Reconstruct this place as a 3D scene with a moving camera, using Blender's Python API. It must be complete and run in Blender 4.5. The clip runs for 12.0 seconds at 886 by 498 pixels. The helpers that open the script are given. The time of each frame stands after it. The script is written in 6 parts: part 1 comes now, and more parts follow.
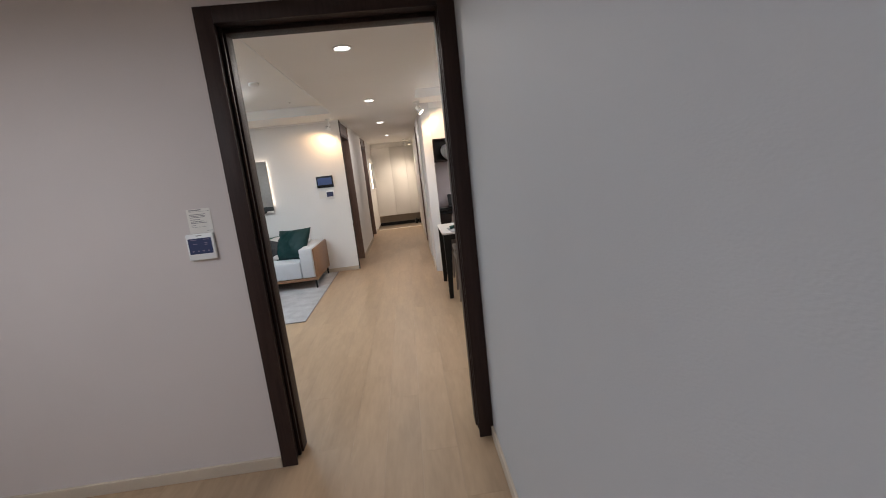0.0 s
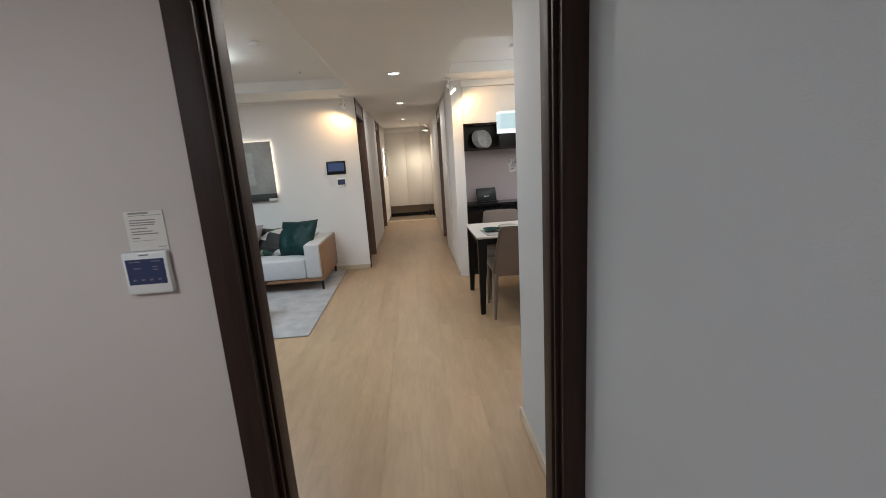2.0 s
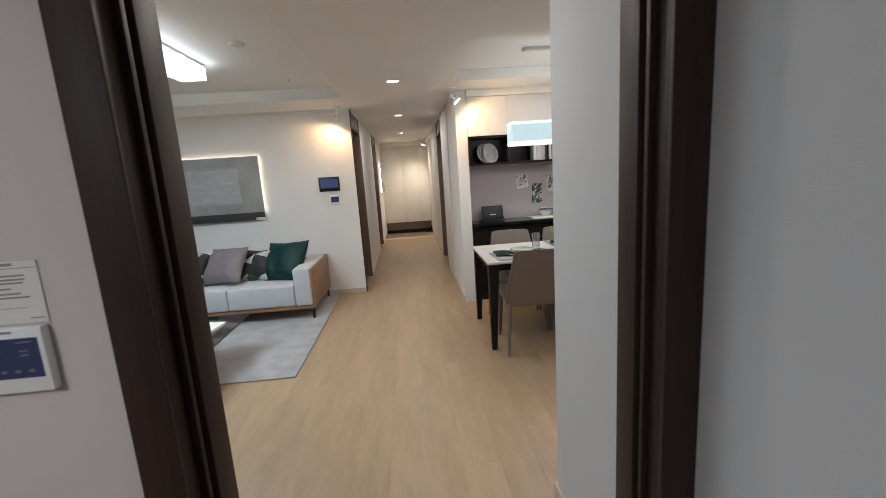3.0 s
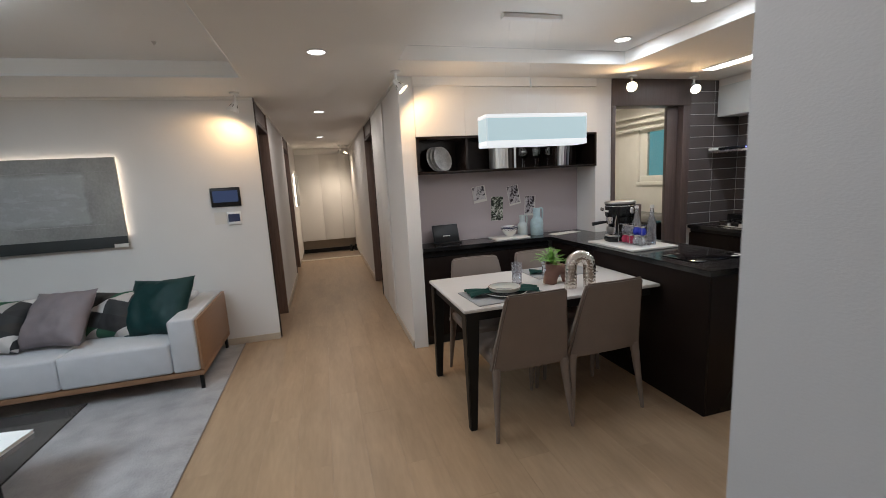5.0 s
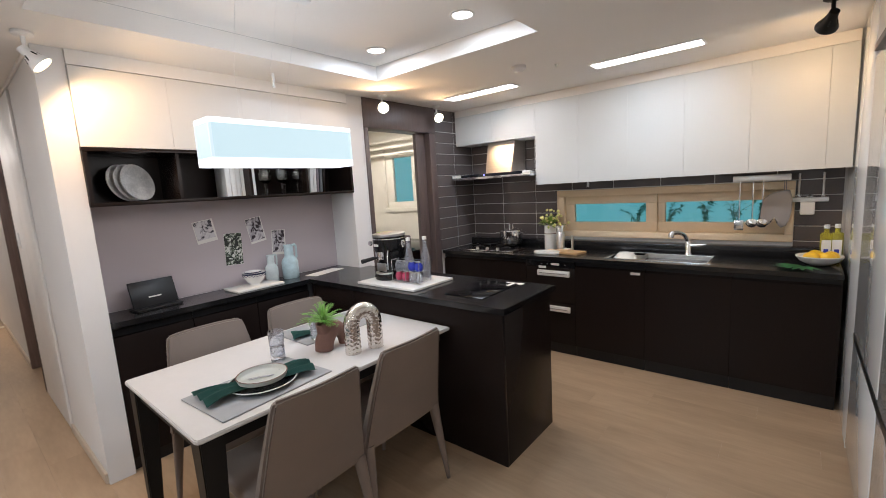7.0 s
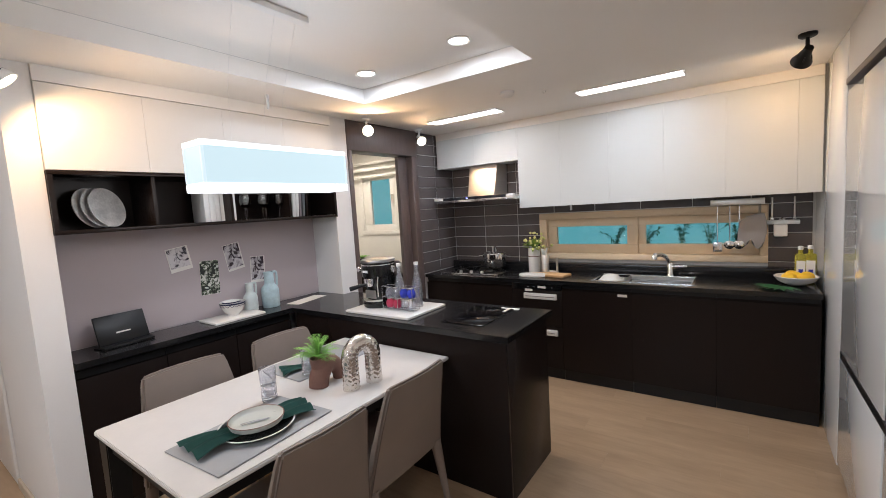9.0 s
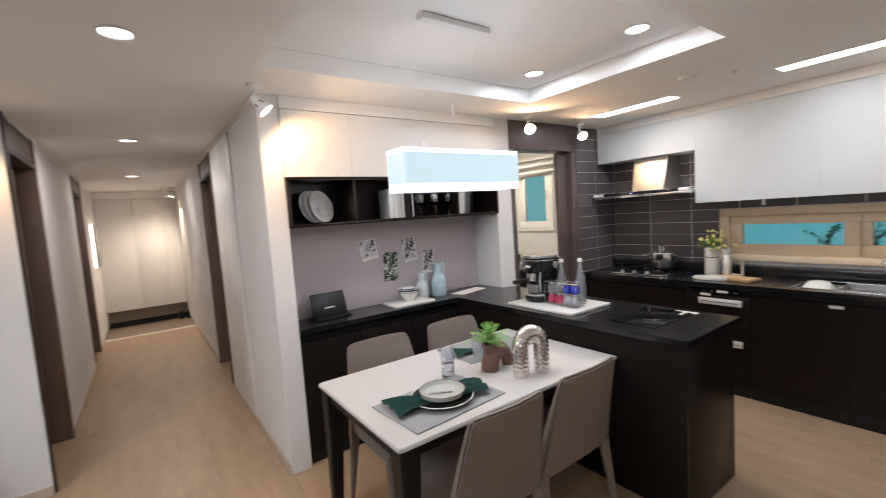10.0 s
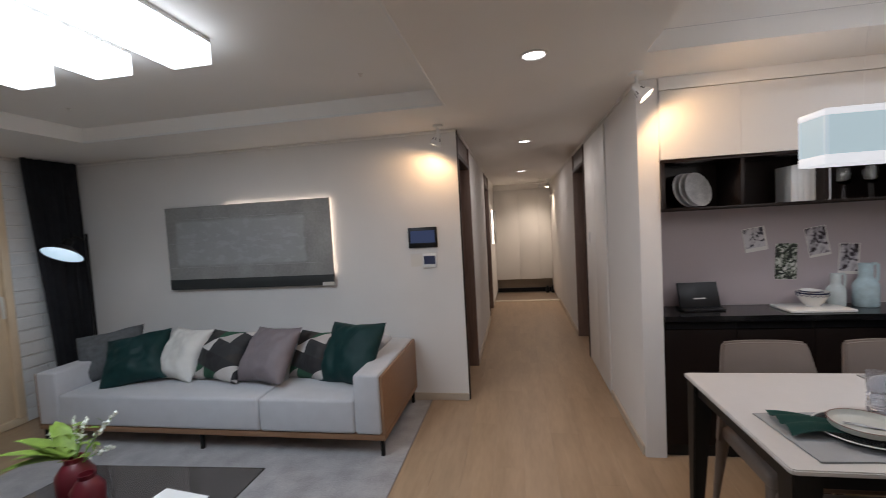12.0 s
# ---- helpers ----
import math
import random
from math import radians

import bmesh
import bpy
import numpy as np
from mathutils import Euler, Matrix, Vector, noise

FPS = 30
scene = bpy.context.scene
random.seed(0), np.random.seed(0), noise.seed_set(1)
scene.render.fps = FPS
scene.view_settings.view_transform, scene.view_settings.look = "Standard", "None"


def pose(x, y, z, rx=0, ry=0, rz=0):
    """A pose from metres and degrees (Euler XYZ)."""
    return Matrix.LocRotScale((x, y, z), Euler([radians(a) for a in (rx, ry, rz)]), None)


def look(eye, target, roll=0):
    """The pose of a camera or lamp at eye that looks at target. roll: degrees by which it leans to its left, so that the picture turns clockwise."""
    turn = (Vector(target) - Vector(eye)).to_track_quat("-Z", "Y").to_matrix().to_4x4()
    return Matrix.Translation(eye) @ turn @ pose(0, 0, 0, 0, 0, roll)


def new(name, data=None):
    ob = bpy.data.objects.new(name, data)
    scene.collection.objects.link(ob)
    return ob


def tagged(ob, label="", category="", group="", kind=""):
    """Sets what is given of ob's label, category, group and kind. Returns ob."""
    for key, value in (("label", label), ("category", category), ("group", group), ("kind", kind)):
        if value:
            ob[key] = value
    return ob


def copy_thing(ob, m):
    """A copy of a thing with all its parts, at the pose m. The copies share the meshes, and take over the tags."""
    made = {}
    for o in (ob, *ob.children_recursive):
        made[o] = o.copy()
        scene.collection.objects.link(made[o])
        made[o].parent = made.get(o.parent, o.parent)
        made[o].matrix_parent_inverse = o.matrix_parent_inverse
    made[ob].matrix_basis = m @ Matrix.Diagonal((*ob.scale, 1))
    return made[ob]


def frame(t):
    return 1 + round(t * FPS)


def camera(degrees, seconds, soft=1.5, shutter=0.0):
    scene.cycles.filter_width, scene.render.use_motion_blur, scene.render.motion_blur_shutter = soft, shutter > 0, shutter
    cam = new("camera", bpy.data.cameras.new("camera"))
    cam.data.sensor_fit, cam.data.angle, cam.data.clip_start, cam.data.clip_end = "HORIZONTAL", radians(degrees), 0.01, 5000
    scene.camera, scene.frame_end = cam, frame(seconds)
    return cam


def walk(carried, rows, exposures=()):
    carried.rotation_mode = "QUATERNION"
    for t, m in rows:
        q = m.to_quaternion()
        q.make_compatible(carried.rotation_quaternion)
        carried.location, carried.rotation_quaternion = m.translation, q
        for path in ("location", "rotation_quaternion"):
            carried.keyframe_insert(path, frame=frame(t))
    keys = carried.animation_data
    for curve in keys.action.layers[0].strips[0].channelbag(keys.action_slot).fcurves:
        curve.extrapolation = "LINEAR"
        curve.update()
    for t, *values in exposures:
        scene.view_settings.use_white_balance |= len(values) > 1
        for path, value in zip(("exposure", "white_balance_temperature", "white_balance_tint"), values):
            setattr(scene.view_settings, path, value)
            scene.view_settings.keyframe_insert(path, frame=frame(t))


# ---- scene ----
cam = camera(92.6, 12.0, soft=0.7, shutter=0.3)
PATH = [
    (0, (0.338, -0.267, 1.432), (0.470, 1.694, 1.060), -6.2),
    (0.5, (0.260, -0.123, 1.433), (0.310, 1.832, 1.014), -5.9),
    (1, (0.156, 0.045, 1.440), (0.220, 1.998, 1.017), -4.7),
    (1.5, (0.106, 0.245, 1.429), (0.196, 2.197, 1.002), -3.8),
    (2, (0.133, 0.538, 1.462), (0.243, 2.49, 1.042), -3.7),
    (2.5, (0.117, 0.758, 1.469), (0.232, 2.717, 1.086), -3.8),
    (4.5, (-0.04, 1.84, 1.487), (0.359, 3.772, 1.162), -2.9),
    (5, (-0.041, 2.093, 1.47), (0.481, 3.997, 1.148), -3.2),
    (5.5, (0.024, 2.351, 1.492), (0.669, 4.217, 1.172), -4.4),
    (6, (0.081, 2.52, 1.491), (1.055, 4.237, 1.165), -3.3),
    (6.5, (0.146, 2.675, 1.515), (1.487, 4.129, 1.217), -3.8),
    (7, (0.215, 2.784, 1.51), (1.728, 4.061, 1.229), -3.4),
    (9, (0.168, 2.962, 1.542), (1.791, 4.116, 1.348), -3.5),
    (9.5, (0.086, 2.984, 1.539), (1.534, 4.351, 1.357), -3.9),
    (10, (0.001, 2.993, 1.544), (1.158, 4.617, 1.382), -3.9),
    (10.5, (-0.025, 2.985, 1.54), (0.668, 4.855, 1.398), -4.0),
    (11, (-0.063, 2.965, 1.546), (0.224, 4.941, 1.423), -3.7),
    (11.5, (-0.082, 2.934, 1.528), (-0.111, 4.931, 1.42), -3.1),
    (12, (-0.113, 2.893, 1.52), (-0.458, 4.86, 1.407), -3.2),
]
EXPOSURES = [(0, 0.05, 6420, 12), (1.2, -0.02, 6400, 10), (2.0, -0.1, 6380, 8), (2.5, -0.04, 6380, 8), (4.5, -0.23, 6380, 12), (5.0, -0.42, 6340, 10.5), (5.5, -0.15, 6310, 12), (6.0, -0.12, 6310, 12), (7, 0.12, 6270, 13), (9, 0.12, 6280, 14), (10.0, 0.09, 6280, 14), (10.5, 0.15, 6260, 13), (11.0, 0.04, 6240, 12.5), (11.5, -0.26, 6300, 13.5), (12, -0.6, 6360, 15.5)]
walk(cam, [(t, look(eye, target, roll)) for t, eye, target, roll in PATH], EXPOSURES)

# ---- light ----
world = bpy.data.worlds.new("world")
scene.world = world
world.use_nodes = True
wbg = world.node_tree.nodes["Background"]
sky = world.node_tree.nodes.new("ShaderNodeTexSky")
sky.sky_type, sky.sun_disc, sky.sun_elevation, sky.sun_rotation = "NISHITA", False, radians(35), radians(90)
world.node_tree.links.new(sky.outputs[0], wbg.inputs[0])
wbg.inputs[1].default_value = 0.05

COOL, NEUTRAL, WARM = (0.80, 0.90, 1.0), (1.0, 0.925, 0.86), (1.0, 0.62, 0.30)
P_LIVING, P_DOWN, P_COFFER, P_STRIP, P_PENDANT, P_SPOT, P_ROOM = 12.0, 7.5, 5.0, 6.0, 3.4, 16.0, 20.0


def lamp(kind, x, y, z, watts, color, size=0.1, size_y=0.0, aim=None, cone=70):
    data = bpy.data.lights.new("lamp", kind)
    data.energy, data.color = watts, color
    if kind == "AREA":
        data.shape = "RECTANGLE" if size_y else "DISK"
        data.size = size
        if size_y:
            data.size_y = size_y
    else:
        data.shadow_soft_size = size
    if kind == "SPOT":
        data.spot_size, data.spot_blend = radians(cone), 1.0 if cone < 160 else 0.5
    ob = new("lamp", data)
    ob.matrix_world = look((x, y, z), aim) if aim else pose(x, y, z)
    return ob


# ---- materials ----
def mat(name, color, rough=0.5, metal=0.0, vary=0.08, scale=8.0, bump=0.0, fine=90.0, stretch=(1, 1, 1), color2=None,
        random_by="", coat=0.0, sheen=0.0, spread=0.0, spec=0.5):
    m = bpy.data.materials.new(name)
    m.use_nodes = True
    nt = m.node_tree
    n, link = nt.nodes, nt.links.new
    bsdf = n["Principled BSDF"]
    bsdf.inputs["Roughness"].default_value, bsdf.inputs["Metallic"].default_value = rough, metal
    bsdf.inputs["Coat Weight"].default_value, bsdf.inputs["Sheen Weight"].default_value = coat, sheen
    bsdf.inputs["Specular IOR Level"].default_value = spec
    tc, mp = n.new("ShaderNodeTexCoord"), n.new("ShaderNodeMapping")
    mp.inputs["Scale"].default_value = stretch
    link(tc.outputs["Object"], mp.inputs["Vector"])
    vec = mp.outputs["Vector"]
    rnd = None
    if random_by:
        src = n.new("ShaderNodeObjectInfo") if random_by == "object" else n.new("ShaderNodeNewGeometry")
        rnd = src.outputs["Random"] if random_by == "object" else src.outputs["Random Per Island"]
        add, mul = n.new("ShaderNodeVectorMath"), n.new("ShaderNodeMath")
        mul.operation, mul.inputs[1].default_value = "MULTIPLY", 37.0
        link(rnd, mul.inputs[0])
        link(vec, add.inputs[0])
        link(mul.outputs[0], add.inputs[1])
        vec = add.outputs[0]
    big, small = n.new("ShaderNodeTexNoise"), n.new("ShaderNodeTexNoise")
    big.inputs["Scale"].default_value, small.inputs["Scale"].default_value = scale, fine
    big.inputs["Detail"].default_value, small.inputs["Detail"].default_value = 4, 3
    link(vec, big.inputs["Vector"]), link(vec, small.inputs["Vector"])
    mixn = n.new("ShaderNodeMath")
    mixn.operation = "MULTIPLY_ADD"
    mixn.inputs[1].default_value = 0.35
    link(small.outputs["Fac"], mixn.inputs[0])
    half = n.new("ShaderNodeMath")
    half.operation, half.inputs[1].default_value = "MULTIPLY", 0.65
    link(big.outputs["Fac"], half.inputs[0])
    link(half.outputs[0], mixn.inputs[2])
    fac = mixn.outputs[0]
    if rnd is not None and spread:
        sp = n.new("ShaderNodeMath")
        sp.operation, sp.inputs[1].default_value = "MULTIPLY_ADD", spread
        link(rnd, sp.inputs[0])
        link(fac, sp.inputs[2])
        fac = sp.outputs[0]
    ramp = n.new("ShaderNodeValToRGB")
    lo, hi = [c * (1 - vary) for c in color], [min(1, c * (1 + vary)) for c in (color2 or color)]
    ramp.color_ramp.elements[0].position, ramp.color_ramp.elements[1].position = 0.3, 0.7 + spread * 0.8
    ramp.color_ramp.elements[0].color, ramp.color_ramp.elements[1].color = (*lo, 1), (*hi, 1)
    link(fac, ramp.inputs["Fac"])
    link(ramp.outputs["Color"], bsdf.inputs["Base Color"])
    rr = n.new("ShaderNodeMapRange")
    rr.inputs["To Min"].default_value, rr.inputs["To Max"].default_value = max(0.02, rough * 0.93), min(1, rough * 1.07)
    link(big.outputs["Fac"], rr.inputs["Value"])
    link(rr.outputs["Result"], bsdf.inputs["Roughness"])
    if bump:
        bp = n.new("ShaderNodeBump")
        bp.inputs["Strength"].default_value, bp.inputs["Distance"].default_value = bump, 0.004
        link(small.outputs["Fac"], bp.inputs["Height"])
        link(bp.outputs["Normal"], bsdf.inputs["Normal"])
    return m


def glow(name, color, strength, base=0.8):
    m = bpy.data.materials.new(name)
    m.use_nodes = True
    b = m.node_tree.nodes["Principled BSDF"]
    b.inputs["Base Color"].default_value = (base, base, base, 1)
    b.inputs["Emission Color"].default_value, b.inputs["Emission Strength"].default_value = (*color, 1), strength
    return m


def glass(name, color=(1, 1, 1), rough=0.0, ior=1.45):
    m = bpy.data.materials.new(name)
    m.use_nodes = True
    b = m.node_tree.nodes["Principled BSDF"]
    b.inputs["Base Color"].default_value = (*color, 1)
    b.inputs["Transmission Weight"].default_value, b.inputs["Roughness"].default_value, b.inputs["IOR"].default_value = 1, rough, ior
    return m


def cells(name, colors, scale, rough=0.8, stretch=(1, 1, 1)):
    """Irregular patches in a few colours, for printed cloth and printed photographs."""
    m = mat(name, (0.5, 0.5, 0.5), rough, bump=0.1)
    nt = m.node_tree
    v, r = nt.nodes.new("ShaderNodeTexVoronoi"), nt.nodes.new("ShaderNodeValToRGB")
    v.inputs["Scale"].default_value = scale
    mp = nt.nodes["Mapping"]
    mp.inputs["Scale"].default_value = stretch
    nt.links.new(mp.outputs["Vector"], v.inputs["Vector"])
    r.color_ramp.interpolation = "CONSTANT"
    sep = nt.nodes.new("ShaderNodeSeparateColor")
    nt.links.new(v.outputs["Color"], sep.inputs["Color"])
    nt.links.new(sep.outputs[0], r.inputs["Fac"])
    while len(r.color_ramp.elements) < len(colors):
        r.color_ramp.elements.new(0.5)
    for i, c in enumerate(colors):
        r.color_ramp.elements[i].position = i / len(colors)
        r.color_ramp.elements[i].color = (*c, 1)
    nt.links.new(r.outputs["Color"], nt.nodes["Principled BSDF"].inputs["Base Color"])
    return m


def triangles(name, colors, scale, rough=0.8):
    """A printed pattern of triangles: square cells, each cut along its diagonal, in a few colours."""
    m = mat(name, (0.5, 0.5, 0.5), rough, bump=0.15, fine=300)
    nt = m.node_tree
    n, link = nt.nodes, nt.links.new
    mp, sc, fl, fr = n["Mapping"], n.new("ShaderNodeVectorMath"), n.new("ShaderNodeVectorMath"), n.new("ShaderNodeVectorMath")
    sc.operation, fl.operation, fr.operation = "MULTIPLY_ADD", "FLOOR", "FRACTION"
    sc.inputs[1].default_value, sc.inputs[2].default_value = (scale, scale * 1.25, 0.0), (0.3, 0.15, 0.0)
    link(mp.outputs["Vector"], sc.inputs[0]), link(sc.outputs[0], fl.inputs[0]), link(sc.outputs[0], fr.inputs[0])
    sf, sl, gt = n.new("ShaderNodeSeparateXYZ"), n.new("ShaderNodeSeparateXYZ"), n.new("ShaderNodeMath")
    gt.operation = "GREATER_THAN"
    link(fr.outputs[0], sf.inputs[0]), link(fl.outputs[0], sl.inputs[0])
    link(sf.outputs[0], gt.inputs[0]), link(sf.outputs[1], gt.inputs[1])
    cb, wn, r = n.new("ShaderNodeCombineXYZ"), n.new("ShaderNodeTexWhiteNoise"), n.new("ShaderNodeValToRGB")
    link(sl.outputs[0], cb.inputs[0]), link(sl.outputs[1], cb.inputs[1]), link(gt.outputs[0], cb.inputs[2])
    link(cb.outputs[0], wn.inputs["Vector"]), link(wn.outputs["Value"], r.inputs["Fac"])
    r.color_ramp.interpolation = "CONSTANT"
    while len(r.color_ramp.elements) < len(colors):
        r.color_ramp.elements.new(0.5)
    for i, c in enumerate(colors):
        r.color_ramp.elements[i].position, r.color_ramp.elements[i].color = i / len(colors), (*c, 1)
    link(r.outputs["Color"], n["Principled BSDF"].inputs["Base Color"])
    return m


def leafy(name, light, middle, dark, cut, scale):
    """A printed photograph of leaves: twisted noise cut into three tones."""
    m = mat(name, light, 0.5)
    nt = m.node_tree
    t, r = nt.nodes.new("ShaderNodeTexNoise"), nt.nodes.new("ShaderNodeValToRGB")
    t.inputs["Scale"].default_value, t.inputs["Detail"].default_value, t.inputs["Distortion"].default_value = scale, 3, 2.2
    nt.links.new(nt.nodes["Mapping"].outputs["Vector"], t.inputs["Vector"])
    nt.links.new(t.outputs["Fac"], r.inputs["Fac"])
    e = r.color_ramp.elements
    e.new(0.5)
    for i, (p, c) in enumerate(((cut, dark), (cut + 0.03, middle), (cut + 0.14, light))):
        e[i].position, e[i].color = p, (*c, 1)
    nt.links.new(r.outputs["Color"], nt.nodes["Principled BSDF"].inputs["Base Color"])
    return m


M_WALL = mat("wall paper warm white", (0.74, 0.72, 0.70), 0.75, vary=0.03, scale=2.5, bump=0.12, fine=260)
M_ROOM = mat("wall paper grey beige", (0.60, 0.545, 0.522), 0.7, vary=0.03, scale=2.0, bump=0.12, fine=260)
M_ROOM_SIDE = mat("wall paper cool grey", (0.492, 0.505, 0.525), 0.6, vary=0.03, scale=2.0, bump=0.12, fine=260)
M_CEIL = mat("ceiling paper white", (0.85, 0.83, 0.80), 0.85, vary=0.02, scale=2.0, bump=0.08, fine=200)
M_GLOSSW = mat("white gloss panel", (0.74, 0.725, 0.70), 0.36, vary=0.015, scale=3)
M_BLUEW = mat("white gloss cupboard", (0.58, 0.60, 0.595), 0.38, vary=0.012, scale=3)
M_FRIDGE = mat("white fridge glass", (0.74, 0.76, 0.77), 0.06, vary=0.01, scale=3, coat=0.5)
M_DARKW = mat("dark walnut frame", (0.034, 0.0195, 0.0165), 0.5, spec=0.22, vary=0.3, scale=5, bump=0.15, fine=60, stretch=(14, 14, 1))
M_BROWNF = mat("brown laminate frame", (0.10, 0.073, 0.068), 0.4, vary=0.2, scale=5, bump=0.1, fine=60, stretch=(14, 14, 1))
M_DOOR = mat("dark door leaf and lit post", (0.17, 0.112, 0.09), 0.36, vary=0.3, scale=4, bump=0.1, fine=50, stretch=(16, 16, 1))
M_BLACKC = mat("black brown cabinet", (0.0142, 0.0098, 0.0086), 0.25, vary=0.03, scale=5, bump=0.0, fine=60, stretch=(6, 6, 1), spec=0.14)
M_TOP = mat("black stone worktop", (0.010, 0.010, 0.011), 0.16, vary=0.5, scale=60, fine=300)
M_BASEB = mat("beige skirting", (0.52, 0.44, 0.35), 0.5, vary=0.05, scale=5)
PLANK = dict(color=(0.335, 0.230, 0.142), color2=(0.408, 0.287, 0.182), rough=0.40, vary=0.08, scale=2.4, fine=12, bump=0.02,
             stretch=(4.5, 0.7, 1), spread=0.10)
M_PLANK = mat("oak plank", random_by="object", **PLANK)
M_PLANK2 = mat("oak plank joined", random_by="island", **PLANK)
M_JOINT = mat("floor joint", (0.33, 0.24, 0.15), 0.8)
M_STONE = mat("entrance stone", (0.30, 0.235, 0.18), 0.3, vary=0.12, scale=12)
M_SILL = mat("pale stone threshold", (0.66, 0.60, 0.50), 0.35, vary=0.06, scale=12)
M_RECESS = mat("grey brown recess", (0.30, 0.25, 0.20), 0.6, vary=0.06)
M_TILE = mat("grey brown wall tile", (0.112, 0.096, 0.094), 0.18, vary=0.14, scale=6, random_by="object", spread=0.12)
M_GROUT = mat("pale grout", (0.68, 0.67, 0.65), 0.85)
M_MAUVE = mat("mauve grey panel", (0.46, 0.395, 0.40), 0.3, vary=0.012, scale=4)
M_CREAM = mat("cream window frame", (0.72, 0.57, 0.39), 0.5, vary=0.05, scale=6)
M_IVORY = mat("ivory window frame", (0.76, 0.73, 0.66), 0.45, vary=0.04, scale=6)
M_STEEL = mat("brushed steel", (0.74, 0.72, 0.69), 0.34, 1.0, vary=0.06, scale=4, fine=160, stretch=(1, 1, 20))
M_SATIN = mat("satin aluminium", (0.82, 0.81, 0.79), 0.42, 0.55, vary=0.04, fine=160, stretch=(1, 1, 20))
M_CUTLERY = mat("brushed cutlery steel", (0.36, 0.36, 0.37), 0.38, 1.0, vary=0.1)
M_CHROME = mat("chrome", (0.88, 0.88, 0.89), 0.16, 1.0, vary=0.02)
M_WHITEP = mat("white plastic", (0.80, 0.80, 0.79), 0.4, vary=0.02)
M_BLACKP = mat("black plastic", (0.010, 0.010, 0.011), 0.35, vary=0.2, spec=0.3)
M_BLACKG = mat("black gloss plastic", (0.008, 0.008, 0.009), 0.14, vary=0.1, spec=0.45)
M_BLACKM = mat("black metal", (0.009, 0.0085, 0.008), 0.45, 0.0, vary=0.2, spec=0.25)
M_SOFA = mat("pale grey sofa fabric", (0.50, 0.505, 0.53), 0.9, vary=0.06, scale=10, bump=0.35, fine=500, sheen=0.3)
M_SOFAW = mat("tan wood sofa frame", (0.25, 0.135, 0.072), 0.45, vary=0.15, scale=5, bump=0.1, fine=50, stretch=(1, 8, 8))
M_GREEN = mat("dark green satin", (0.0017, 0.028, 0.028), 0.55, vary=0.10, scale=16, bump=0.2, fine=300, spec=0.3)
M_TAUPE = mat("mauve taupe satin", (0.20, 0.168, 0.178), 0.5, vary=0.08, scale=14, bump=0.2, fine=300, spec=0.3)
M_GREYC = mat("grey marl cloth", (0.105, 0.11, 0.115), 0.9, vary=0.3, scale=30, bump=0.4, fine=300)
M_WHITEC = mat("off white cloth", (0.66, 0.65, 0.62), 0.9, vary=0.05, scale=14, bump=0.4, fine=300)
M_PATCH = triangles("geometric print", [(0.022, 0.022, 0.024), (0.46, 0.42, 0.40), (0.020, 0.019, 0.021), (0.02, 0.08, 0.045), (0.60, 0.57, 0.55), (0.03, 0.03, 0.032), (0.42, 0.38, 0.36), (0.035, 0.03, 0.028), (0.55, 0.52, 0.50)], 6.8)
M_PATCH.node_tree.nodes["Mapping"].inputs["Rotation"].default_value = (0, 0, 0.25)
M_SEAM = mat("dark leather seam", (0.10, 0.075, 0.062), 0.6)
M_PRINT = leafy("pale leaf photo", (0.60, 0.57, 0.57), (0.36, 0.33, 0.34), (0.045, 0.04, 0.05), 0.40, 15)
M_PRINT2 = leafy("dark leaf photo", (0.62, 0.62, 0.56), (0.075, 0.105, 0.055), (0.015, 0.018, 0.014), 0.46, 21)
M_PRINT3 = leafy("flower photo", (0.58, 0.55, 0.55), (0.26, 0.23, 0.25), (0.03, 0.018, 0.024), 0.44, 12)
M_RUG = mat("pale grey rug pile", (0.325, 0.318, 0.325), 0.95, vary=0.32, scale=6, bump=1.0, fine=90, sheen=0.3)
M_LEATHER = mat("taupe leather", (0.180, 0.143, 0.121), 0.45, vary=0.08, scale=9, bump=0.12, fine=240)
M_TABLE = mat("pale stone tabletop", (0.56, 0.54, 0.52), 0.4, vary=0.03, scale=14)
M_CURTAIN = mat("charcoal curtain", (0.035, 0.036, 0.042), 0.9, vary=0.25, scale=14, bump=0.2, fine=300)
M_BRICK = mat("white painted brick", (0.66, 0.66, 0.65), 0.8, vary=0.08, scale=14, bump=0.5, fine=120, random_by="object", spread=0.1)
M_NAVY = mat("dark blue glaze", (0.02, 0.025, 0.07), 0.3)
M_PAPER = mat("printed paper", (0.72, 0.69, 0.64), 0.7, vary=0.02)
M_INK = mat("grey ink", (0.27, 0.26, 0.26), 0.7)
M_PLATE = mat("white ceramic", (0.72, 0.71, 0.68), 0.25, vary=0.03, scale=12)
M_DARKPL = mat("black rim plate", (0.02, 0.022, 0.022), 0.25)
M_MAT = mat("grey placemat", (0.29, 0.295, 0.30), 0.7, vary=0.06, scale=20, bump=0.2, fine=300)
M_NAPKIN = mat("green napkin", (0.012, 0.075, 0.062), 0.85, vary=0.15, scale=20, bump=0.3, fine=350)
M_LEAF = mat("fresh green leaf", (0.19, 0.42, 0.07), 0.5, vary=0.3, scale=20, random_by="island")
M_LEAF2 = mat("yellow green leaf", (0.20, 0.30, 0.045), 0.5, vary=0.25, scale=20, random_by="island")
M_PETAL = mat("white petal", (0.72, 0.74, 0.66), 0.6, vary=0.06)
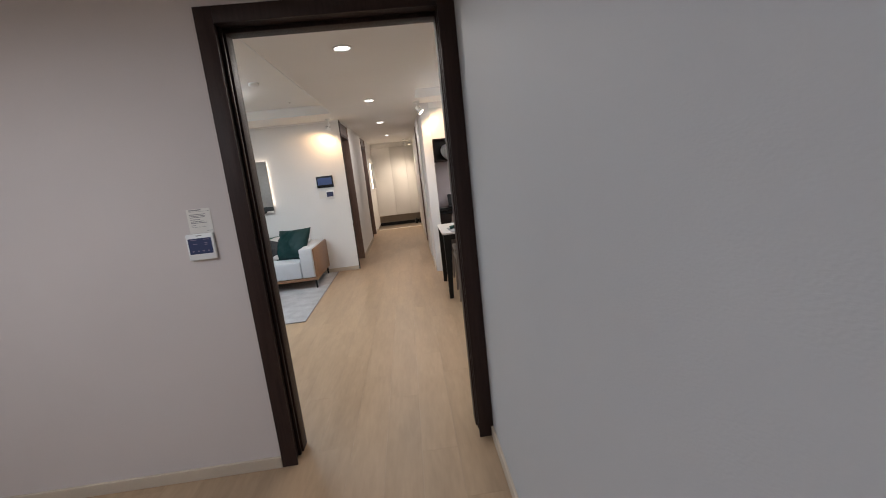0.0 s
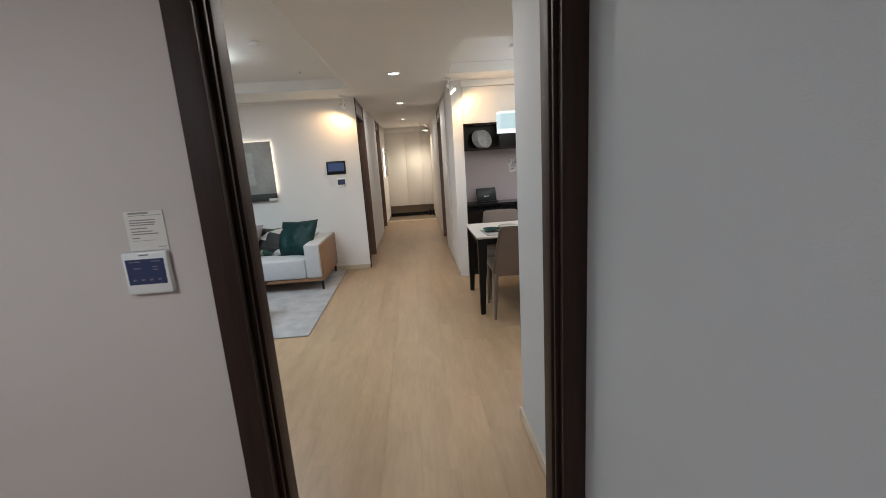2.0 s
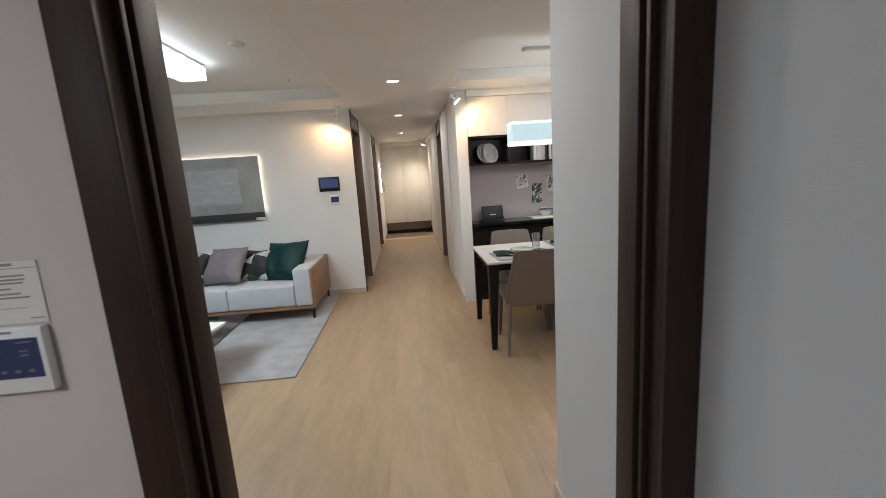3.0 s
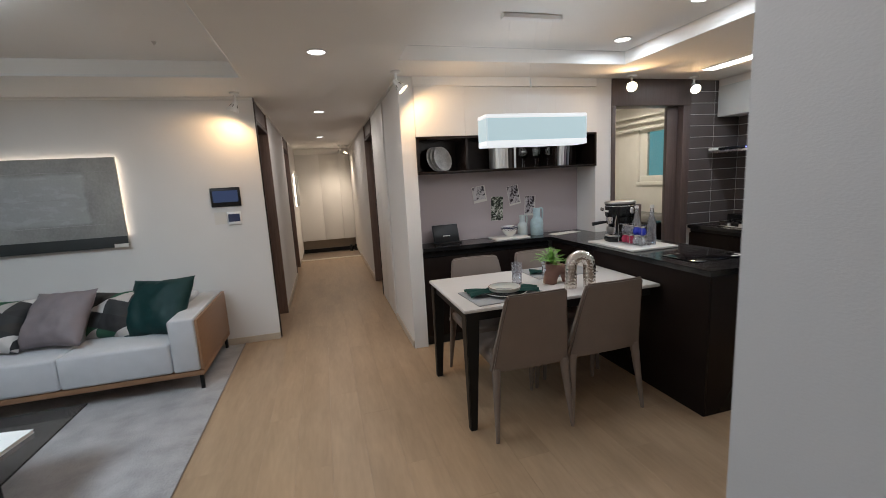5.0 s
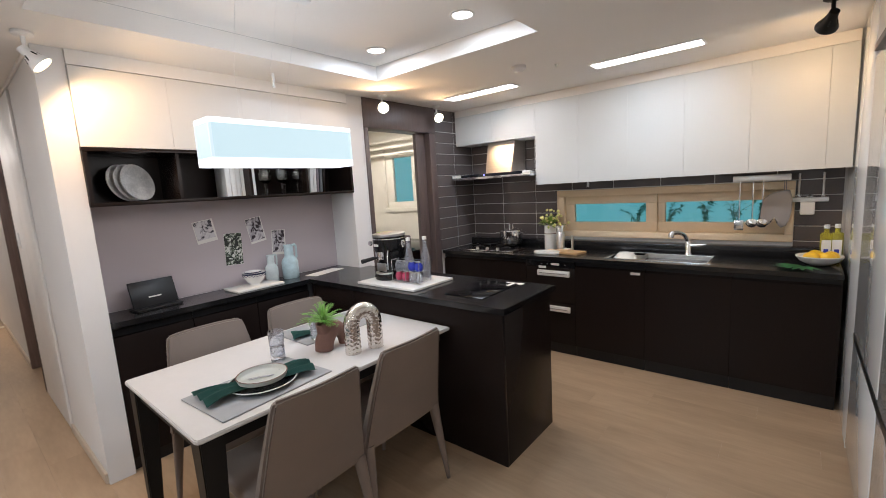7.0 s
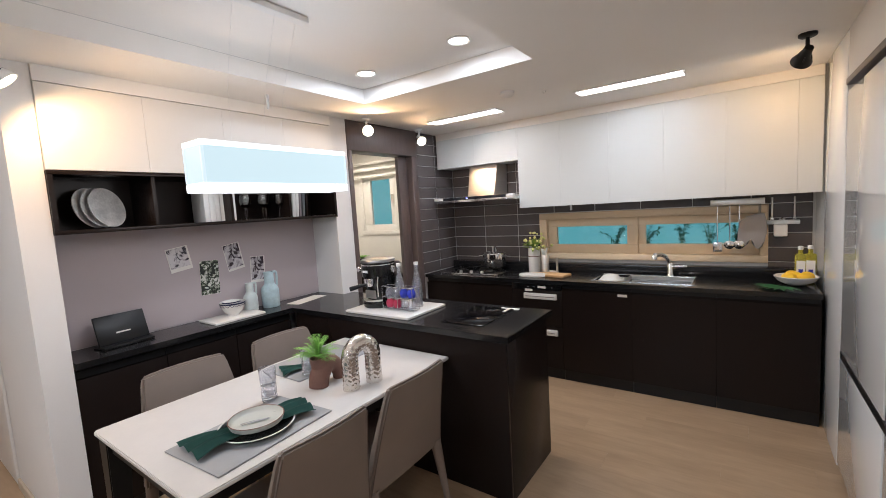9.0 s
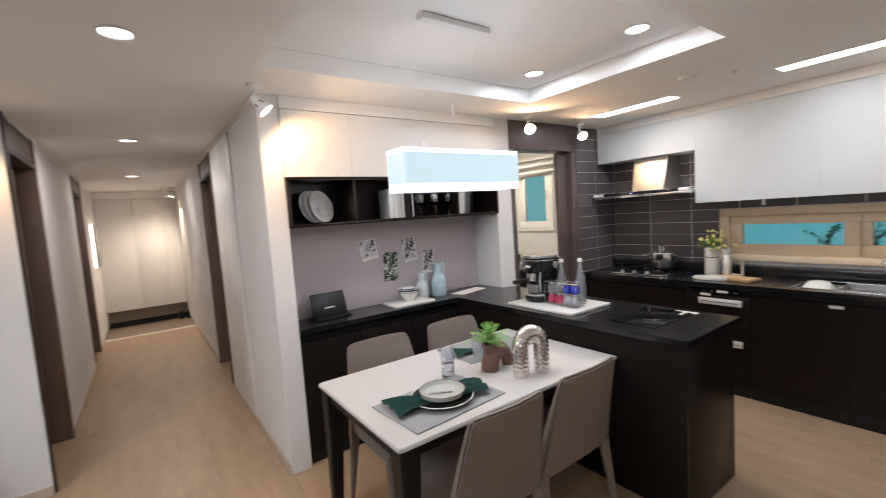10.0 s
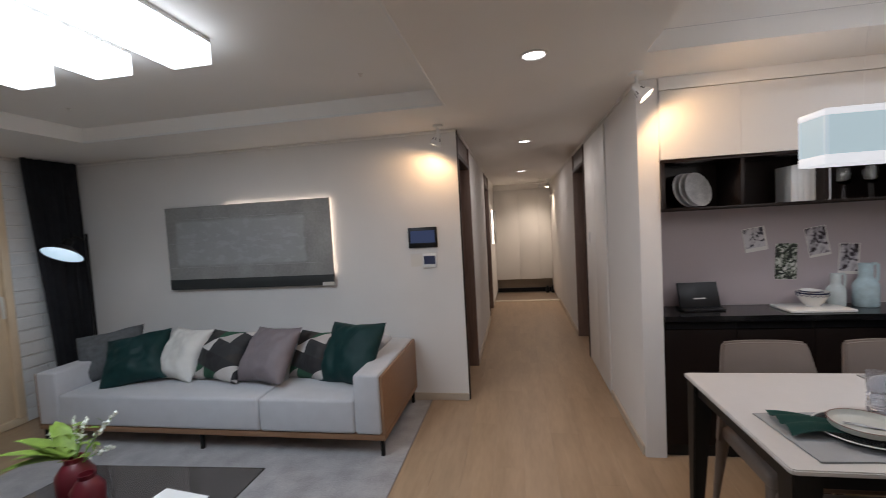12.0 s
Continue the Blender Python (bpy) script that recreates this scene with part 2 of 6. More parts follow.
M_YBUD = mat("pale yellow bud", (0.66, 0.62, 0.24), 0.6, vary=0.1)
M_CLAY = mat("brown clay", (0.17, 0.085, 0.065), 0.7, vary=0.15, scale=14, bump=0.3, fine=120)
M_SILVER = mat("hammered silver", (0.74, 0.70, 0.65), 0.2, 1.0, vary=0.06)
M_RED = mat("deep red ceramic", (0.115, 0.007, 0.014), 0.4, vary=0.12, scale=10)
M_BLUEV = mat("pale blue ceramic", (0.43, 0.55, 0.58), 0.5, vary=0.16, scale=22, bump=0.2, fine=60)
M_GREYV = mat("pale grey ceramic", (0.56, 0.61, 0.60), 0.5, vary=0.1, scale=18)
M_WOOD = mat("light board wood", (0.46, 0.29, 0.14), 0.5, vary=0.15, scale=6, stretch=(12, 1, 1))
M_LEMON = mat("lemon peel", (0.85, 0.52, 0.02), 0.4, vary=0.06, bump=0.2, fine=200)
M_MITT = mat("grey oven mitt", (0.27, 0.25, 0.24), 0.9, vary=0.08, bump=0.3, fine=200)
M_OIL = glass("yellow oil", (0.85, 0.78, 0.10))
M_OIL.node_tree.nodes["Principled BSDF"].inputs["Transmission Weight"].default_value = 0.7
M_GLASS = glass("clear glass")
M_GLASSW = glass("bright drinking glass", (0.93, 0.95, 1.0))
M_GLASSW.node_tree.nodes["Principled BSDF"].inputs["Transmission Weight"].default_value = 0.90
M_HOB = mat("black hob glass", (0.004, 0.004, 0.005), 0.08, vary=0.1, spec=0.12)
M_CELADON = mat("pale celadon glaze", (0.46, 0.47, 0.43), 0.3, vary=0.05, scale=14)
M_DARKLEAF = mat("dark green leaf", (0.03, 0.13, 0.04), 0.5, vary=0.2)
M_PANE = glass("window pane", (0.96, 0.99, 0.98))
M_SMOKED = glass("smoked table glass", (0.30, 0.28, 0.27))
M_ART = mat("concrete art panel", (0.29, 0.29, 0.28), 0.6, vary=0.24, scale=4.0, bump=0.3, fine=70, stretch=(1, 1, 0.7))


def washed(m, x0, x1, z0, z1):
    """A pale weathered wash with uneven, faded borders, streaked along x, over a field of the panel."""
    nt = m.node_tree
    n, link = nt.nodes, nt.links.new
    sep, tear, streak = n.new("ShaderNodeSeparateXYZ"), n.new("ShaderNodeTexNoise"), n.new("ShaderNodeTexNoise")
    link(n["Texture Coordinate"].outputs["Object"], sep.inputs[0])
    stretched = n.new("ShaderNodeMapping")
    stretched.inputs["Scale"].default_value = (2.2, 1, 4.5)
    link(n["Texture Coordinate"].outputs["Object"], stretched.inputs["Vector"])
    link(stretched.outputs[0], streak.inputs["Vector"])
    streak.inputs["Scale"].default_value, streak.inputs["Detail"].default_value = 4.5, 8
    link(n["Texture Coordinate"].outputs["Object"], tear.inputs["Vector"])
    tear.inputs["Scale"].default_value, tear.inputs["Detail"].default_value = 7.0, 5

    def math_node(op, a, b):
        k = n.new("ShaderNodeMath")
        k.operation = op
        for slot, v in zip(k.inputs, (a, b)):
            if isinstance(v, (int, float)):
                slot.default_value = v
            else:
                link(v, slot)
        return k.outputs[0]

    jitter = math_node("MULTIPLY", math_node("SUBTRACT", tear.outputs["Fac"], 0.5), 0.05)
    masks = []
    for axis, lo, hi in ((0, x0, x1), (2, z0, z1)):
        inside = math_node("SUBTRACT", (hi - lo) / 2, math_node("ABSOLUTE", math_node("SUBTRACT", sep.outputs[axis], (lo + hi) / 2), 0))
        edge = n.new("ShaderNodeMapRange")
        edge.inputs["From Min"].default_value, edge.inputs["From Max"].default_value = -0.012, 0.016
        link(math_node("ADD", inside, jitter), edge.inputs["Value"])
        masks.append(edge.outputs["Result"])
    worn = n.new("ShaderNodeMapRange")
    worn.inputs["From Min"].default_value, worn.inputs["From Max"].default_value = 0.36, 0.62
    link(streak.outputs["Fac"], worn.inputs["Value"])
    amount = math_node("MULTIPLY", math_node("MULTIPLY", masks[0], masks[1]), math_node("MAXIMUM", worn.outputs["Result"], 0.62))
    mix = n.new("ShaderNodeMix")
    mix.data_type = "RGBA"
    base = n["Principled BSDF"].inputs["Base Color"]
    source = base.links[0].from_socket
    link(amount, mix.inputs[0]), link(source, mix.inputs[6])
    mix.inputs[7].default_value = (0.41, 0.422, 0.432, 1)
    link(mix.outputs[2], base)


washed(M_ART, 0.10, 1.40, 0.22, 0.64)
M_ARTPALE = mat("pale seam of art", (0.36, 0.36, 0.355), 0.6, vary=0.3, scale=9.0)
M_ARTDARK = mat("charcoal art band", (0.028, 0.032, 0.033), 0.7, vary=0.15)
M_SCREEN = mat("dark screen", (0.01, 0.013, 0.02), 0.08)
M_BLUESCR = glow("blue screen light", (0.010, 0.032, 0.14), 0.28, 0.02)
M_DIMSCR = glow("dim blue screen light", (0.025, 0.06, 0.18), 0.6, 0.02)
M_BLUEPLAIN = glass("blue glass", (0.10, 0.14, 0.85))
M_BLUEPLAIN.node_tree.nodes["Principled BSDF"].inputs["Transmission Weight"].default_value = 0.55
M_PINK = glass("pink glass", (0.88, 0.12, 0.24))
M_PINK.node_tree.nodes["Principled BSDF"].inputs["Transmission Weight"].default_value = 0.55
M_TEAL = glow("teal lit backdrop", (0.09, 0.33, 0.37), 0.92, 0.1)
M_OUTSIDE = glow("dim outside backdrop", (0.10, 0.14, 0.11), 0.25)
M_SILH = mat("dark twig", (0.04, 0.20, 0.13), 0.8, vary=0.4, random_by="island")
G_COOL = glow("cool diffuser", (0.86, 0.95, 1.0), 5.0)
G_COOLSIDE = glow("cool diffuser side", (0.50, 0.76, 0.90), 0.85, 0.3)
G_WHITE = glow("white diffuser", (1.0, 0.98, 0.94), 8.0)
G_PEND = glow("pendant diffuser", (0.95, 0.99, 1.0), 1.05, 0.3)
G_PENDC = glow("pendant core", (0.66, 0.87, 0.91), 0.84, 0.15)
G_PENDE = glow("pendant end", (0.74, 0.91, 0.98), 0.84, 0.2)
G_WARM = glow("warm bulb", (1.0, 0.80, 0.52), 30.0)
G_EDGE = glow("warm light strip", (1.0, 0.84, 0.66), 5.0)
G_LED = glow("blue power light", (0.05, 0.1, 1.0), 3.0)


# ---- mesh helpers ----
def box(bm, x0, y0, z0, x1, y1, z1, bevel=0.0, seg=2):
    m = Matrix.Translation(((x0 + x1) / 2, (y0 + y1) / 2, (z0 + z1) / 2)) @ Matrix.Diagonal((abs(x1 - x0), abs(y1 - y0), abs(z1 - z0), 1))
    vs = bmesh.ops.create_cube(bm, size=1, matrix=m)["verts"]
    if bevel:
        es = list({e for v in vs for e in v.link_edges})
        bmesh.ops.bevel(bm, geom=es, offset=bevel, segments=seg, affect="EDGES", profile=0.5)
    return bm


def boxes(*rows, bevel=0.0, seg=2):
    bm = bmesh.new()
    for r in rows:
        box(bm, *r, bevel=bevel, seg=seg)
    return bm


def lathe(profile, seg=24, bm=None, at=(0, 0, 0)):
    """A turned shape from rows of radius and height, closed where the radius is 0."""
    bm = bm or bmesh.new()
    rings = []
    for r, z in profile:
        if r < 1e-5:
            rings.append([bm.verts.new((at[0], at[1], at[2] + z))])
        else:
            rings.append([bm.verts.new((at[0] + r * math.cos(2 * math.pi * i / seg), at[1] + r * math.sin(2 * math.pi * i / seg), at[2] + z)) for i in range(seg)])
    for a, b in zip(rings, rings[1:]):
        for i in range(seg):
            j = (i + 1) % seg
            if len(a) == 1 and len(b) == 1:
                continue
            if len(a) == 1:
                bm.faces.new((a[0], b[i], b[j]))
            elif len(b) == 1:
                bm.faces.new((a[i], a[j], b[0]))
            else:
                bm.faces.new((a[i], a[j], b[j], b[i]))
    return bm


def tube(points, r, seg=10, bm=None, flat=1.0):
    """A round bar along a line of points; r is one radius or one for each point."""
    bm = bm or bmesh.new()
    pts = [Vector(p) for p in points]
    rs = r if isinstance(r, (list, tuple)) else [r] * len(pts)
    rings, up = [], None
    for i, p in enumerate(pts):
        d = (pts[min(i + 1, len(pts) - 1)] - pts[max(i - 1, 0)]).normalized()
        up = up if up is not None else (Vector((0, 0, 1)) if abs(d.z) < 0.9 else Vector((1, 0, 0)))
        s = d.cross(up).normalized()
        up = s.cross(d).normalized()
        rings.append([bm.verts.new(p + (s * math.cos(2 * math.pi * k / seg) + up * flat * math.sin(2 * math.pi * k / seg)) * rs[i]) for k in range(seg)])
    for a, b in zip(rings, rings[1:]):
        for k in range(seg):
            bm.faces.new((a[k], a[(k + 1) % seg], b[(k + 1) % seg], b[k]))
    bm.faces.new(rings[0][::-1]), bm.faces.new(rings[-1])
    return bm


def slab(outline, z0, z1, bevel=0.0, bm=None):
    """A flat plate with the given outline in x and y."""
    bm = bm or bmesh.new()
    lo, hi = [bm.verts.new((x, y, z0)) for x, y in outline], [bm.verts.new((x, y, z1)) for x, y in outline]
    n = len(outline)
    fs = [bm.faces.new(lo[::-1]), bm.faces.new(hi)] + [bm.faces.new((lo[i], lo[(i + 1) % n], hi[(i + 1) % n], hi[i])) for i in range(n)]
    if bevel:
        es = list({e for f in fs for e in f.edges if abs(e.verts[0].co.z - e.verts[1].co.z) < 1e-6})
        bmesh.ops.bevel(bm, geom=es, offset=bevel, segments=2, affect="EDGES")
    return bm


def turned(bm, m):
    bmesh.ops.transform(bm, matrix=m, verts=bm.verts)
    return bm


def part(name, bm, material, parent=None, label="", at=None, smooth=True, angle=40):
    bmesh.ops.recalc_face_normals(bm, faces=bm.faces)
    me = bpy.data.meshes.new(name)
    bm.to_mesh(me)
    bm.free()
    me.materials.append(material)
    if smooth:
        me.polygons.foreach_set("use_smooth", [True] * len(me.polygons))
        me.set_sharp_from_angle(angle=radians(angle))
    ob = new(name, me)
    if parent:
        ob.parent = parent
    if at is not None:
        ob.matrix_basis = at if isinstance(at, Matrix) else Matrix.Translation(at)
    if label:
        ob["label"] = label
    return ob


def thing(name, x, y, z, label, category, group="", rz=0):
    ob = new(name)
    ob.empty_display_size = 0.1
    ob.matrix_basis = pose(x, y, z, 0, 0, rz)
    return tagged(ob, label, category, group)


def structure(name, bm, material, label="", smooth=False):
    return tagged(part(name, bm, material, smooth=smooth), label, name.split("_")[0], kind="structure")


# ---- the large structure ----
H = 2.312
XL, XR, YS, YD = -0.577, 0.625, 6.445, 5.63
structure("floor", boxes((-4.6, -2.8, -0.2, 4.5, 10.95, -0.012)), M_JOINT, "pale oak laminate plank floor")
structure("floor_entrance", boxes((-1.2, 10.99, -0.2, 1.2, 12.9, -0.06)), M_STONE, "beige stone entrance floor one step down")
structure("trim_threshold", boxes((XL, 10.955, -0.06, XR, 11.06, 0.008), bevel=0.003), M_SILL, "pale stone threshold of the entrance")


def ceiling():
    coffers = [(-3.40, 2.35, -0.55, 5.72, 2.425), (0.557, 3.893, 2.42, 5.175, 2.412)]
    xs = sorted({-4.6, 4.5, *[c[0] for c in coffers], *[c[2] for c in coffers]})
    ys = sorted({-2.8, 12.9, *[c[1] for c in coffers], *[c[3] for c in coffers]})
    bm = bmesh.new()
    for a, b in zip(xs, xs[1:]):
        for c, d in zip(ys, ys[1:]):
            z = H
            for k in coffers:
                if k[0] <= a and b <= k[2] and k[1] <= c and d <= k[3]:
                    z = k[4]
            box(bm, a, c, z, b, d, 2.6)
    structure("ceiling", bm, M_CEIL, "white papered ceiling with two shallow recesses")


ceiling()
structure("wall_bedroom_front", boxes((-4.6, 1.776, 0, -0.436, 1.955, H), (0.60, 1.776, 0, 4.36, 1.955, H), (-0.436, 1.776, 2.173, 0.60, 1.955, H)), M_ROOM, "grey beige papered wall with a doorway")
structure("wall_bedroom_side", boxes((0.642, -2.8, 0, 0.79, 1.776, H)), M_ROOM_SIDE, "plain cool grey papered wall")
structure("wall_bedroom_back", boxes((-3.4, -2.8, 0, 0.642, -2.65, H)), M_ROOM, "plain grey beige wall")
structure("wall_bedroom_far", boxes((-3.4, -2.65, 0, -3.25, 1.776, H)), M_ROOM, "plain grey beige wall")
structure("wall_stub", boxes((0.643, 1.955, 0, 0.80, 2.648, H)), M_ROOM_SIDE, "short cool grey wall beside the doorway")
structure("wall_sofa", boxes((-4.6, YS, 0, XL - 0.155, YS + 0.155, H), (XL - 0.155, YS, 0, XL, YS + 0.014, H)), M_WALL, "white papered wall behind the sofa")
structure("wall_corridor_west", boxes((XL - 0.155, 7.36, 0, XL, 9.50, H), (XL - 0.155, 10.40, 0, XL, 12.9, H)), M_WALL, "white papered corridor wall with two doorways")
structure("wall_corridor_east", boxes((XR, YD, 0, 0.745, 7.62, H), (XR, 8.50, 0, 0.745, 12.9, H)), M_WALL, "white corridor wall with closet panels")
structure("wall_entrance_end", boxes((-1.2, 12.75, -0.2, 1.2, 12.9, H)), M_WALL, "plain white end wall")
structure("wall_niche_back", boxes((0.745, 5.945, 0, 2.47, 6.10, H)), M_WALL, "white wall behind the niche")
structure("wall_niche_side", boxes((2.47, YD, 0, 2.64, 6.10, H)), M_WALL, "narrow white wall beside the niche")
structure("wall_tiled", boxes((3.56, YD + 0.012, 0, 4.205, 5.80, H)), M_GROUT, "short wall of grey brown tiles")
XK = 4.205
structure("wall_kitchen_east", boxes((XK, 1.955, 0, 4.36, 2.80, H), (XK, 2.80, 0, 4.36, 4.615, 0.975), (XK, 2.80, 1.42, 4.36, 4.615, H), (XK, 4.615, 0, 4.36, 6.44, H),
          (XK, 6.44, 0, 4.36, 7.10, 1.245), (XK, 6.44, 2.15, 4.36, 7.10, H), (XK, 7.10, 0, 4.36, 8.0, H)), M_GROUT, "grouted kitchen wall with a long low window")
structure("wall_utility_lining", boxes((XK - 0.02, 5.80, 0, XK - 0.002, 6.44, H), (XK - 0.02, 7.10, 0, XK - 0.002, 7.85, H), (XK - 0.02, 6.44, 0, XK - 0.002, 7.10, 1.245), (XK - 0.02, 6.44, 2.15, XK - 0.002, 7.10, H)), M_IVORY, "ivory painted utility room wall")
structure("wall_utility_north", boxes((2.3, 7.85, 0, XK - 0.002, 8.0, H)), M_IVORY, "plain ivory wall")
structure("wall_utility_west", boxes((2.47, 6.10, 0, 2.62, 7.85, H)), M_IVORY, "plain ivory wall")
structure("wall_window_west", boxes((-4.6, 1.955, 0, -4.42, 2.6, H), (-4.6, 5.83, 0, -4.42, YS, H), (-4.6, 2.6, 2.24, -4.42, 5.83, H)), M_WALL, "white wall around the balcony window")
for row in ((-3.25, 1.760, -0.478, 1.776), (-4.35, 1.955, -0.48, 1.97), (-4.35, YS - 0.016, XL, YS), (XR - 0.014, YD + 0.02, XR, 6.55), (XL, 7.37, XL + 0.014, 9.49),
            (XL, 10.41, XL + 0.014, 10.9), (XR - 0.014, 8.51, XR, 10.9), (0.629, 1.97, 0.643, 2.648), (0.629, 2.648, 0.80, 2.662), (0.628, -2.6, 0.642, 1.76)):
    structure("baseboard", boxes((row[0], row[1], 0, row[2], row[3], 0.062), bevel=0.003), M_BASEB, "low beige skirting board")
for row in ((-4.35, YS - 0.012, XL, YS), (XL, YS + 0.2, XL + 0.012, 12.7), (XR - 0.012, YD + 0.03, XR, 12.7)):
    structure("trim", boxes((row[0], row[1], H - 0.022, row[2], row[3], H), bevel=0.003), M_CEIL, "thin white ceiling moulding")


def doorway_frame(name, x, y0, y1, side, label):
    """A dark door frame in a corridor wall, with a plain panel above the lintel and a closed leaf set back."""
    t = thing(name, x, y0, 0, label, "door")
    w, d = y1 - y0, 0.155
    o = -side * 0.010
    inner, outer = side * d, o
    a, b = min(inner, outer), max(inner, outer)
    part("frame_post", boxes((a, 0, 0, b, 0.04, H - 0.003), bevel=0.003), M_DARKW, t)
    # far post takes the lighter leaf brown: the light on its face, as colour
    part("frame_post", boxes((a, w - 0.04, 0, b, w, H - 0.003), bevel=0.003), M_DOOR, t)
    part("lintel", boxes((a, 0.04, 2.08, b, w - 0.04, 2.12), bevel=0.003), M_DARKW, t)
    part("transom_panel", boxes((min(side * 0.004, side * 0.03), 0.04, 2.12, max(side * 0.004, side * 0.03), w - 0.04, H - 0.003)), M_BROWNF, t, "grey brown panel above the door")
    lx = side * 0.112
    part("leaf", boxes((min(lx, lx + side * 0.04), 0.045, 0.006, max(lx, lx + side * 0.04), w - 0.045, 2.076), bevel=0.002), M_DOOR, t)
    t["kind"] = "structure"


doorway_frame("door_1", XL, 6.460, 7.36, -1, "dark walnut corridor door in a full-height frame beside the sofa wall")
doorway_frame("door_2", XL, 9.50, 10.40, -1, "dark walnut corridor door near the entrance")
doorway_frame("door_3", XR, 7.62, 8.50, 1, "dark walnut corridor door beside the closet panels")


def bedroom_door_frame():
    t = thing("door_4", 0, 1.80, 0, "dark walnut frame of the doorway that is walked through", "door frame")
    t["kind"] = "structure"
    for x, s in ((-0.436, 1), (0.60, -1)):
        # casing on the room face, jamb through the wall, two narrow stops and a casing beyond
        part("casing", boxes((x - s * 0.042, -0.036, 0, x + s * 0.036, -0.025, 2.213), bevel=0.003), M_DARKW, t)
        part("jamb", boxes((min(x + s * 0.001, x + s * 0.018), -0.0245, 0, max(x + s * 0.001, x + s * 0.018), 0.155, 2.172), bevel=0.002), M_DARKW, t)
        part("stop", boxes((min(x + s * 0.018, x + s * 0.034), 0.045, 0, max(x + s * 0.018, x + s * 0.034), 0.06, 2.155), bevel=0.002), M_DARKW, t)
        part("stop", boxes((min(x + s * 0.018, x + s * 0.040), 0.075, 0, max(x + s * 0.018, x + s * 0.040), 0.156, 2.155), bevel=0.003), M_DARKW, t)
    part("head_casing", boxes((-0.400, -0.036, 2.143, 0.564, -0.025, 2.213), bevel=0.003), M_DARKW, t)
    part("head_jamb", boxes((-0.417, -0.0245, 2.155, 0.581, 0.155, 2.172), bevel=0.002), M_DARKW, t)
    part("head_stop", boxes((-0.396, 0.075, 2.133, 0.56, 0.156, 2.154), bevel=0.002), M_DARKW, t)


bedroom_door_frame()

# thin lines where the ceiling recesses turn
structure("trim_recess", boxes((-0.553, 2.35, H - 0.004, -0.541, 5.72, H + 0.012), (-3.40, 5.708, H - 0.004, -0.553, 5.72, H + 0.012), bevel=0.001), M_WHITEP, "thin white edge strip of the ceiling recess")
structure("trim_recess_line", boxes((0.558, 5.171, 2.4085, 2.419, 5.174, 2.4115), (2.416, 3.894, 2.4085, 2.419, 5.170, 2.4115)), M_GROUT, "thin pale joint at the top of the kitchen recess")

# closet panels in the corridor
for i, (a, b) in enumerate(((6.55, 7.02), (7.024, 7.50))):
    t = thing("closet_door", XR, a, 0, "tall white gloss closet panel in the corridor", "closet door", "closet panels")
    part("panel", boxes((-0.016, 0, 0.03, -0.001, b - a, H - 0.04), bevel=0.002), M_GLOSSW, t)
t = thing("wall_switch", XR - 0.017, 7.30, 1.25, "white light switch plate on the closet panel", "switch")
part("plate", boxes((-0.008, 0, 0, 0, 0.07, 0.12), bevel=0.002), M_WHITEP, t)
part("rocker", boxes((-0.011, 0.015, 0.02, -0.008, 0.055, 0.1), bevel=0.001), M_WHITEP, t)


def shoe_cabinet():
    t = thing("shoe_cabinet", 0, 12.2, 0, "cream white full-height shoe cabinet floating above the entrance floor", "cabinet")
    part("body", boxes((XL + 0.003, 0.02, 0.27, XR - 0.003, 0.5, H - 0.12)), M_GLOSSW, t)
    for a, b in ((XL + 0.004, -0.062), (-0.058, 0.36), (0.364, XR - 0.004)):
        part("door", boxes((a, 0, 0.25, b, 0.018, H - 0.125), bevel=0.002), M_GLOSSW, t)
    part("filler", boxes((XL + 0.003, 0.01, H - 0.12, XR - 0.003, 0.5, H - 0.002)), M_CEIL, t)


shoe_cabinet()
structure("trim_plinth", boxes((XL, 12.42, 0.03, XR, 12.44, 0.268)), M_RECESS, "grey brown recess under the shoe cabinet")
structure("trim_shadow_line", boxes((XL, 12.40, -0.06, XR, 12.44, 0.029)), M_BLACKP, "black line at the foot of the recess")
t = thing("shoes", 0.5, 12.28, -0.06, "dark shoes under the shoe cabinet", "shoes")
for dx in (0, 0.11):
    part("shoe", turned(lathe([(0, 0), (0.04, 0), (0.045, 0.03), (0.035, 0.07), (0.02, 0.1), (0, 0.1)], 12), Matrix.Translation((dx, 0, 0)) @ Matrix.Diagonal((1, 2.4, 1.4, 1))), M_BLACKP, t)


def lit_panel(name, label, m, w, h, gapw, lit):
    """A flat art panel held off the wall, with light strips behind some of its edges. x along the wall, y off the wall towards -y."""
    t = thing(name, 0, 0, 0, label, "picture")
    t.matrix_basis = m
    part("backing", boxes((0.03, -0.03, 0.03, w - 0.03, -0.002, h - 0.03)), M_BLACKP, t)
    part("panel", boxes((0, -0.048, 0.0, w, -0.03, h), bevel=0.002), M_ART, t)
    for a in lit:
        part("light_strip", boxes(a), G_EDGE, t, "warm strip of light behind the edge")
    return t


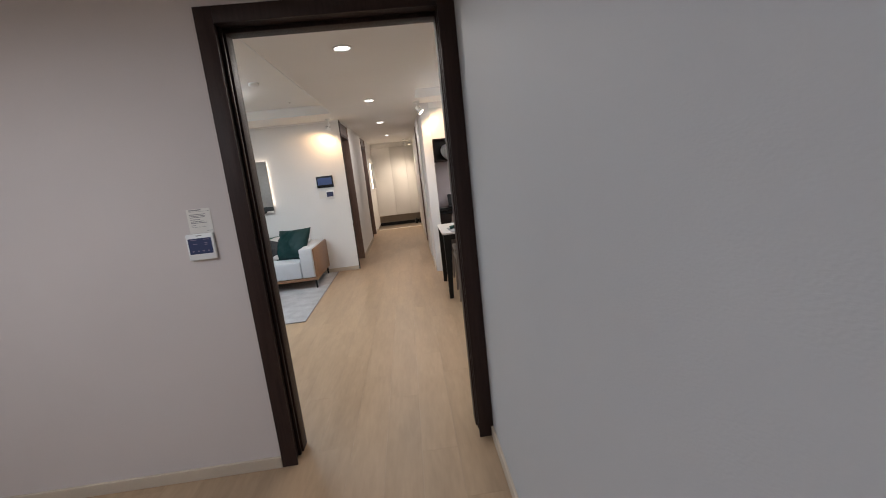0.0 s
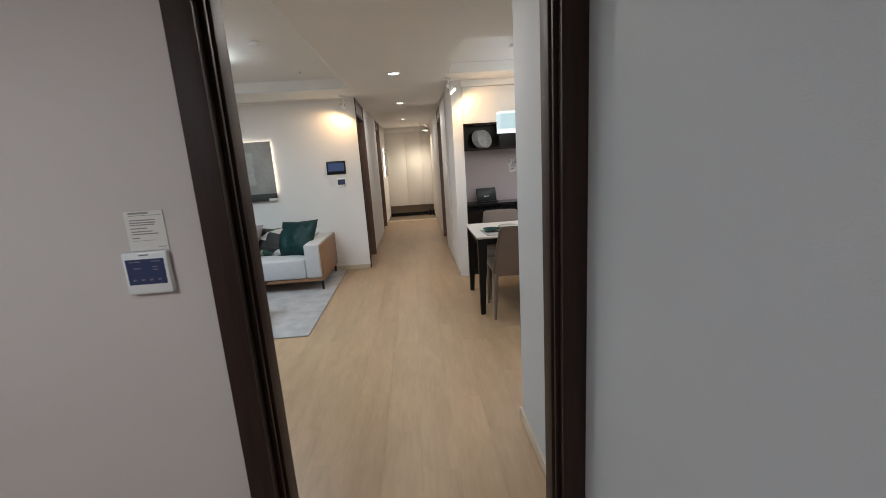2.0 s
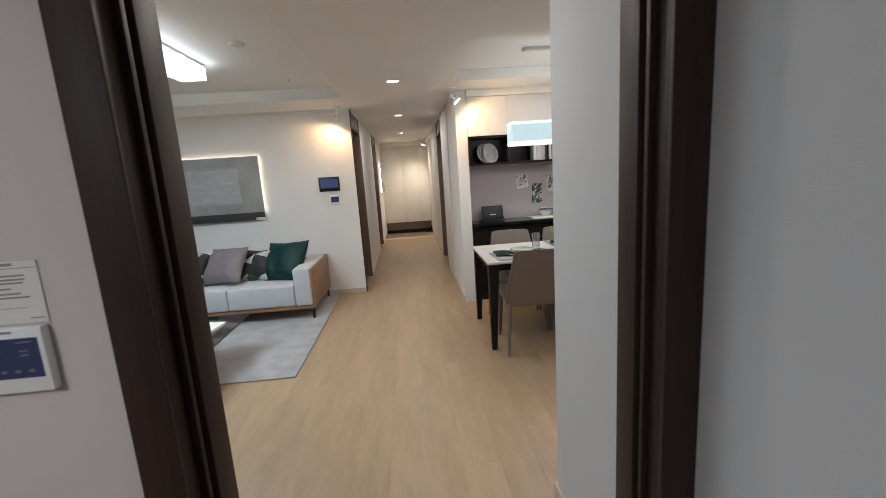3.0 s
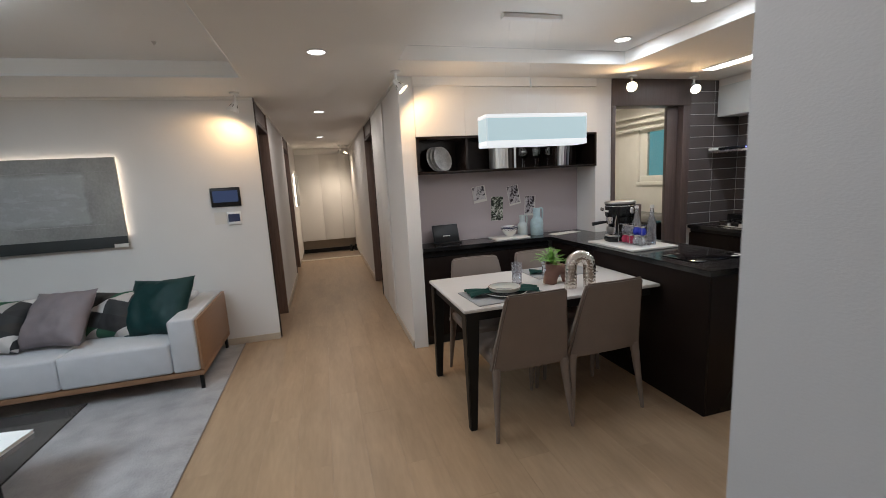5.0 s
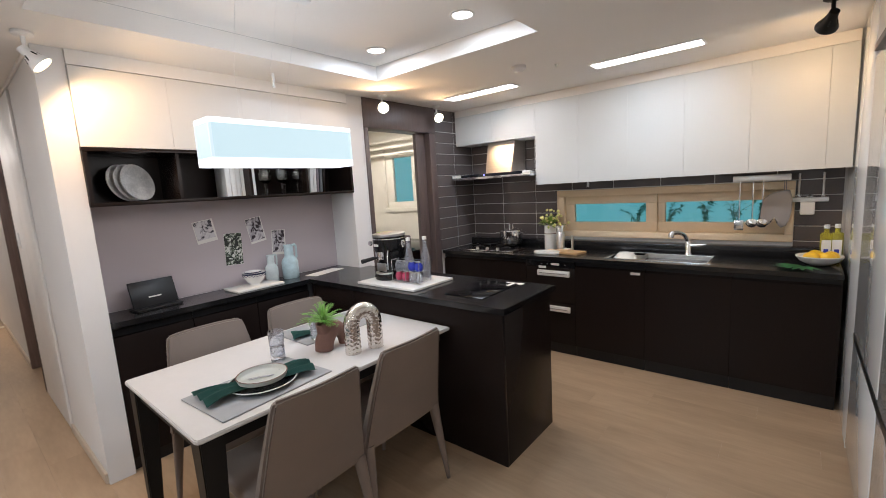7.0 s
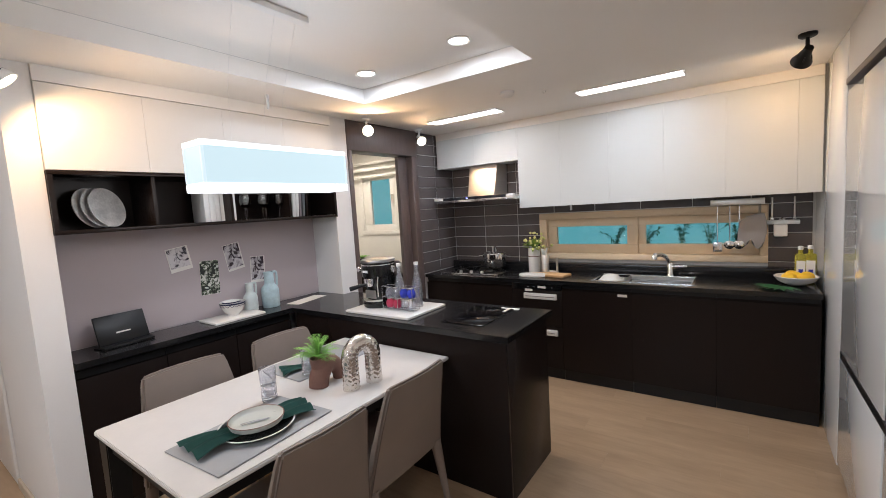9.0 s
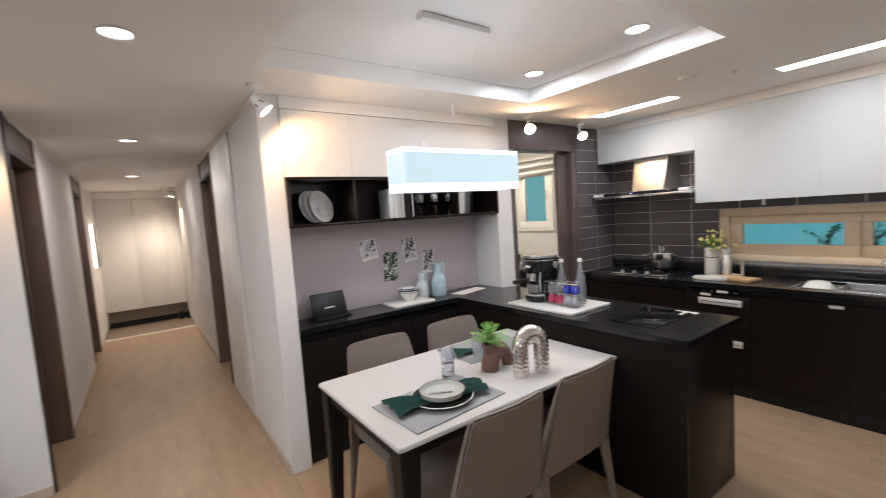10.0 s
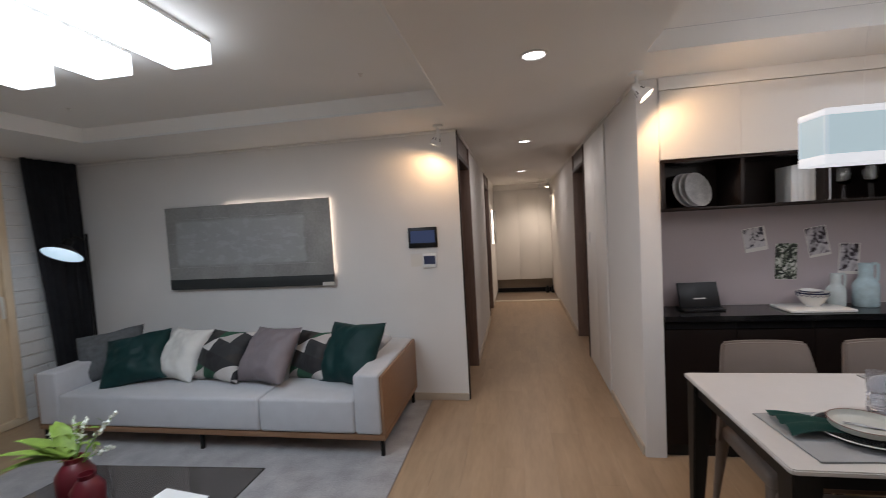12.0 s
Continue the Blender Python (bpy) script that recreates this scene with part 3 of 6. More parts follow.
t = lit_panel("wall_art", "wide grey concrete-look art panel with warm backlight", pose(-3.37, YS, 1.045), 1.652, 0.772, 0.04,
              [(1.628, -0.03, 0.10, 1.640, -0.006, 0.77), (0.60, -0.03, 0.744, 1.628, -0.006, 0.760)])
for z, a, b in ((0.205, 0.01, 1.50), (0.43, 0.01, 1.42), (0.655, 0.20, 1.60)):
    part("seam", boxes((a, -0.0492, z, b, -0.0484, z + 0.004)), M_ARTPALE, t, "faint pale horizontal seam")
part("band", boxes((0.0, -0.052, 0.0, 1.652, -0.0485, 0.095), bevel=0.001), M_ARTDARK, t, "charcoal band along the bottom")
part("tag", boxes((1.545, -0.056, 0.0, 1.655, -0.0525, 0.03)), M_PAPER, t, "small white caption tag")
lit_panel("wall_art", "narrow backlit panel on the corridor wall", pose(XL, 11.10, 1.10, 0, 0, 90), 0.88, 0.65, 0.04,
          [(0.008, -0.03, 0.0, 0.02, -0.006, 0.65), (0.02, -0.03, 0.626, 0.86, -0.006, 0.64)])


# wall panels and notices
def wall_panel(name, x, y, z, w, h, label, screen, case):
    t = thing(name, x, y, z, label, "control panel")
    part("case", boxes((0, -0.02, 0, w, -0.001, h), bevel=0.005), case, t)
    part("screen", boxes((w * 0.08, -0.0215, h * 0.24, w * 0.92, -0.0195, h * 0.84)), screen, t, "glowing blue display")
    return t


t = wall_panel("intercom", -1.03, YS, 1.335, 0.252, 0.175, "black video intercom screen on the wall", M_DIMSCR, M_BLACKP)
t = wall_panel("thermostat", -0.912, YS, 1.165, 0.118, 0.118, "white thermostat with a blue display", M_BLUESCR, M_WHITEP)
t = thing("notice", -1.022, YS, 1.175, "small white paper notice on the wall", "notice")
part("sheet", boxes((0, -0.003, 0, 0.1, -0.001, 0.112)), M_PAPER, t)
t = wall_panel("thermostat", -0.705, 1.776, 1.134, 0.124, 0.122, "white wall thermostat with a blue display", M_BLUESCR, M_WHITEP)
for i in range(4):
    part("icon", boxes((0.022 + i * 0.023, -0.0222, 0.040, 0.031 + i * 0.023, -0.0216, 0.045)), M_TAUPE, t)
for dx, dz, w in ((0.02, 0.094, 0.03), (0.08, 0.094, 0.025), (0.03, 0.075, 0.02), (0.082, 0.078, 0.014), (0.082, 0.070, 0.014)):
    part("icon", boxes((dx, -0.0222, dz, dx + w, -0.0216, dz + 0.003)), M_TAUPE, t)
part("mark", boxes((0.05, -0.0212, 0.112, 0.075, -0.0202, 0.116)), M_INK, t)
t = thing("notice", -0.684, 1.776, 1.258, "printed white paper notice above the thermostat", "notice")
part("sheet", boxes((0, -0.003, 0, 0.106, -0.001, 0.112)), M_PAPER, t)
for z, w, h in ((0.104, 0.055, 0.005), (0.099, 0.09, 0.0012), (0.085, 0.07, 0.003), (0.078, 0.07, 0.003), (0.072, 0.066, 0.003), (0.062, 0.045, 0.003),
                (0.053, 0.058, 0.003), (0.046, 0.072, 0.003), (0.035, 0.02, 0.003), (0.028, 0.064, 0.001), (0.008, 0.022, 0.002)):
    x0 = 0.012 if z > 0.01 else 0.078
    part("printed_line", boxes((x0, -0.0037, z, x0 + w, -0.0031, z + h)), M_INK, t)


# ---- lights that the place has ----
def downlight(x, y, z, watts, color, label="round recessed ceiling downlight, lit"):
    t = thing("downlight", x, y, z, label, "ceiling light", "downlights")
    part("ring", lathe([(0.052, -0.001), (0.066, -0.001), (0.068, -0.005), (0.058, -0.008), (0.052, -0.004), (0.052, -0.001)], 28), M_WHITEP, t)
    part("diffuser", lathe([(0.0, -0.003), (0.051, -0.003), (0.051, -0.001), (0, -0.001)], 28), G_WHITE, t)
    lamp("AREA", x, y, z - 0.009, watts, color, 0.1)


for y in (2.88, 5.03, 7.27, 9.83):
    downlight(0.008, y, H, P_DOWN, NEUTRAL)
downlight(2.177, 4.90, 2.412, P_COFFER, COOL)
downlight(2.145, 4.186, 2.412, P_COFFER, COOL)


def ceiling_boxes():
    for x in (-1.545, -1.965, -2.412):
        t = thing("ceiling_lamp", x, 4.05, 2.425, "long white box ceiling lamp, brightly lit", "ceiling light", "ceiling box lamps")
        part("side", boxes((-0.10, -0.62, -0.02, 0.10, 0.62, -0.001), bevel=0.003), M_WHITEP, t)
        part("diffuser", boxes((-0.10, -0.62, -0.118, 0.10, 0.62, -0.02), bevel=0.006), G_COOL, t)
        lamp("AREA", x, 4.05, 2.302, P_LIVING, (0.72, 0.885, 1.0), 0.19, 1.22)


ceiling_boxes()
for y0 in (3.27, 4.59):
    t = thing("strip_light", 3.375, y0, H, "long recessed strip light in the kitchen ceiling, lit", "ceiling light", "kitchen strip lights")
    part("trim", boxes((-0.075, -0.01, -0.006, 0.075, 0.69, -0.001), bevel=0.002), M_WHITEP, t)
    part("diffuser", boxes((-0.06, 0.005, -0.009, 0.06, 0.675, -0.006)), G_WHITE, t)
    lamp("AREA", 3.375, y0 + 0.34, H - 0.012, P_STRIP, COOL, 0.11, 0.66)


def pendant():
    t = thing("pendant_lamp", 1.32, 4.675, 1.657, "long white box pendant lamp glowing above the dining table", "pendant lamp")
    w, d, h = 0.355, 0.075, 0.196
    part("core", boxes((-w + 0.004, -d + 0.004, 0.03, w - 0.004, d - 0.004, h - 0.02)), G_PENDC, t, "dimmer bluish middle of the shade")
    part("lower_band", boxes((-w, -d, 0, w, d, 0.036), bevel=0.006), G_PEND, t, "bright lower band of the shade")
    part("upper_band", boxes((-w, -d, h - 0.024, w, d, h), bevel=0.006), G_PEND, t)
    for x in (-w + 0.001, w - 0.013):
        for y in (-d + 0.001, d - 0.013):
            part("corner_post", boxes((x, y, 0.0362, x + 0.012, y + 0.012, h - 0.0242), bevel=0.003), G_PENDE, t)
    part("canopy", boxes((-0.25, -0.15, 0.727, 0.135, -0.10, 0.752), bevel=0.003), M_WHITEP, t, "white ceiling bar")
    for x, y in ((-0.2, -0.125), (-0.02, -0.125), (0.08, -0.125)):
        part("cord", tube([(x, y, 0.73), (x, y, 0.72), (x * 0.9 - 0.02, -0.03, 0.42), (x * 0.8 - 0.03, 0.0, h - 0.002)], 0.0006, 5), M_WHITEP, t, "thin pale cord")
    part("cord_joint", lathe([(0, 0.36), (0.006, 0.36), (0.006, 0.42), (0, 0.42)], 10, at=(-0.02, -0.02, 0.0)), M_WHITEP, t)
    lamp("AREA", 1.32, 4.675, 1.653, P_PENDANT, COOL, 0.68, 0.13)
    lamp("AREA", 1.32, 4.675, 1.857, 1.3, COOL, 0.68, 0.13).matrix_world = pose(1.32, 4.675, 1.857, 180)
    # the long sides of the shade shine too
    for side in (-1, 1):
        lamp("AREA", 1.32, 4.675 + side * 0.079, 1.755, 1.6, NEUTRAL, 0.68, 0.17).matrix_world = pose(1.32, 4.675 + side * 0.079, 1.755, 90 * side)


pendant()


def spotlight(x, y, aim, watts, lit=True, color=WARM, cone=150, label="small white ceiling spotlight with a warm bulb", body=None):
    body = body or M_WHITEP
    t = thing("spotlight", x, y, H, label, "spotlight", "ceiling spotlights")
    part("base", lathe([(0, -0.001), (0.04, -0.001), (0.04, -0.014), (0.03, -0.02), (0, -0.02)], 20), body, t)
    part("arm", tube([(0, 0, -0.02), (0, 0, -0.04), (0, 0, -0.075)], 0.009, 10), body, t)
    d = (Vector(aim) - Vector((x, y, H - 0.085))).normalized()
    m = Matrix.Translation((0, 0, -0.085)) @ d.to_track_quat("Z", "Y").to_matrix().to_4x4()
    head = part("head", turned(lathe([(0, -0.02), (0.02, -0.02), (0.023, 0.015), (0.034, 0.04), (0.048, 0.07), (0.048, 0.076), (0.043, 0.076), (0.03, 0.04), (0, 0.04)], 22), m), body, t)
    part("bulb", turned(lathe([(0, 0.068), (0.04, 0.066), (0.041, 0.06), (0, 0.06)], 22), m), G_WARM if lit else M_BLACKP, t, "warm lit bulb" if lit else "unlit dark reflector")
    for k in range(5):
        a = k * 2 * math.pi / 5
        c, q = math.cos(a), math.sin(a)
        part("fin", turned(tube([(c * 0.026, q * 0.026, 0.018), (c * 0.036, q * 0.036, 0.040)], 0.003, 6), m), M_BLACKP, head)
    if lit:
        e = Vector((x, y, H - 0.085)) + d * 0.085
        lamp("SPOT", e.x, e.y, e.z, watts, color, 0.03, aim=aim, cone=cone)


spotlight(-0.69, 6.25, (-0.77, 6.265, 2.03), P_SPOT * 0.85, cone=160)
spotlight(0.585, 5.47, (0.73, 5.42, 2.06), P_SPOT, cone=160)
spotlight(2.757, 5.50, (1.75, 4.2, 1.55), P_SPOT * 0.85, cone=165)
spotlight(3.48, 5.52, (2.9, 4.5, 1.4), P_SPOT * 0.85, cone=165)
spotlight(3.11, 2.694, (3.895, 2.95, 1.75), P_SPOT * 0.7, label="black ceiling spotlight aimed at the wall cabinets", body=M_BLACKM)
spotlight(0.40, 11.55, (0.1, 11.7, 0.6), 44, color=(1.0, 0.82, 0.62), cone=130)
spotlight(0.54, 11.55, (-0.2, 11.3, 0.0), 44, color=(1.0, 0.82, 0.62), cone=130)
t = thing("room_lamp", -1.3, 0.1, H, "flat white bedroom ceiling lamp, lit", "ceiling light")
part("diffuser", boxes((-0.3, -0.3, -0.07, 0.3, 0.3, -0.001), bevel=0.02), G_WHITE, t)
lamp("AREA", -1.3, 0.1, H - 0.075, P_ROOM, (0.78, 0.87, 1.0), 0.58, 0.58)

for x, y, z in ((-1.01, 4.17, 2.425), (2.93, 4.30, H)):
    t = thing("smoke_detector", x, y, z, "small white round smoke detector on the ceiling", "smoke detector")
    part("body", lathe([(0, -0.001), (0.05, -0.001), (0.05, -0.018), (0.034, -0.032), (0, -0.034)], 24), M_WHITEP, t)
for x, y, z in ((-0.965, 5.30, 2.425), (-2.98, 5.28, 2.425), (3.1, 4.1, H)):
    t = thing("sprinkler", x, y, z, "tiny metal sprinkler head in the ceiling", "sprinkler")
    part("head", lathe([(0, -0.001), (0.016, -0.001), (0.01, -0.008), (0.004, -0.02), (0, -0.02)], 12), M_STEEL, t)
# ---- living room ----
def pillow(name, x, y, z, w, h, mat_, label, tilt=62, turn=0, roll=0, thick=0.10):
    n = 30
    bm = bmesh.new()
    grid = {}
    for side in (1, -1):
        for i in range(n + 1):
            for j in range(n + 1):
                u, v = 2 * i / n - 1, 2 * j / n - 1
                edge = i in (0, n) or j in (0, n)
                if edge and side == -1:
                    grid[side, i, j] = grid[1, i, j]
                    continue
                pinch = 1 - 0.11 * (1 - abs(u * v)) * max(abs(u), abs(v)) ** 2
                f = (max(0, 1 - abs(u) ** 2.6) * max(0, 1 - abs(v) ** 2.6)) ** 0.55
                wob = noise.noise(Vector((u * 1.8 + x * 7, v * 1.8 + y, side + z))) + 0.35 * noise.noise(Vector((u * 5 + x * 3, v * 4 + y, side)))
                crease = 0.0045 * noise.noise(Vector(((u + v) * 6 + x, (u - v) * 1.6 + y, side + 2))) * max(abs(u), abs(v))
                grid[side, i, j] = bm.verts.new((u * w / 2 * pinch, v * h / 2 * pinch, side * thick * f * (1 + 0.16 * wob) + (0.012 * wob + crease if not edge else 0)))
        for i in range(n):
            for j in range(n):
                q = [grid[side, i, j], grid[side, i + 1, j], grid[side, i + 1, j + 1], grid[side, i, j + 1]]
                bm.faces.new(q if side == 1 else q[::-1])
    ob = part(name, bm, mat_, at=pose(x, y - 0.04, z - 0.022, tilt - 3, 0, turn) @ pose(0, 0, 0, 0, 0, roll), angle=80)
    return tagged(ob, label, "cushion", "sofa cushions")


def sofa():
    x0, x1, y0, y1 = -3.79, -1.02, 5.47, 6.40
    t = thing("sofa", x0, y0, 0, "pale grey fabric sofa with tan wooden sides and thin black legs", "sofa")
    w, d = x1 - x0, y1 - y0
    part("base_frame", boxes((0.0, 0.01, 0.125, w, d, 0.165), bevel=0.006), M_SOFAW, t, "tan wooden base rail")
    for a, b in ((0, 0.022), (w - 0.022, w)):
        part("side_panel", boxes((a, 0.012, 0.166, b, d, 0.555), bevel=0.005), M_SOFAW, t, "tan wooden side panel")
    for a, b in ((0.023, 0.20), (w - 0.20, w - 0.023)):
        part("armrest", boxes((a, 0, 0.167, b, d - 0.01, 0.568), bevel=0.018, seg=3), M_SOFA, t)
    part("back", boxes((0.202, d - 0.22, 0.167, w - 0.202, d - 0.005, 0.60), bevel=0.03, seg=3), M_SOFA, t)
    mid = -1.92 - x0 + 0.0
    for a, b in ((0.203, mid - 0.002), (mid + 0.002, w - 0.203)):
        part("seat_cushion", boxes((a, 0.0, 0.168, b, d - 0.222, 0.40), bevel=0.022, seg=3), M_SOFA, t)
    for x in (0.03, w / 2, w - 0.03):
        for y in (0.04, d - 0.05):
            part("leg", boxes((x - 0.012, y - 0.012, 0.012, x + 0.012, y + 0.012, 0.125), bevel=0.002), M_BLACKM, t)


sofa()
pillow("cushion", -3.57, 5.95, 0.60, 0.50, 0.44, M_GREYC, "grey marl cushion leaning on the sofa arm", 58, 28, 8)
pillow("cushion", -3.20, 5.84, 0.595, 0.50, 0.44, M_GREEN, "dark green satin cushion leaning over a grey one", 55, 14, 10)
pillow("cushion", -2.84, 5.93, 0.61, 0.42, 0.44, M_WHITEC, "off-white cushion on the sofa", 60, -12, -1)
pillow("cushion", -2.46, 5.92, 0.60, 0.50, 0.42, M_PATCH, "cushion with a black, green and beige geometric print", 58, -15, 1)
pillow("cushion", -2.03, 5.86, 0.625, 0.47, 0.45, M_TAUPE, "mauve taupe satin cushion leaning on a printed one", 56, -18, 3)
pillow("cushion", -1.71, 5.99, 0.575, 0.42, 0.40, M_PATCH, "printed cushion half hidden by a green one", 62, -14, 1)
pillow("cushion", -1.39, 5.92, 0.615, 0.52, 0.49, M_GREEN, "dark green satin cushion beside the sofa arm", 60, -20, 3)


def rug():
    bm = bmesh.new()
    x0, x1, y0, y1, n = -3.6, -0.90, 4.11, 6.42, 60
    vs = [[None] * (n + 1) for _ in range(n + 1)]
    for i in range(n + 1):
        for j in range(n + 1):
            x, y = x0 + (x1 - x0) * i / n, y0 + (y1 - y0) * j / n
            z = 0.011 + 0.0022 * noise.noise(Vector((x * 5, y * 5, 0))) - (0.006 if i in (0, n) or j in (0, n) else 0)
            vs[i][j] = bm.verts.new((x + 0.006 * noise.noise(Vector((y * 9, 1, 0))), y + 0.006 * noise.noise(Vector((x * 9, 4, 0))), z))
    for i in range(n):
        for j in range(n):
            bm.faces.new((vs[i][j], vs[i + 1][j], vs[i + 1][j + 1], vs[i][j + 1]))
    ext = bmesh.ops.extrude_face_region(bm, geom=bm.faces[:])
    for v in ext["geom"]:
        if isinstance(v, bmesh.types.BMVert):
            v.co.z = 0.0015
    rug_body = tagged(part("rug", bm, M_RUG), "pale grey short-pile rug under the sofa and coffee table", "rug")
    # dark tube stands in for the shadow line along two rug edges
    part("binding", tube([(x0, y0, 0.006), (x1, y0, 0.006), (x1, y1, 0.006)], 0.0055, 6), M_MITT, rug_body, "dark grey line for the shade along the rug's edge")


rug()


def coffee_table():
    t = thing("coffee_table", -2.0, 4.28, 0.012, "low coffee table with a smoked glass top and black base", "coffee table")
    part("glass_top", slab([(-0.60, -0.72), (0.535, -0.72), (0.59, -0.22), (0.585, 0.49), (-0.42, 0.44)], 0.328, 0.338, 0.003), M_SMOKED, t, "smoked glass top")
    for x, y in ((0.30, 0.16), (-0.30, 0.10), (0.28, -0.50), (-0.32, -0.50)):
        part("leg", boxes((x - 0.02, y - 0.04, 0.0, x + 0.02, y + 0.04, 0.327), bevel=0.004), M_BLACKM, t)
    part("lower_shelf", boxes((-0.28, -0.53, 0.012, 0.278, 0.19, 0.03), bevel=0.004), M_BLACKM, t)


coffee_table()
t = thing("book", -1.66, 4.42, 0.351, "white book lying on the glass coffee table", "book", rz=-8)
part("cover", boxes((-0.125, -0.105, 0, 0.125, 0.105, 0.003)), M_WHITEP, t)
part("pages", boxes((-0.123, -0.103, 0.0035, 0.121, 0.103, 0.015)), M_PAPER, t)
part("cover", boxes((-0.125, -0.105, 0.0155, 0.125, 0.105, 0.019)), M_WHITEP, t)
part("cover_picture", boxes((-0.05, -0.04, 0.0192, 0.04, 0.03, 0.0198)), M_GREYV, t, "small faded cover picture")


def red_vase(x, y, s, label):
    t = thing("vase", x, y, 0.351, label, "vase", "red vases")
    part("body", lathe([(0, 0), (0.068 * s, 0), (0.078 * s, 0.02 * s), (0.08 * s, 0.125 * s), (0.054 * s, 0.165 * s), (0.04 * s, 0.18 * s), (0.042 * s, 0.205 * s), (0.036 * s, 0.205 * s), (0.034 * s, 0.17 * s), (0, 0.12 * s)], 20), M_RED, t)
    return t


red_vase(-2.03, 4.40, 0.80, "squat deep red vase in front of a flower vase")
FV = red_vase(-2.18, 4.47, 0.95, "deep red vase with white flowers and leaves")


def leaf(bm, p, d, length, width, droop=0.3):
    """A pointed leaf from p along d, bent down towards its tip."""
    d = Vector(d).normalized()
    s = d.cross(Vector((0, 0, 1)))
    s = s.normalized() if s.length > 0.05 else Vector((1, 0, 0))
    p = Vector(p)
    rows = []
    for k in range(5):
        f = k / 4
        c = p + d * length * f + Vector((0, 0, -droop * length * f * f))
        w = width * math.sin(math.pi * (0.12 + 0.88 * f)) * 0.5 if k < 4 else 0.0
        rows.append([bm.verts.new(c - s * w + Vector((0, 0, 0.15 * w))), bm.verts.new(c + Vector((0, 0, -0.1 * w))), bm.verts.new(c + s * w + Vector((0, 0, 0.15 * w)))] if k < 4 else [bm.verts.new(c)])
    for a, b in zip(rows, rows[1:]):
        if len(b) == 3:
            bm.faces.new((a[0], a[1], b[1], b[0])), bm.faces.new((a[1], a[2], b[2], b[1]))
        else:
            bm.faces.new((a[0], a[1], b[0])), bm.faces.new((a[1], a[2], b[0]))


def bouquet(parent, z, rnd, leaves, sprays):
    stems, green, petals = bmesh.new(), bmesh.new(), bmesh.new()
    for a, tilt, ln, wd in leaves:
        d = Vector((math.cos(a) * math.cos(tilt), math.sin(a) * math.cos(tilt), math.sin(tilt)))
        leaf(green, Vector((0, 0, z)) + d * 0.02, d, ln, wd)
    for a, tilt, ln in sprays:
        d = Vector((math.cos(a) * math.cos(tilt), math.sin(a) * math.cos(tilt), math.sin(tilt)))
        p0 = Vector((0, 0, z - 0.05))
        pts = [p0 + d * ln * f + Vector((0, 0, -0.06 * f * f)) for f in (0, 0.3, 0.6, 0.85, 1.0)]
        tube(pts, [0.003, 0.0026, 0.002, 0.0016, 0.001], 6, stems)
        for k in range(26):
            f = 0.5 + 0.5 * k / 25
            c = p0 + d * ln * f + Vector((0, 0, -0.06 * f * f)) + Vector([rnd.uniform(-1, 1) for _ in range(3)]) * 0.022 * (1.25 - f)
            m = Matrix.Translation(c) @ Euler([rnd.uniform(0, 3) for _ in range(3)]).to_matrix().to_4x4() @ Matrix.Diagonal((1, 0.7, 0.45, 1))
            bmesh.ops.create_icosphere(petals, subdivisions=1, radius=rnd.uniform(0.008, 0.012), matrix=m)
        for k in range(7):
            f = 0.2 + 0.08 * k
            leaf(green, p0 + d * ln * f, (rnd.uniform(-1, 1), rnd.uniform(-1, 1), 0.5), 0.05, 0.02)
    part("stems", stems, M_LEAF, parent)
    part("leaves", green, M_LEAF2, parent, "bright yellow-green leaves")
    if sprays:
        fl = part("flowers", petals, M_PETAL, parent, "small white blossoms")
        fl["kind"] = "stuff"
    else:
        petals.free()


R = random.Random(5)
bouquet(FV, 0.185, R, [(math.pi + R.uniform(-0.7, 0.7), R.uniform(0.1, 0.8), R.uniform(0.2, 0.34), R.uniform(0.05, 0.075)) for _ in range(16)],
        [(2.4, 0.95, 0.30), (2.9, 0.8, 0.28), (2.0, 1.1, 0.28), (0.35, 1.0, 0.36), (0.2, 0.7, 0.24), (3.4, 0.9, 0.22)])


def drape(name, x, ya, yb, z0, z1, folds, depth, mat_, label, group="", taper=0.0):
    bm = bmesh.new()
    n, rows = folds * 8, 10
    vs = []
    for r in range(rows + 1):
        z, row = z0 + (z1 - z0) * r / rows, []
        for i in range(n + 1):
            a = i / 8 * 2 * math.pi
            row.append(bm.verts.new((x + depth * math.sin(a + 0.35 * math.sin(r * 0.5 + i * 0.21)) * (0.75 + 0.25 * math.cos(i * 0.37)), ya + taper * (1 - r / rows) + (yb - ya - taper * (1 - r / rows)) * i / n, z)))
        vs.append(row)
    for a, b in zip(vs, vs[1:]):
        for i in range(n):
            bm.faces.new((a[i], a[i + 1], b[i + 1], b[i]))
    bmesh.ops.solidify(bm, geom=bm.faces[:], thickness=0.003)
    return tagged(part(name, bm, mat_, angle=70), label, "curtain", group)


drape("curtain", -4.315, 5.93, 6.41, 0.02, H - 0.004, 7, 0.035, M_CURTAIN, "charcoal floor-length curtain gathered in the corner", taper=0.13)


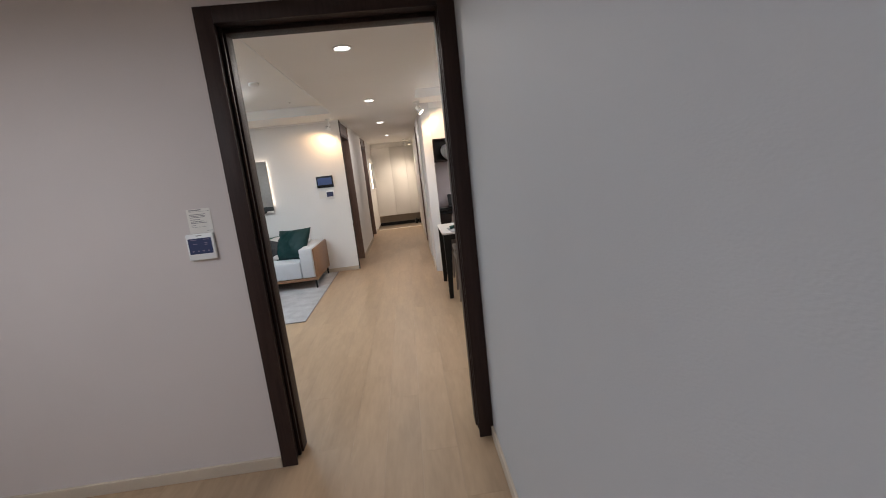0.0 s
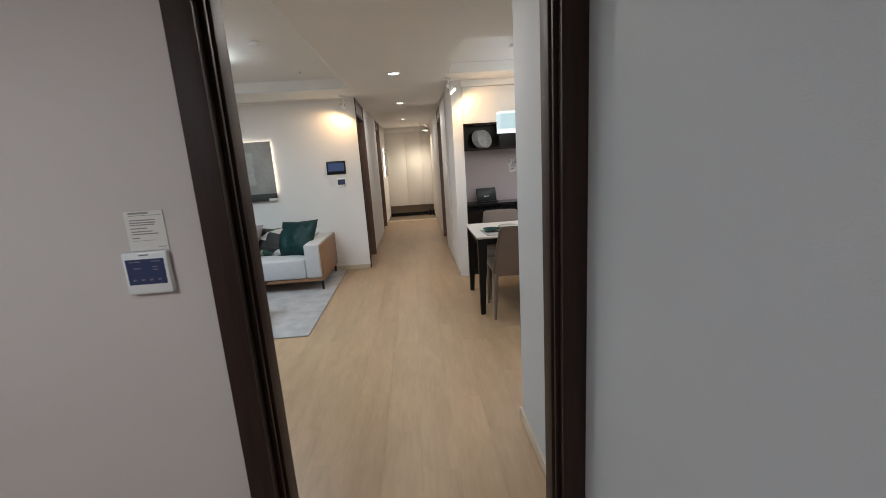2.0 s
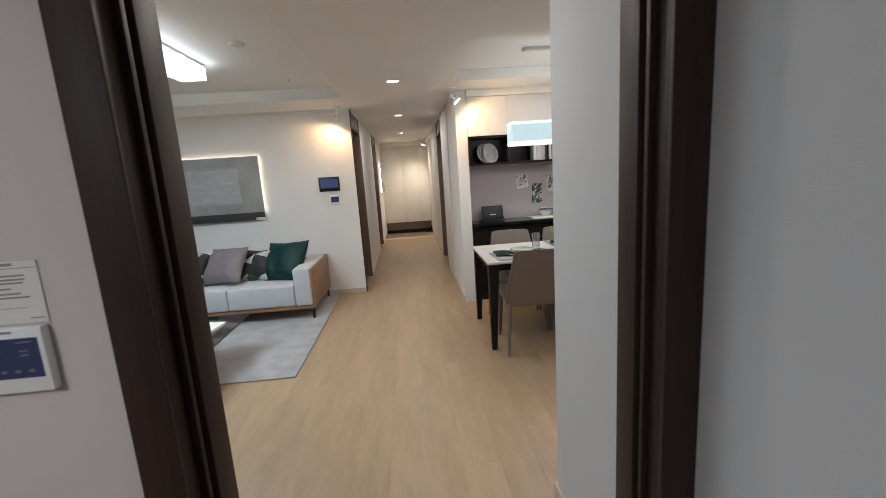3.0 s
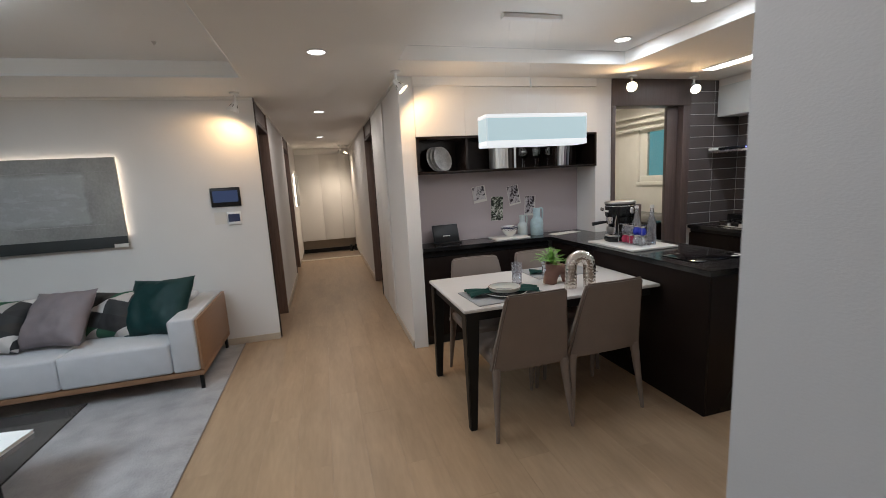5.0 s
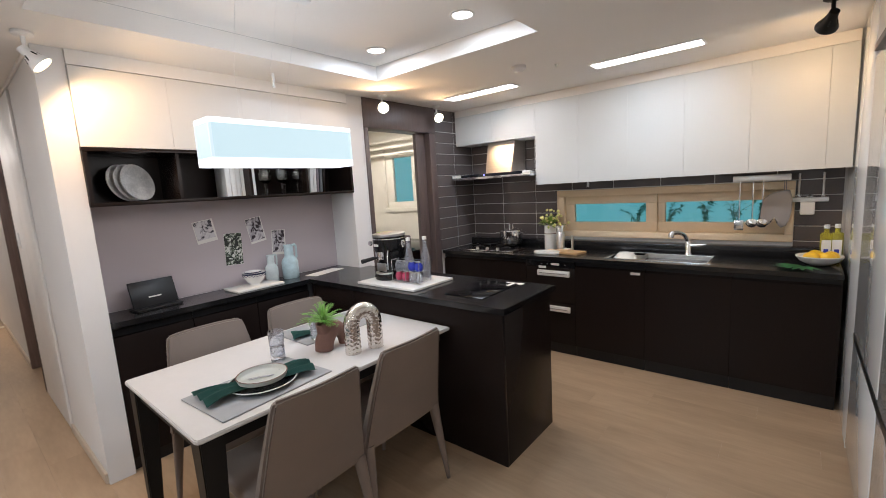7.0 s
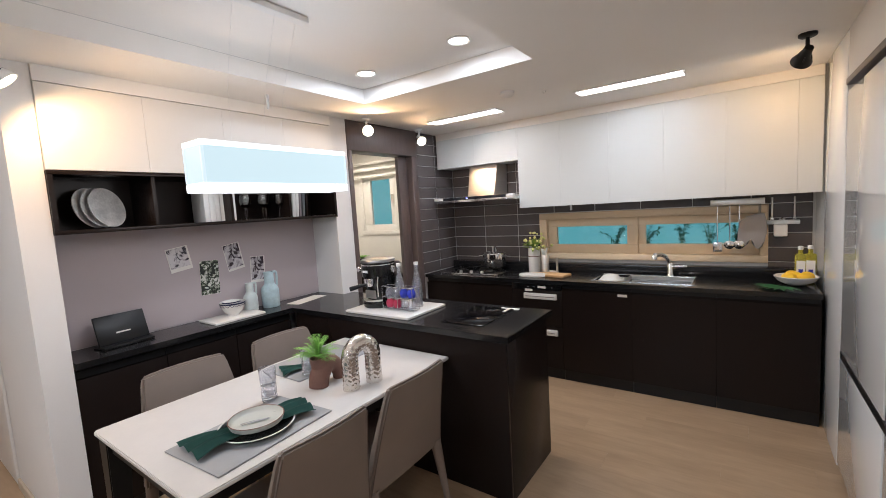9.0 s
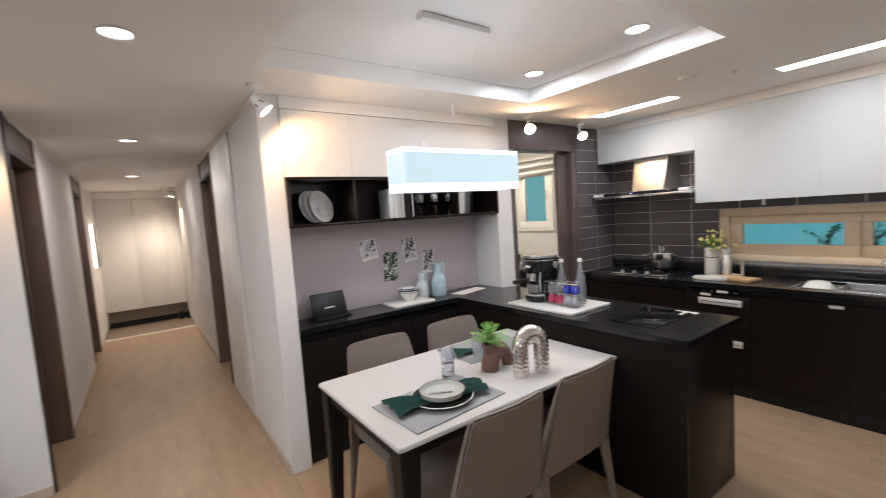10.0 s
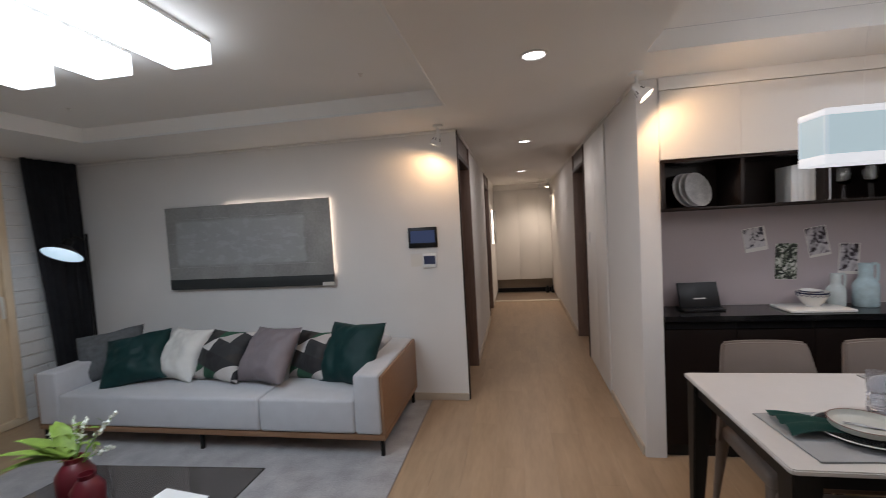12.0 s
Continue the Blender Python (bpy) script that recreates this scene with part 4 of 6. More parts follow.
def balcony_window():
    t = thing("window_1", -4.42, 2.6, 0, "tall cream-framed sliding balcony window", "window")
    t["kind"] = "structure"
    w = 3.23
    part("sill", boxes((-0.2, 0, 0, 0.02, w, 0.06), bevel=0.004), M_CREAM, t)
    part("head", boxes((-0.2, 0, 2.18, 0.02, w, 2.239), bevel=0.004), M_CREAM, t)
    for y in (0.0, w - 0.06):
        part("side_frame", boxes((-0.2, y, 0.06, 0.02, y + 0.06, 2.18), bevel=0.004), M_CREAM, t)
    for k in range(3):
        a, b = 0.06 + k * 1.0366, 0.06 + (k + 1) * 1.0366
        x = -0.06 - 0.05 * (k % 2)
        s = part("sash", boxes((x, a, 0.06, x + 0.045, a + 0.1, 2.18), (x, b - 0.1, 0.06, x + 0.045, b, 2.18), (x, a + 0.1, 0.06, x + 0.045, b - 0.1, 0.38), (x, a + 0.1, 2.08, x + 0.045, b - 0.1, 2.18), bevel=0.003), M_CREAM, t)
        p = part("pane", boxes((x + 0.018, a + 0.1, 0.38, x + 0.026, b - 0.1, 2.08)), M_PANE, s)
        p.visible_shadow = False
    part("handle", tube([(0.0, w - 0.11, 1.12), (0.045, w - 0.11, 1.12), (0.05, w - 0.11, 1.02), (0.05, w - 0.11, 0.94)], 0.013, 10), M_IVORY, t, "ivory window handle")


balcony_window()
tagged(part("backdrop", boxes((-5.6, 1.5, -0.2, -5.58, 6.8, 2.6)), M_OUTSIDE), "dim green distance beyond the balcony window", "backdrop", kind="structure")


def floor_lamp():
    t = thing("floor_lamp", -3.92, 6.10, 0, "black floor lamp with a lit white-lined shade beside the sofa", "floor lamp")
    part("base", lathe([(0, 0), (0.13, 0), (0.13, 0.015), (0.02, 0.025), (0, 0.025)], 24), M_BLACKM, t)
    part("pole", tube([(0, 0, 0.02), (0, 0, 1.62)], 0.011, 10), M_BLACKM, t)
    part("arm", tube([(0, 0, 1.55), (0.0, -0.10, 1.60), (0.0, -0.16, 1.57)], 0.009, 8), M_BLACKM, t)
    m = Matrix.Translation((0, -0.17, 1.54)) @ Vector((0.06, -0.50, -0.85)).to_track_quat("-Z", "Y").to_matrix().to_4x4()
    part("shade", turned(lathe([(0, 0.04), (0.035, 0.03), (0.042, -0.03), (0.07, -0.05), (0.150, -0.105), (0.146, -0.107), (0.066, -0.056), (0.0, -0.03)], 28), m), M_BLACKM, t, "black cone shade")
    part("lining", turned(lathe([(0.144, -0.108), (0.066, -0.059), (0.0, -0.035)], 28), m), G_COOLSIDE, t, "lit white inside of the shade")
    e = m @ Vector((0, 0, -0.14))
    lamp("POINT", e.x - 3.92, e.y + 6.10, e.z, 1.2, COOL, 0.05)


floor_lamp()
# ---- dining niche and island ----
def niche():
    structure("trim_niche_panel", boxes((0.747, 5.931, 0.891, 2.468, 5.944, 1.523)), M_MAUVE, "mauve grey gloss back panel of the niche")
    t = thing("open_shelf", 0.747, 5.61, 1.522, "black open shelf unit with compartments in the niche", "shelf")
    w, d, h = 1.722, 0.325, 0.308
    part("bottom", boxes((0, 0, 0, w, d, 0.02), bevel=0.002), M_BLACKC, t)
    part("top", boxes((0, 0, h - 0.02, w, d, h), bevel=0.002), M_BLACKC, t)
    part("back", boxes((0.02, d - 0.012, 0.02, w - 0.02, d - 0.001, h - 0.02)), M_BLACKC, t)
    for x in (0, w - 0.02):
        part("side", boxes((x, 0.001, 0.0205, x + 0.02, d, h - 0.0205)), M_BLACKC, t)
    for x in (0.43, 0.86, 1.29):
        part("divider", boxes((x, 0.006, 0.0205, x + 0.018, d - 0.013, h - 0.0205)), M_BLACKC, t)
    for k in range(4):
        t = thing("upper_cabinet", 0.747 + 0.4305 * k, 5.61, 1.832, "white gloss upper cabinet above the open shelf", "cabinet", "niche upper cabinets")
        part("body", boxes((0.002, 0.02, 0.002, 0.428, 0.33, 0.40)), M_WHITEP, t)
        part("door", boxes((0.0003, 0, 0.0, 0.4302, 0.018, 0.40), bevel=0.0006, seg=1), M_GLOSSW, t)
    structure("trim_niche", boxes((0.747, 5.616, 2.238, 2.47, 5.94, H - 0.001)), M_CEIL, "white filler above the niche cabinets")
    for k in range(3):
        a, b = 0.747 + 0.41 * k, 0.747 + 0.41 * (k + 1) - 0.003
        t = thing("base_cabinet", a, 5.64, 0, "black brown base cabinet under the niche worktop", "cabinet", "niche base cabinets")
        part("body", boxes((0.001, 0.02, 0.08, b - a, 0.295, 0.845)), M_BLACKC, t)
        part("door", boxes((0.001, 0.0, 0.085, b - a, 0.018, 0.80), bevel=0.0015), M_BLACKC, t)
        part("grip_rail", boxes((0.001, 0.012, 0.805, b - a, 0.019, 0.845)), M_BLACKP, t)
        part("plinth", boxes((0.001, 0.03, 0.0, b - a, 0.05, 0.08)), M_BLACKP, t)


niche()


def island():
    t = thing("kitchen_island", 1.985, 3.905, 0, "black brown kitchen island beside the dining table", "kitchen island")
    part("left_panel", boxes((0.012, 0.014, 0, 0.03, 1.72, 0.855), bevel=0.002), M_BLACKC, t)
    part("end_panel", boxes((0.0305, 0.014, 0, 0.555, 0.032, 0.855), bevel=0.002), M_BLACKC, t)
    for k in range(3):
        part("door", boxes((0.556, 0.036 + k * 0.56, 0.06, 0.573, 0.592 + k * 0.56, 0.80), bevel=0.002), M_BLACKC, t)
    part("body", boxes((0.031, 0.033, 0.06, 0.555, 1.72, 0.852)), M_BLACKC, t)
    part("plinth", boxes((0.05, 0.05, 0, 0.53, 1.70, 0.06)), M_BLACKP, t)
    bm = slab([(1.978, 3.895), (2.572, 3.895), (2.572, 5.61), (2.465, 5.61), (2.465, 5.93), (0.75, 5.93), (0.75, 5.615), (1.978, 5.615)], 0.856, 0.89, 0.0025)
    tagged(part("worktop", bm, M_TOP), "black polished stone worktop shaped like an L", "worktop")


island()

# things in the niche
M_MARBLE = mat("marbled ceramic", (0.50, 0.50, 0.50), 0.3, vary=0.12, scale=16, color2=(0.74, 0.73, 0.72))
t = thing("plates", 0.99, 5.80, 1.5425, "three white marbled plates standing in the shelf", "plates")
for k in range(3):
    m = Matrix.Translation((-0.030 * k + 0.02, 0.012 * k, 0.108)) @ Euler((radians(76), 0, radians(30))).to_matrix().to_4x4()
    part("plate", turned(lathe([(0, 0), (0.065, 0), (0.11, 0.012), (0.11, 0.016), (0.065, 0.005), (0, 0.005)], 32), m), M_MARBLE, t)
for k, (w, h) in enumerate(((0.03, 0.21), (0.033, 0.215), (0.03, 0.21), (0.033, 0.21), (0.03, 0.205), (0.033, 0.21))):
    t = thing("book", 1.485 + 0.0335 * k, 5.70, 1.5425, "white upright book in the shelf", "book", "white books")
    part("cover", boxes((0, 0, 0, w, 0.16, h), bevel=0.002), M_WHITEP, t)
    part("pages", boxes((0.003, 0.002, h, w - 0.003, 0.155, h + 0.0008)), M_PAPER, t)


def wine_glass(x, y, z, upside=False):
    t = thing("wine_glass", x, y, z, "clear wine glass in the dark shelf", "glass", "wine glasses")
    part("glass", lathe([(0, 0), (0.032, 0), (0.032, 0.002), (0.004, 0.006), (0.004, 0.08), (0.03, 0.10), (0.037, 0.135), (0.031, 0.18), (0.0295, 0.18), (0.0355, 0.135), (0.028, 0.102), (0, 0.085)], 18), M_GLASS, t)


for x, y in ((1.76, 5.72), (1.82, 5.80), (1.88, 5.70), (1.95, 5.78), (2.01, 5.70)):
    wine_glass(x, y, 1.5425)
for k, (w, h, mt) in enumerate(((0.028, 0.20, M_WHITEC), (0.026, 0.2, M_WHITEC), (0.018, 0.19, M_TAUPE), (0.022, 0.19, M_GREYC), (0.018, 0.185, M_BLACKC))):
    t = thing("book", 2.13 + 0.03 * k, 5.72, 1.5425, "slim upright book leaning in the shelf", "book", "slim books", rz=0)
    part("cover", turned(boxes((0, 0, 0, w, 0.14, h), bevel=0.002), Euler((0, radians(4), 0)).to_matrix().to_4x4()), mt, t)
for x, z, w, h, r, image, rim in ((1.40, 1.315, 0.135, 0.155, -9, M_PRINT, 0.012), (1.578, 1.165, 0.125, 0.232, 2, M_PRINT2, 0.001),
                                  (1.757, 1.285, 0.122, 0.19, -10, M_PRINT3, 0.008), (1.93, 1.17, 0.115, 0.195, 3, M_PRINT3, 0.010)):
    t = thing("photo_print", x, 5.93, z, "black and white botanical photo print taped to the mauve panel", "photo", "photo prints")
    m = Euler((0, radians(r), 0)).to_matrix().to_4x4()
    part("sheet", turned(boxes((-w / 2, -0.003, -h / 2, w / 2, -0.001, h / 2)), m), M_PAPER, t)
    part("image", turned(boxes((-w / 2 + rim * 0.4, -0.0042, -h / 2 + rim * 2, w / 2 - rim, -0.0034, h / 2 - rim * 0.4)), m), image, t)


def smart_display():
    t = thing("tablet_stand", 1.02, 5.80, 0.89, "black tilted tablet sign on the worktop", "tablet", rz=6)
    m = Matrix.Translation((0, 0, 0.012)) @ Euler((radians(-18), 0, 0)).to_matrix().to_4x4()
    part("screen", turned(boxes((-0.125, -0.008, 0, 0.125, 0.008, 0.165), bevel=0.005), m), M_BLACKP, t)
    part("writing", turned(boxes((-0.035, -0.0092, 0.055, 0.035, -0.0084, 0.063)), m), M_PAPER, t, "short pale line of lettering")
    part("base", boxes((-0.125, -0.06, 0.001, 0.125, 0.075, 0.014), bevel=0.004), M_BLACKP, t)


smart_display()
t = thing("tray", 1.62, 5.76, 0.89, "thin white marble tray on the worktop", "tray")
part("slab", boxes((-0.17, -0.11, 0.001, 0.17, 0.11, 0.016), bevel=0.003), M_PLATE, t)


def bowl(x, y, z, r, label):
    """A deep bowl with a painted band under its rim and a zigzag line below it."""
    t = thing("bowl", x, y, z, label, "bowl", "striped bowls")
    t.scale = (0.9, 0.9, 1.28)
    part("body", lathe([(0, 0), (r * 0.42, 0), (r * 0.44, r * 0.08), (r * 0.70, r * 0.26), (r * 0.90, r * 0.52), (r, r * 0.80), (r * 0.965, r * 0.80), (r * 0.84, r * 0.5), (0, r * 0.18)], 32), M_PLATE, t)
    part("painted_band", lathe([(r * 0.975, r * 0.69), (r * 1.008, r * 0.775), (r * 1.012, r * 0.78), (r * 0.985, r * 0.69)], 32), M_NAVY, t, "dark blue painted band")
    pts = [((0.93 + 0.045 * (k % 2)) * r * math.cos(k * math.pi / 18), (0.93 + 0.045 * (k % 2)) * r * math.sin(k * math.pi / 18), r * (0.56 + 0.1 * (k % 2))) for k in range(37)]
    part("zigzag", tube(pts, r * 0.016, 5), M_NAVY, t, "dark blue painted zigzag")


bowl(1.63, 5.77, 0.9065, 0.090, "white bowl with a dark blue painted border on a tray")
bowl(1.625, 5.775, 0.9395, 0.064, "small blue-patterned bowl stacked in a larger one")


def jug(x, y, s, mt, label):
    t = thing("vase", x, y, 0.89, label, "vase", "ceramic jugs")
    part("body", lathe([(0, 0.001), (0.054 * s, 0.001), (0.058 * s, 0.008), (0.059 * s, 0.115 * s), (0.054 * s, 0.135 * s), (0.036 * s, 0.158 * s), (0.0315 * s, 0.172 * s), (0.032 * s, 0.235 * s), (0.034 * s, 0.245 * s), (0.029 * s, 0.245 * s), (0.027 * s, 0.18 * s), (0, 0.15 * s)], 28), mt, t)
    part("handle", tube([(0.030 * s, 0, 0.240 * s), (0.052 * s, 0, 0.2405 * s), (0.060 * s, 0, 0.234 * s), (0.0605 * s, 0, 0.19 * s), (0.058 * s, 0, 0.15 * s), (0.050 * s, 0, 0.138 * s)], 0.0065 * s, 8, flat=1.4), mt, t)


jug(1.80, 5.84, 0.82, M_GREYV, "pale grey ceramic jug vase on the worktop")
jug(1.945, 5.82, 1.06, M_BLUEV, "taller pale blue ceramic jug vase on the worktop")
t = thing("leaflet", 2.20, 5.74, 0.8915, "flat white leaflet lying on the worktop", "leaflet", rz=12)
part("sheet", boxes((-0.16, -0.06, 0, 0.16, 0.06, 0.002)), M_PAPER, t)

# island top
t = thing("tray", 2.23, 4.835, 0.89, "white marble serving tray on the island", "tray")
part("slab", boxes((-0.20, -0.265, 0.001, 0.19, 0.275, 0.017), bevel=0.003), M_PLATE, t)


def coffee_machine():
    t = thing("coffee_machine", 2.24, 4.985, 0.9075, "black espresso machine with steel details on a tray", "coffee machine", rz=-92)
    t.scale = (1.03, 0.90, 1.10)
    oval = Matrix.Diagonal((1, 1.22, 1, 1))
    part("base", turned(lathe([(0, 0), (0.104, 0), (0.108, 0.006), (0.108, 0.030), (0.102, 0.038), (0, 0.038)], 36), oval), M_BLACKG, t)
    part("column", turned(lathe([(0, 0.0385), (0.094, 0.0385), (0.096, 0.044), (0.096, 0.1775), (0, 0.1775)], 36), Matrix.Translation((0, 0.024, 0)) @ oval), M_BLACKG, t)
    part("head", turned(lathe([(0, 0.178), (0.094, 0.178), (0.103, 0.186), (0.105, 0.20), (0.105, 0.272), (0, 0.272)], 36), oval), M_BLACKG, t)
    part("lid", turned(lathe([(0, 0.280), (0.085, 0.280), (0.098, 0.288), (0.106, 0.288), (0.109, 0.282), (0.108, 0.2725), (0, 0.2725)], 36), oval), M_CUTLERY, t, "steel cup-warming lid")
    part("rim_ring", turned(lathe([(0.1052, 0.255), (0.1068, 0.256), (0.1068, 0.261), (0.1052, 0.262)], 36), oval), M_CHROME, t, "chrome ring round the head")
    part("water_tank", boxes((-0.07, 0.123, 0.05, 0.07, 0.165, 0.262), bevel=0.012, seg=3), M_BROWNF, t, "dark translucent water tank")
    part("steam_dial", turned(lathe([(0, 0), (0.024, 0), (0.022, 0.018), (0, 0.02)], 20), Matrix.Translation((0.104, 0.02, 0.225)) @ Euler((0, radians(90), 0)).to_matrix().to_4x4()), M_CHROME, t)
    # steel patch put on the black body in place of a silver reflection
    part("front_plate", boxes((-0.045, -0.1, 0.055, 0.045, -0.088, 0.105), bevel=0.003), M_STEEL, t, "silver patch for the reflection low on the body")
    for x in (-0.055,):
        part("knob", turned(lathe([(0, 0), (0.016, 0), (0.014, 0.014), (0, 0.014)], 16), Matrix.Translation((x, -0.131, 0.235)) @ Euler((radians(90), 0, 0)).to_matrix().to_4x4()), M_CHROME, t)
    part("badge", boxes((-0.024, -0.1345, 0.215, 0.016, -0.1275, 0.229)), M_WHITEP, t)
    part("group_head", lathe([(0, 0.15), (0.034, 0.15), (0.034, 0.18), (0, 0.18)], 20, at=(0, -0.10, 0)), M_CHROME, t)
    pf = part("portafilter", lathe([(0, 0.128), (0.031, 0.132), (0.033, 0.149), (0, 0.149)], 20, at=(0, -0.10, 0)), M_CHROME, t)
    part("handle", tube([(-0.01, -0.125, 0.143), (-0.02, -0.16, 0.142), (-0.04, -0.245, 0.132)], [0.008, 0.011, 0.014], 10), M_BLACKP, pf)
    part("drip_tray", lathe([(0, 0.0385), (0.07, 0.0385), (0.073, 0.044), (0.070, 0.047), (0, 0.045)], 28, at=(0, -0.058, 0)), M_STEEL, t)
    part("steam_wand", tube([(0.08, -0.10, 0.19), (0.09, -0.12, 0.15), (0.095, -0.125, 0.075)], 0.005, 8), M_CHROME, t)


coffee_machine()


def bottle(x, y, z, label, h=0.3):
    t = thing("bottle", x, y, z, label, "bottle", "water bottles")
    part("glass", lathe([(0, 0), (0.031, 0), (0.033, 0.008), (0.033, h * 0.5), (0.014, h * 0.78), (0.0125, h * 0.93), (0.0105, h * 0.93), (0.012, h * 0.78), (0.0305, h * 0.5), (0.0305, 0.012), (0, 0.01)], 20), M_GLASSW, t)
    part("cap", lathe([(0, h * 0.93), (0.015, h * 0.93), (0.015, h), (0.0, h)], 16), M_WHITEP, t, "white cap")


bottle(2.27, 4.83, 0.9075, "clear glass bottle with a white cap on the tray", 0.285)
bottle(2.295, 4.70, 0.9075, "taller clear glass bottle at the tray's edge", 0.295)


def glass_caddy():
    """Two tiers of four small round jars in a wire rack; two of the upper ones are blue, two of the lower ones pink."""
    t = thing("glass_caddy", 2.175, 4.745, 0.9075, "chrome wire rack of small glass jars, some blue and pink", "glass caddy")
    for z in (0.012, 0.084, 0.152):
        part("wire", tube([(-0.034, -0.125, z), (0.034, -0.125, z), (0.034, 0.125, z), (-0.034, 0.125, z), (-0.034, -0.125, z)], 0.0016, 6), M_CHROME, t)
    for x in (-0.034, 0.034):
        for y in (-0.125, 0.0, 0.125):
            part("post", tube([(x, y, 0.0), (x, y, 0.155)], 0.002, 6), M_CHROME, t)
    for tier, z in enumerate((0.012, 0.084)):
        part("shelf", boxes((-0.032, -0.123, z - 0.0035, 0.032, 0.123, z - 0.0015)), M_GLASSW, t, "clear shelf of the rack")
        for k, y in enumerate((0.092, 0.031, -0.031, -0.092)):
            tint = M_BLUEPLAIN if tier and k > 1 else M_PINK if not tier and k < 2 else M_GLASSW
            jar = part("jar", lathe([(0, z), (0.018, z), (0.026, z + 0.012), (0.0275, z + 0.026), (0.024, z + 0.042), (0.018, z + 0.050), (0.018, z + 0.056), (0.0155, z + 0.056), (0.0155, z + 0.050), (0.021, z + 0.040), (0.0245, z + 0.026), (0.022, z + 0.012), (0, z + 0.006)], 20, at=(0, y, 0)), tint, t,
                       "" if tint is M_GLASSW else "bright blue jar" if tier else "bright pink jar")
            part("lid", lathe([(0, z + 0.0565), (0.0195, z + 0.0565), (0.0195, z + 0.063), (0, z + 0.064)], 16, at=(0, y, 0)), M_CHROME, jar)


glass_caddy()
t = thing("induction_hob", 2.28, 4.24, 0.89, "black glass induction hob set in the island", "hob")
part("glass", boxes((-0.19, -0.135, 0.0005, 0.21, 0.135, 0.005), bevel=0.002), M_HOB, t)
part("marking", boxes((0.13, -0.115, 0.0062, 0.21, -0.095, 0.0068)), M_PAPER, t)
t = thing("label_card", 2.50, 4.14, 0.8905, "small white label card on the island", "label", rz=5)
part("card", boxes((-0.02, -0.06, 0, 0.02, 0.06, 0.002)), M_PAPER, t)


# ---- dining table and chairs ----
def dining_table():
    x0, x1, y0, y1 = 0.652, 1.972, 4.252, 5.072
    t = thing("dining_table", x0, y0, 0, "dining table with a pale stone top, joined to the island", "dining table")
    w, d = x1 - x0, y1 - y0
    r = 0.018
    out = [(r, 0), (w - 0.002, 0), (w, 0.002), (w, d - 0.002), (w - 0.002, d), (r, d), (0.005, d - 0.005), (0, d - r), (0, r), (0.005, 0.005)]
    part("tabletop", slab(out, 0.724, 0.742, 0.004), M_TABLE, t)
    part("apron", boxes((0.05, 0.05, 0.66, w - 0.03, 0.07, 0.722), (0.05, d - 0.07, 0.66, w - 0.03, d - 0.05, 0.722), (0.03, 0.07, 0.66, 0.05, d - 0.07, 0.722), (w - 0.05, 0.07, 0.66, w - 0.03, d - 0.07, 0.722)), M_BLACKM, t)
    for sx, x in ((1, 0.012),):
        for sy, y in ((1, 0.012), (-1, d - 0.012)):
            bm = bmesh.new()
            lo = [bm.verts.new((x + sx * a, y + sy * b, 0.001)) for a, b in ((0.0, 0.0), (0.042, 0), (0.042, 0.042), (0, 0.042))]
            hi = [bm.verts.new((x + sx * a, y + sy * b, 0.722)) for a, b in ((0.0, 0.0), (0.085, 0), (0.085, 0.085), (0, 0.085))]
            bm.faces.new(lo), bm.faces.new(hi)
            for i in range(4):
                bm.faces.new((lo[i], lo[(i + 1) % 4], hi[(i + 1) % 4], hi[i]))
            bmesh.ops.bevel(bm, geom=bm.edges[:], offset=0.004, segments=2, affect="EDGES")
            part("leg", bm, M_BLACKM, t)


dining_table()


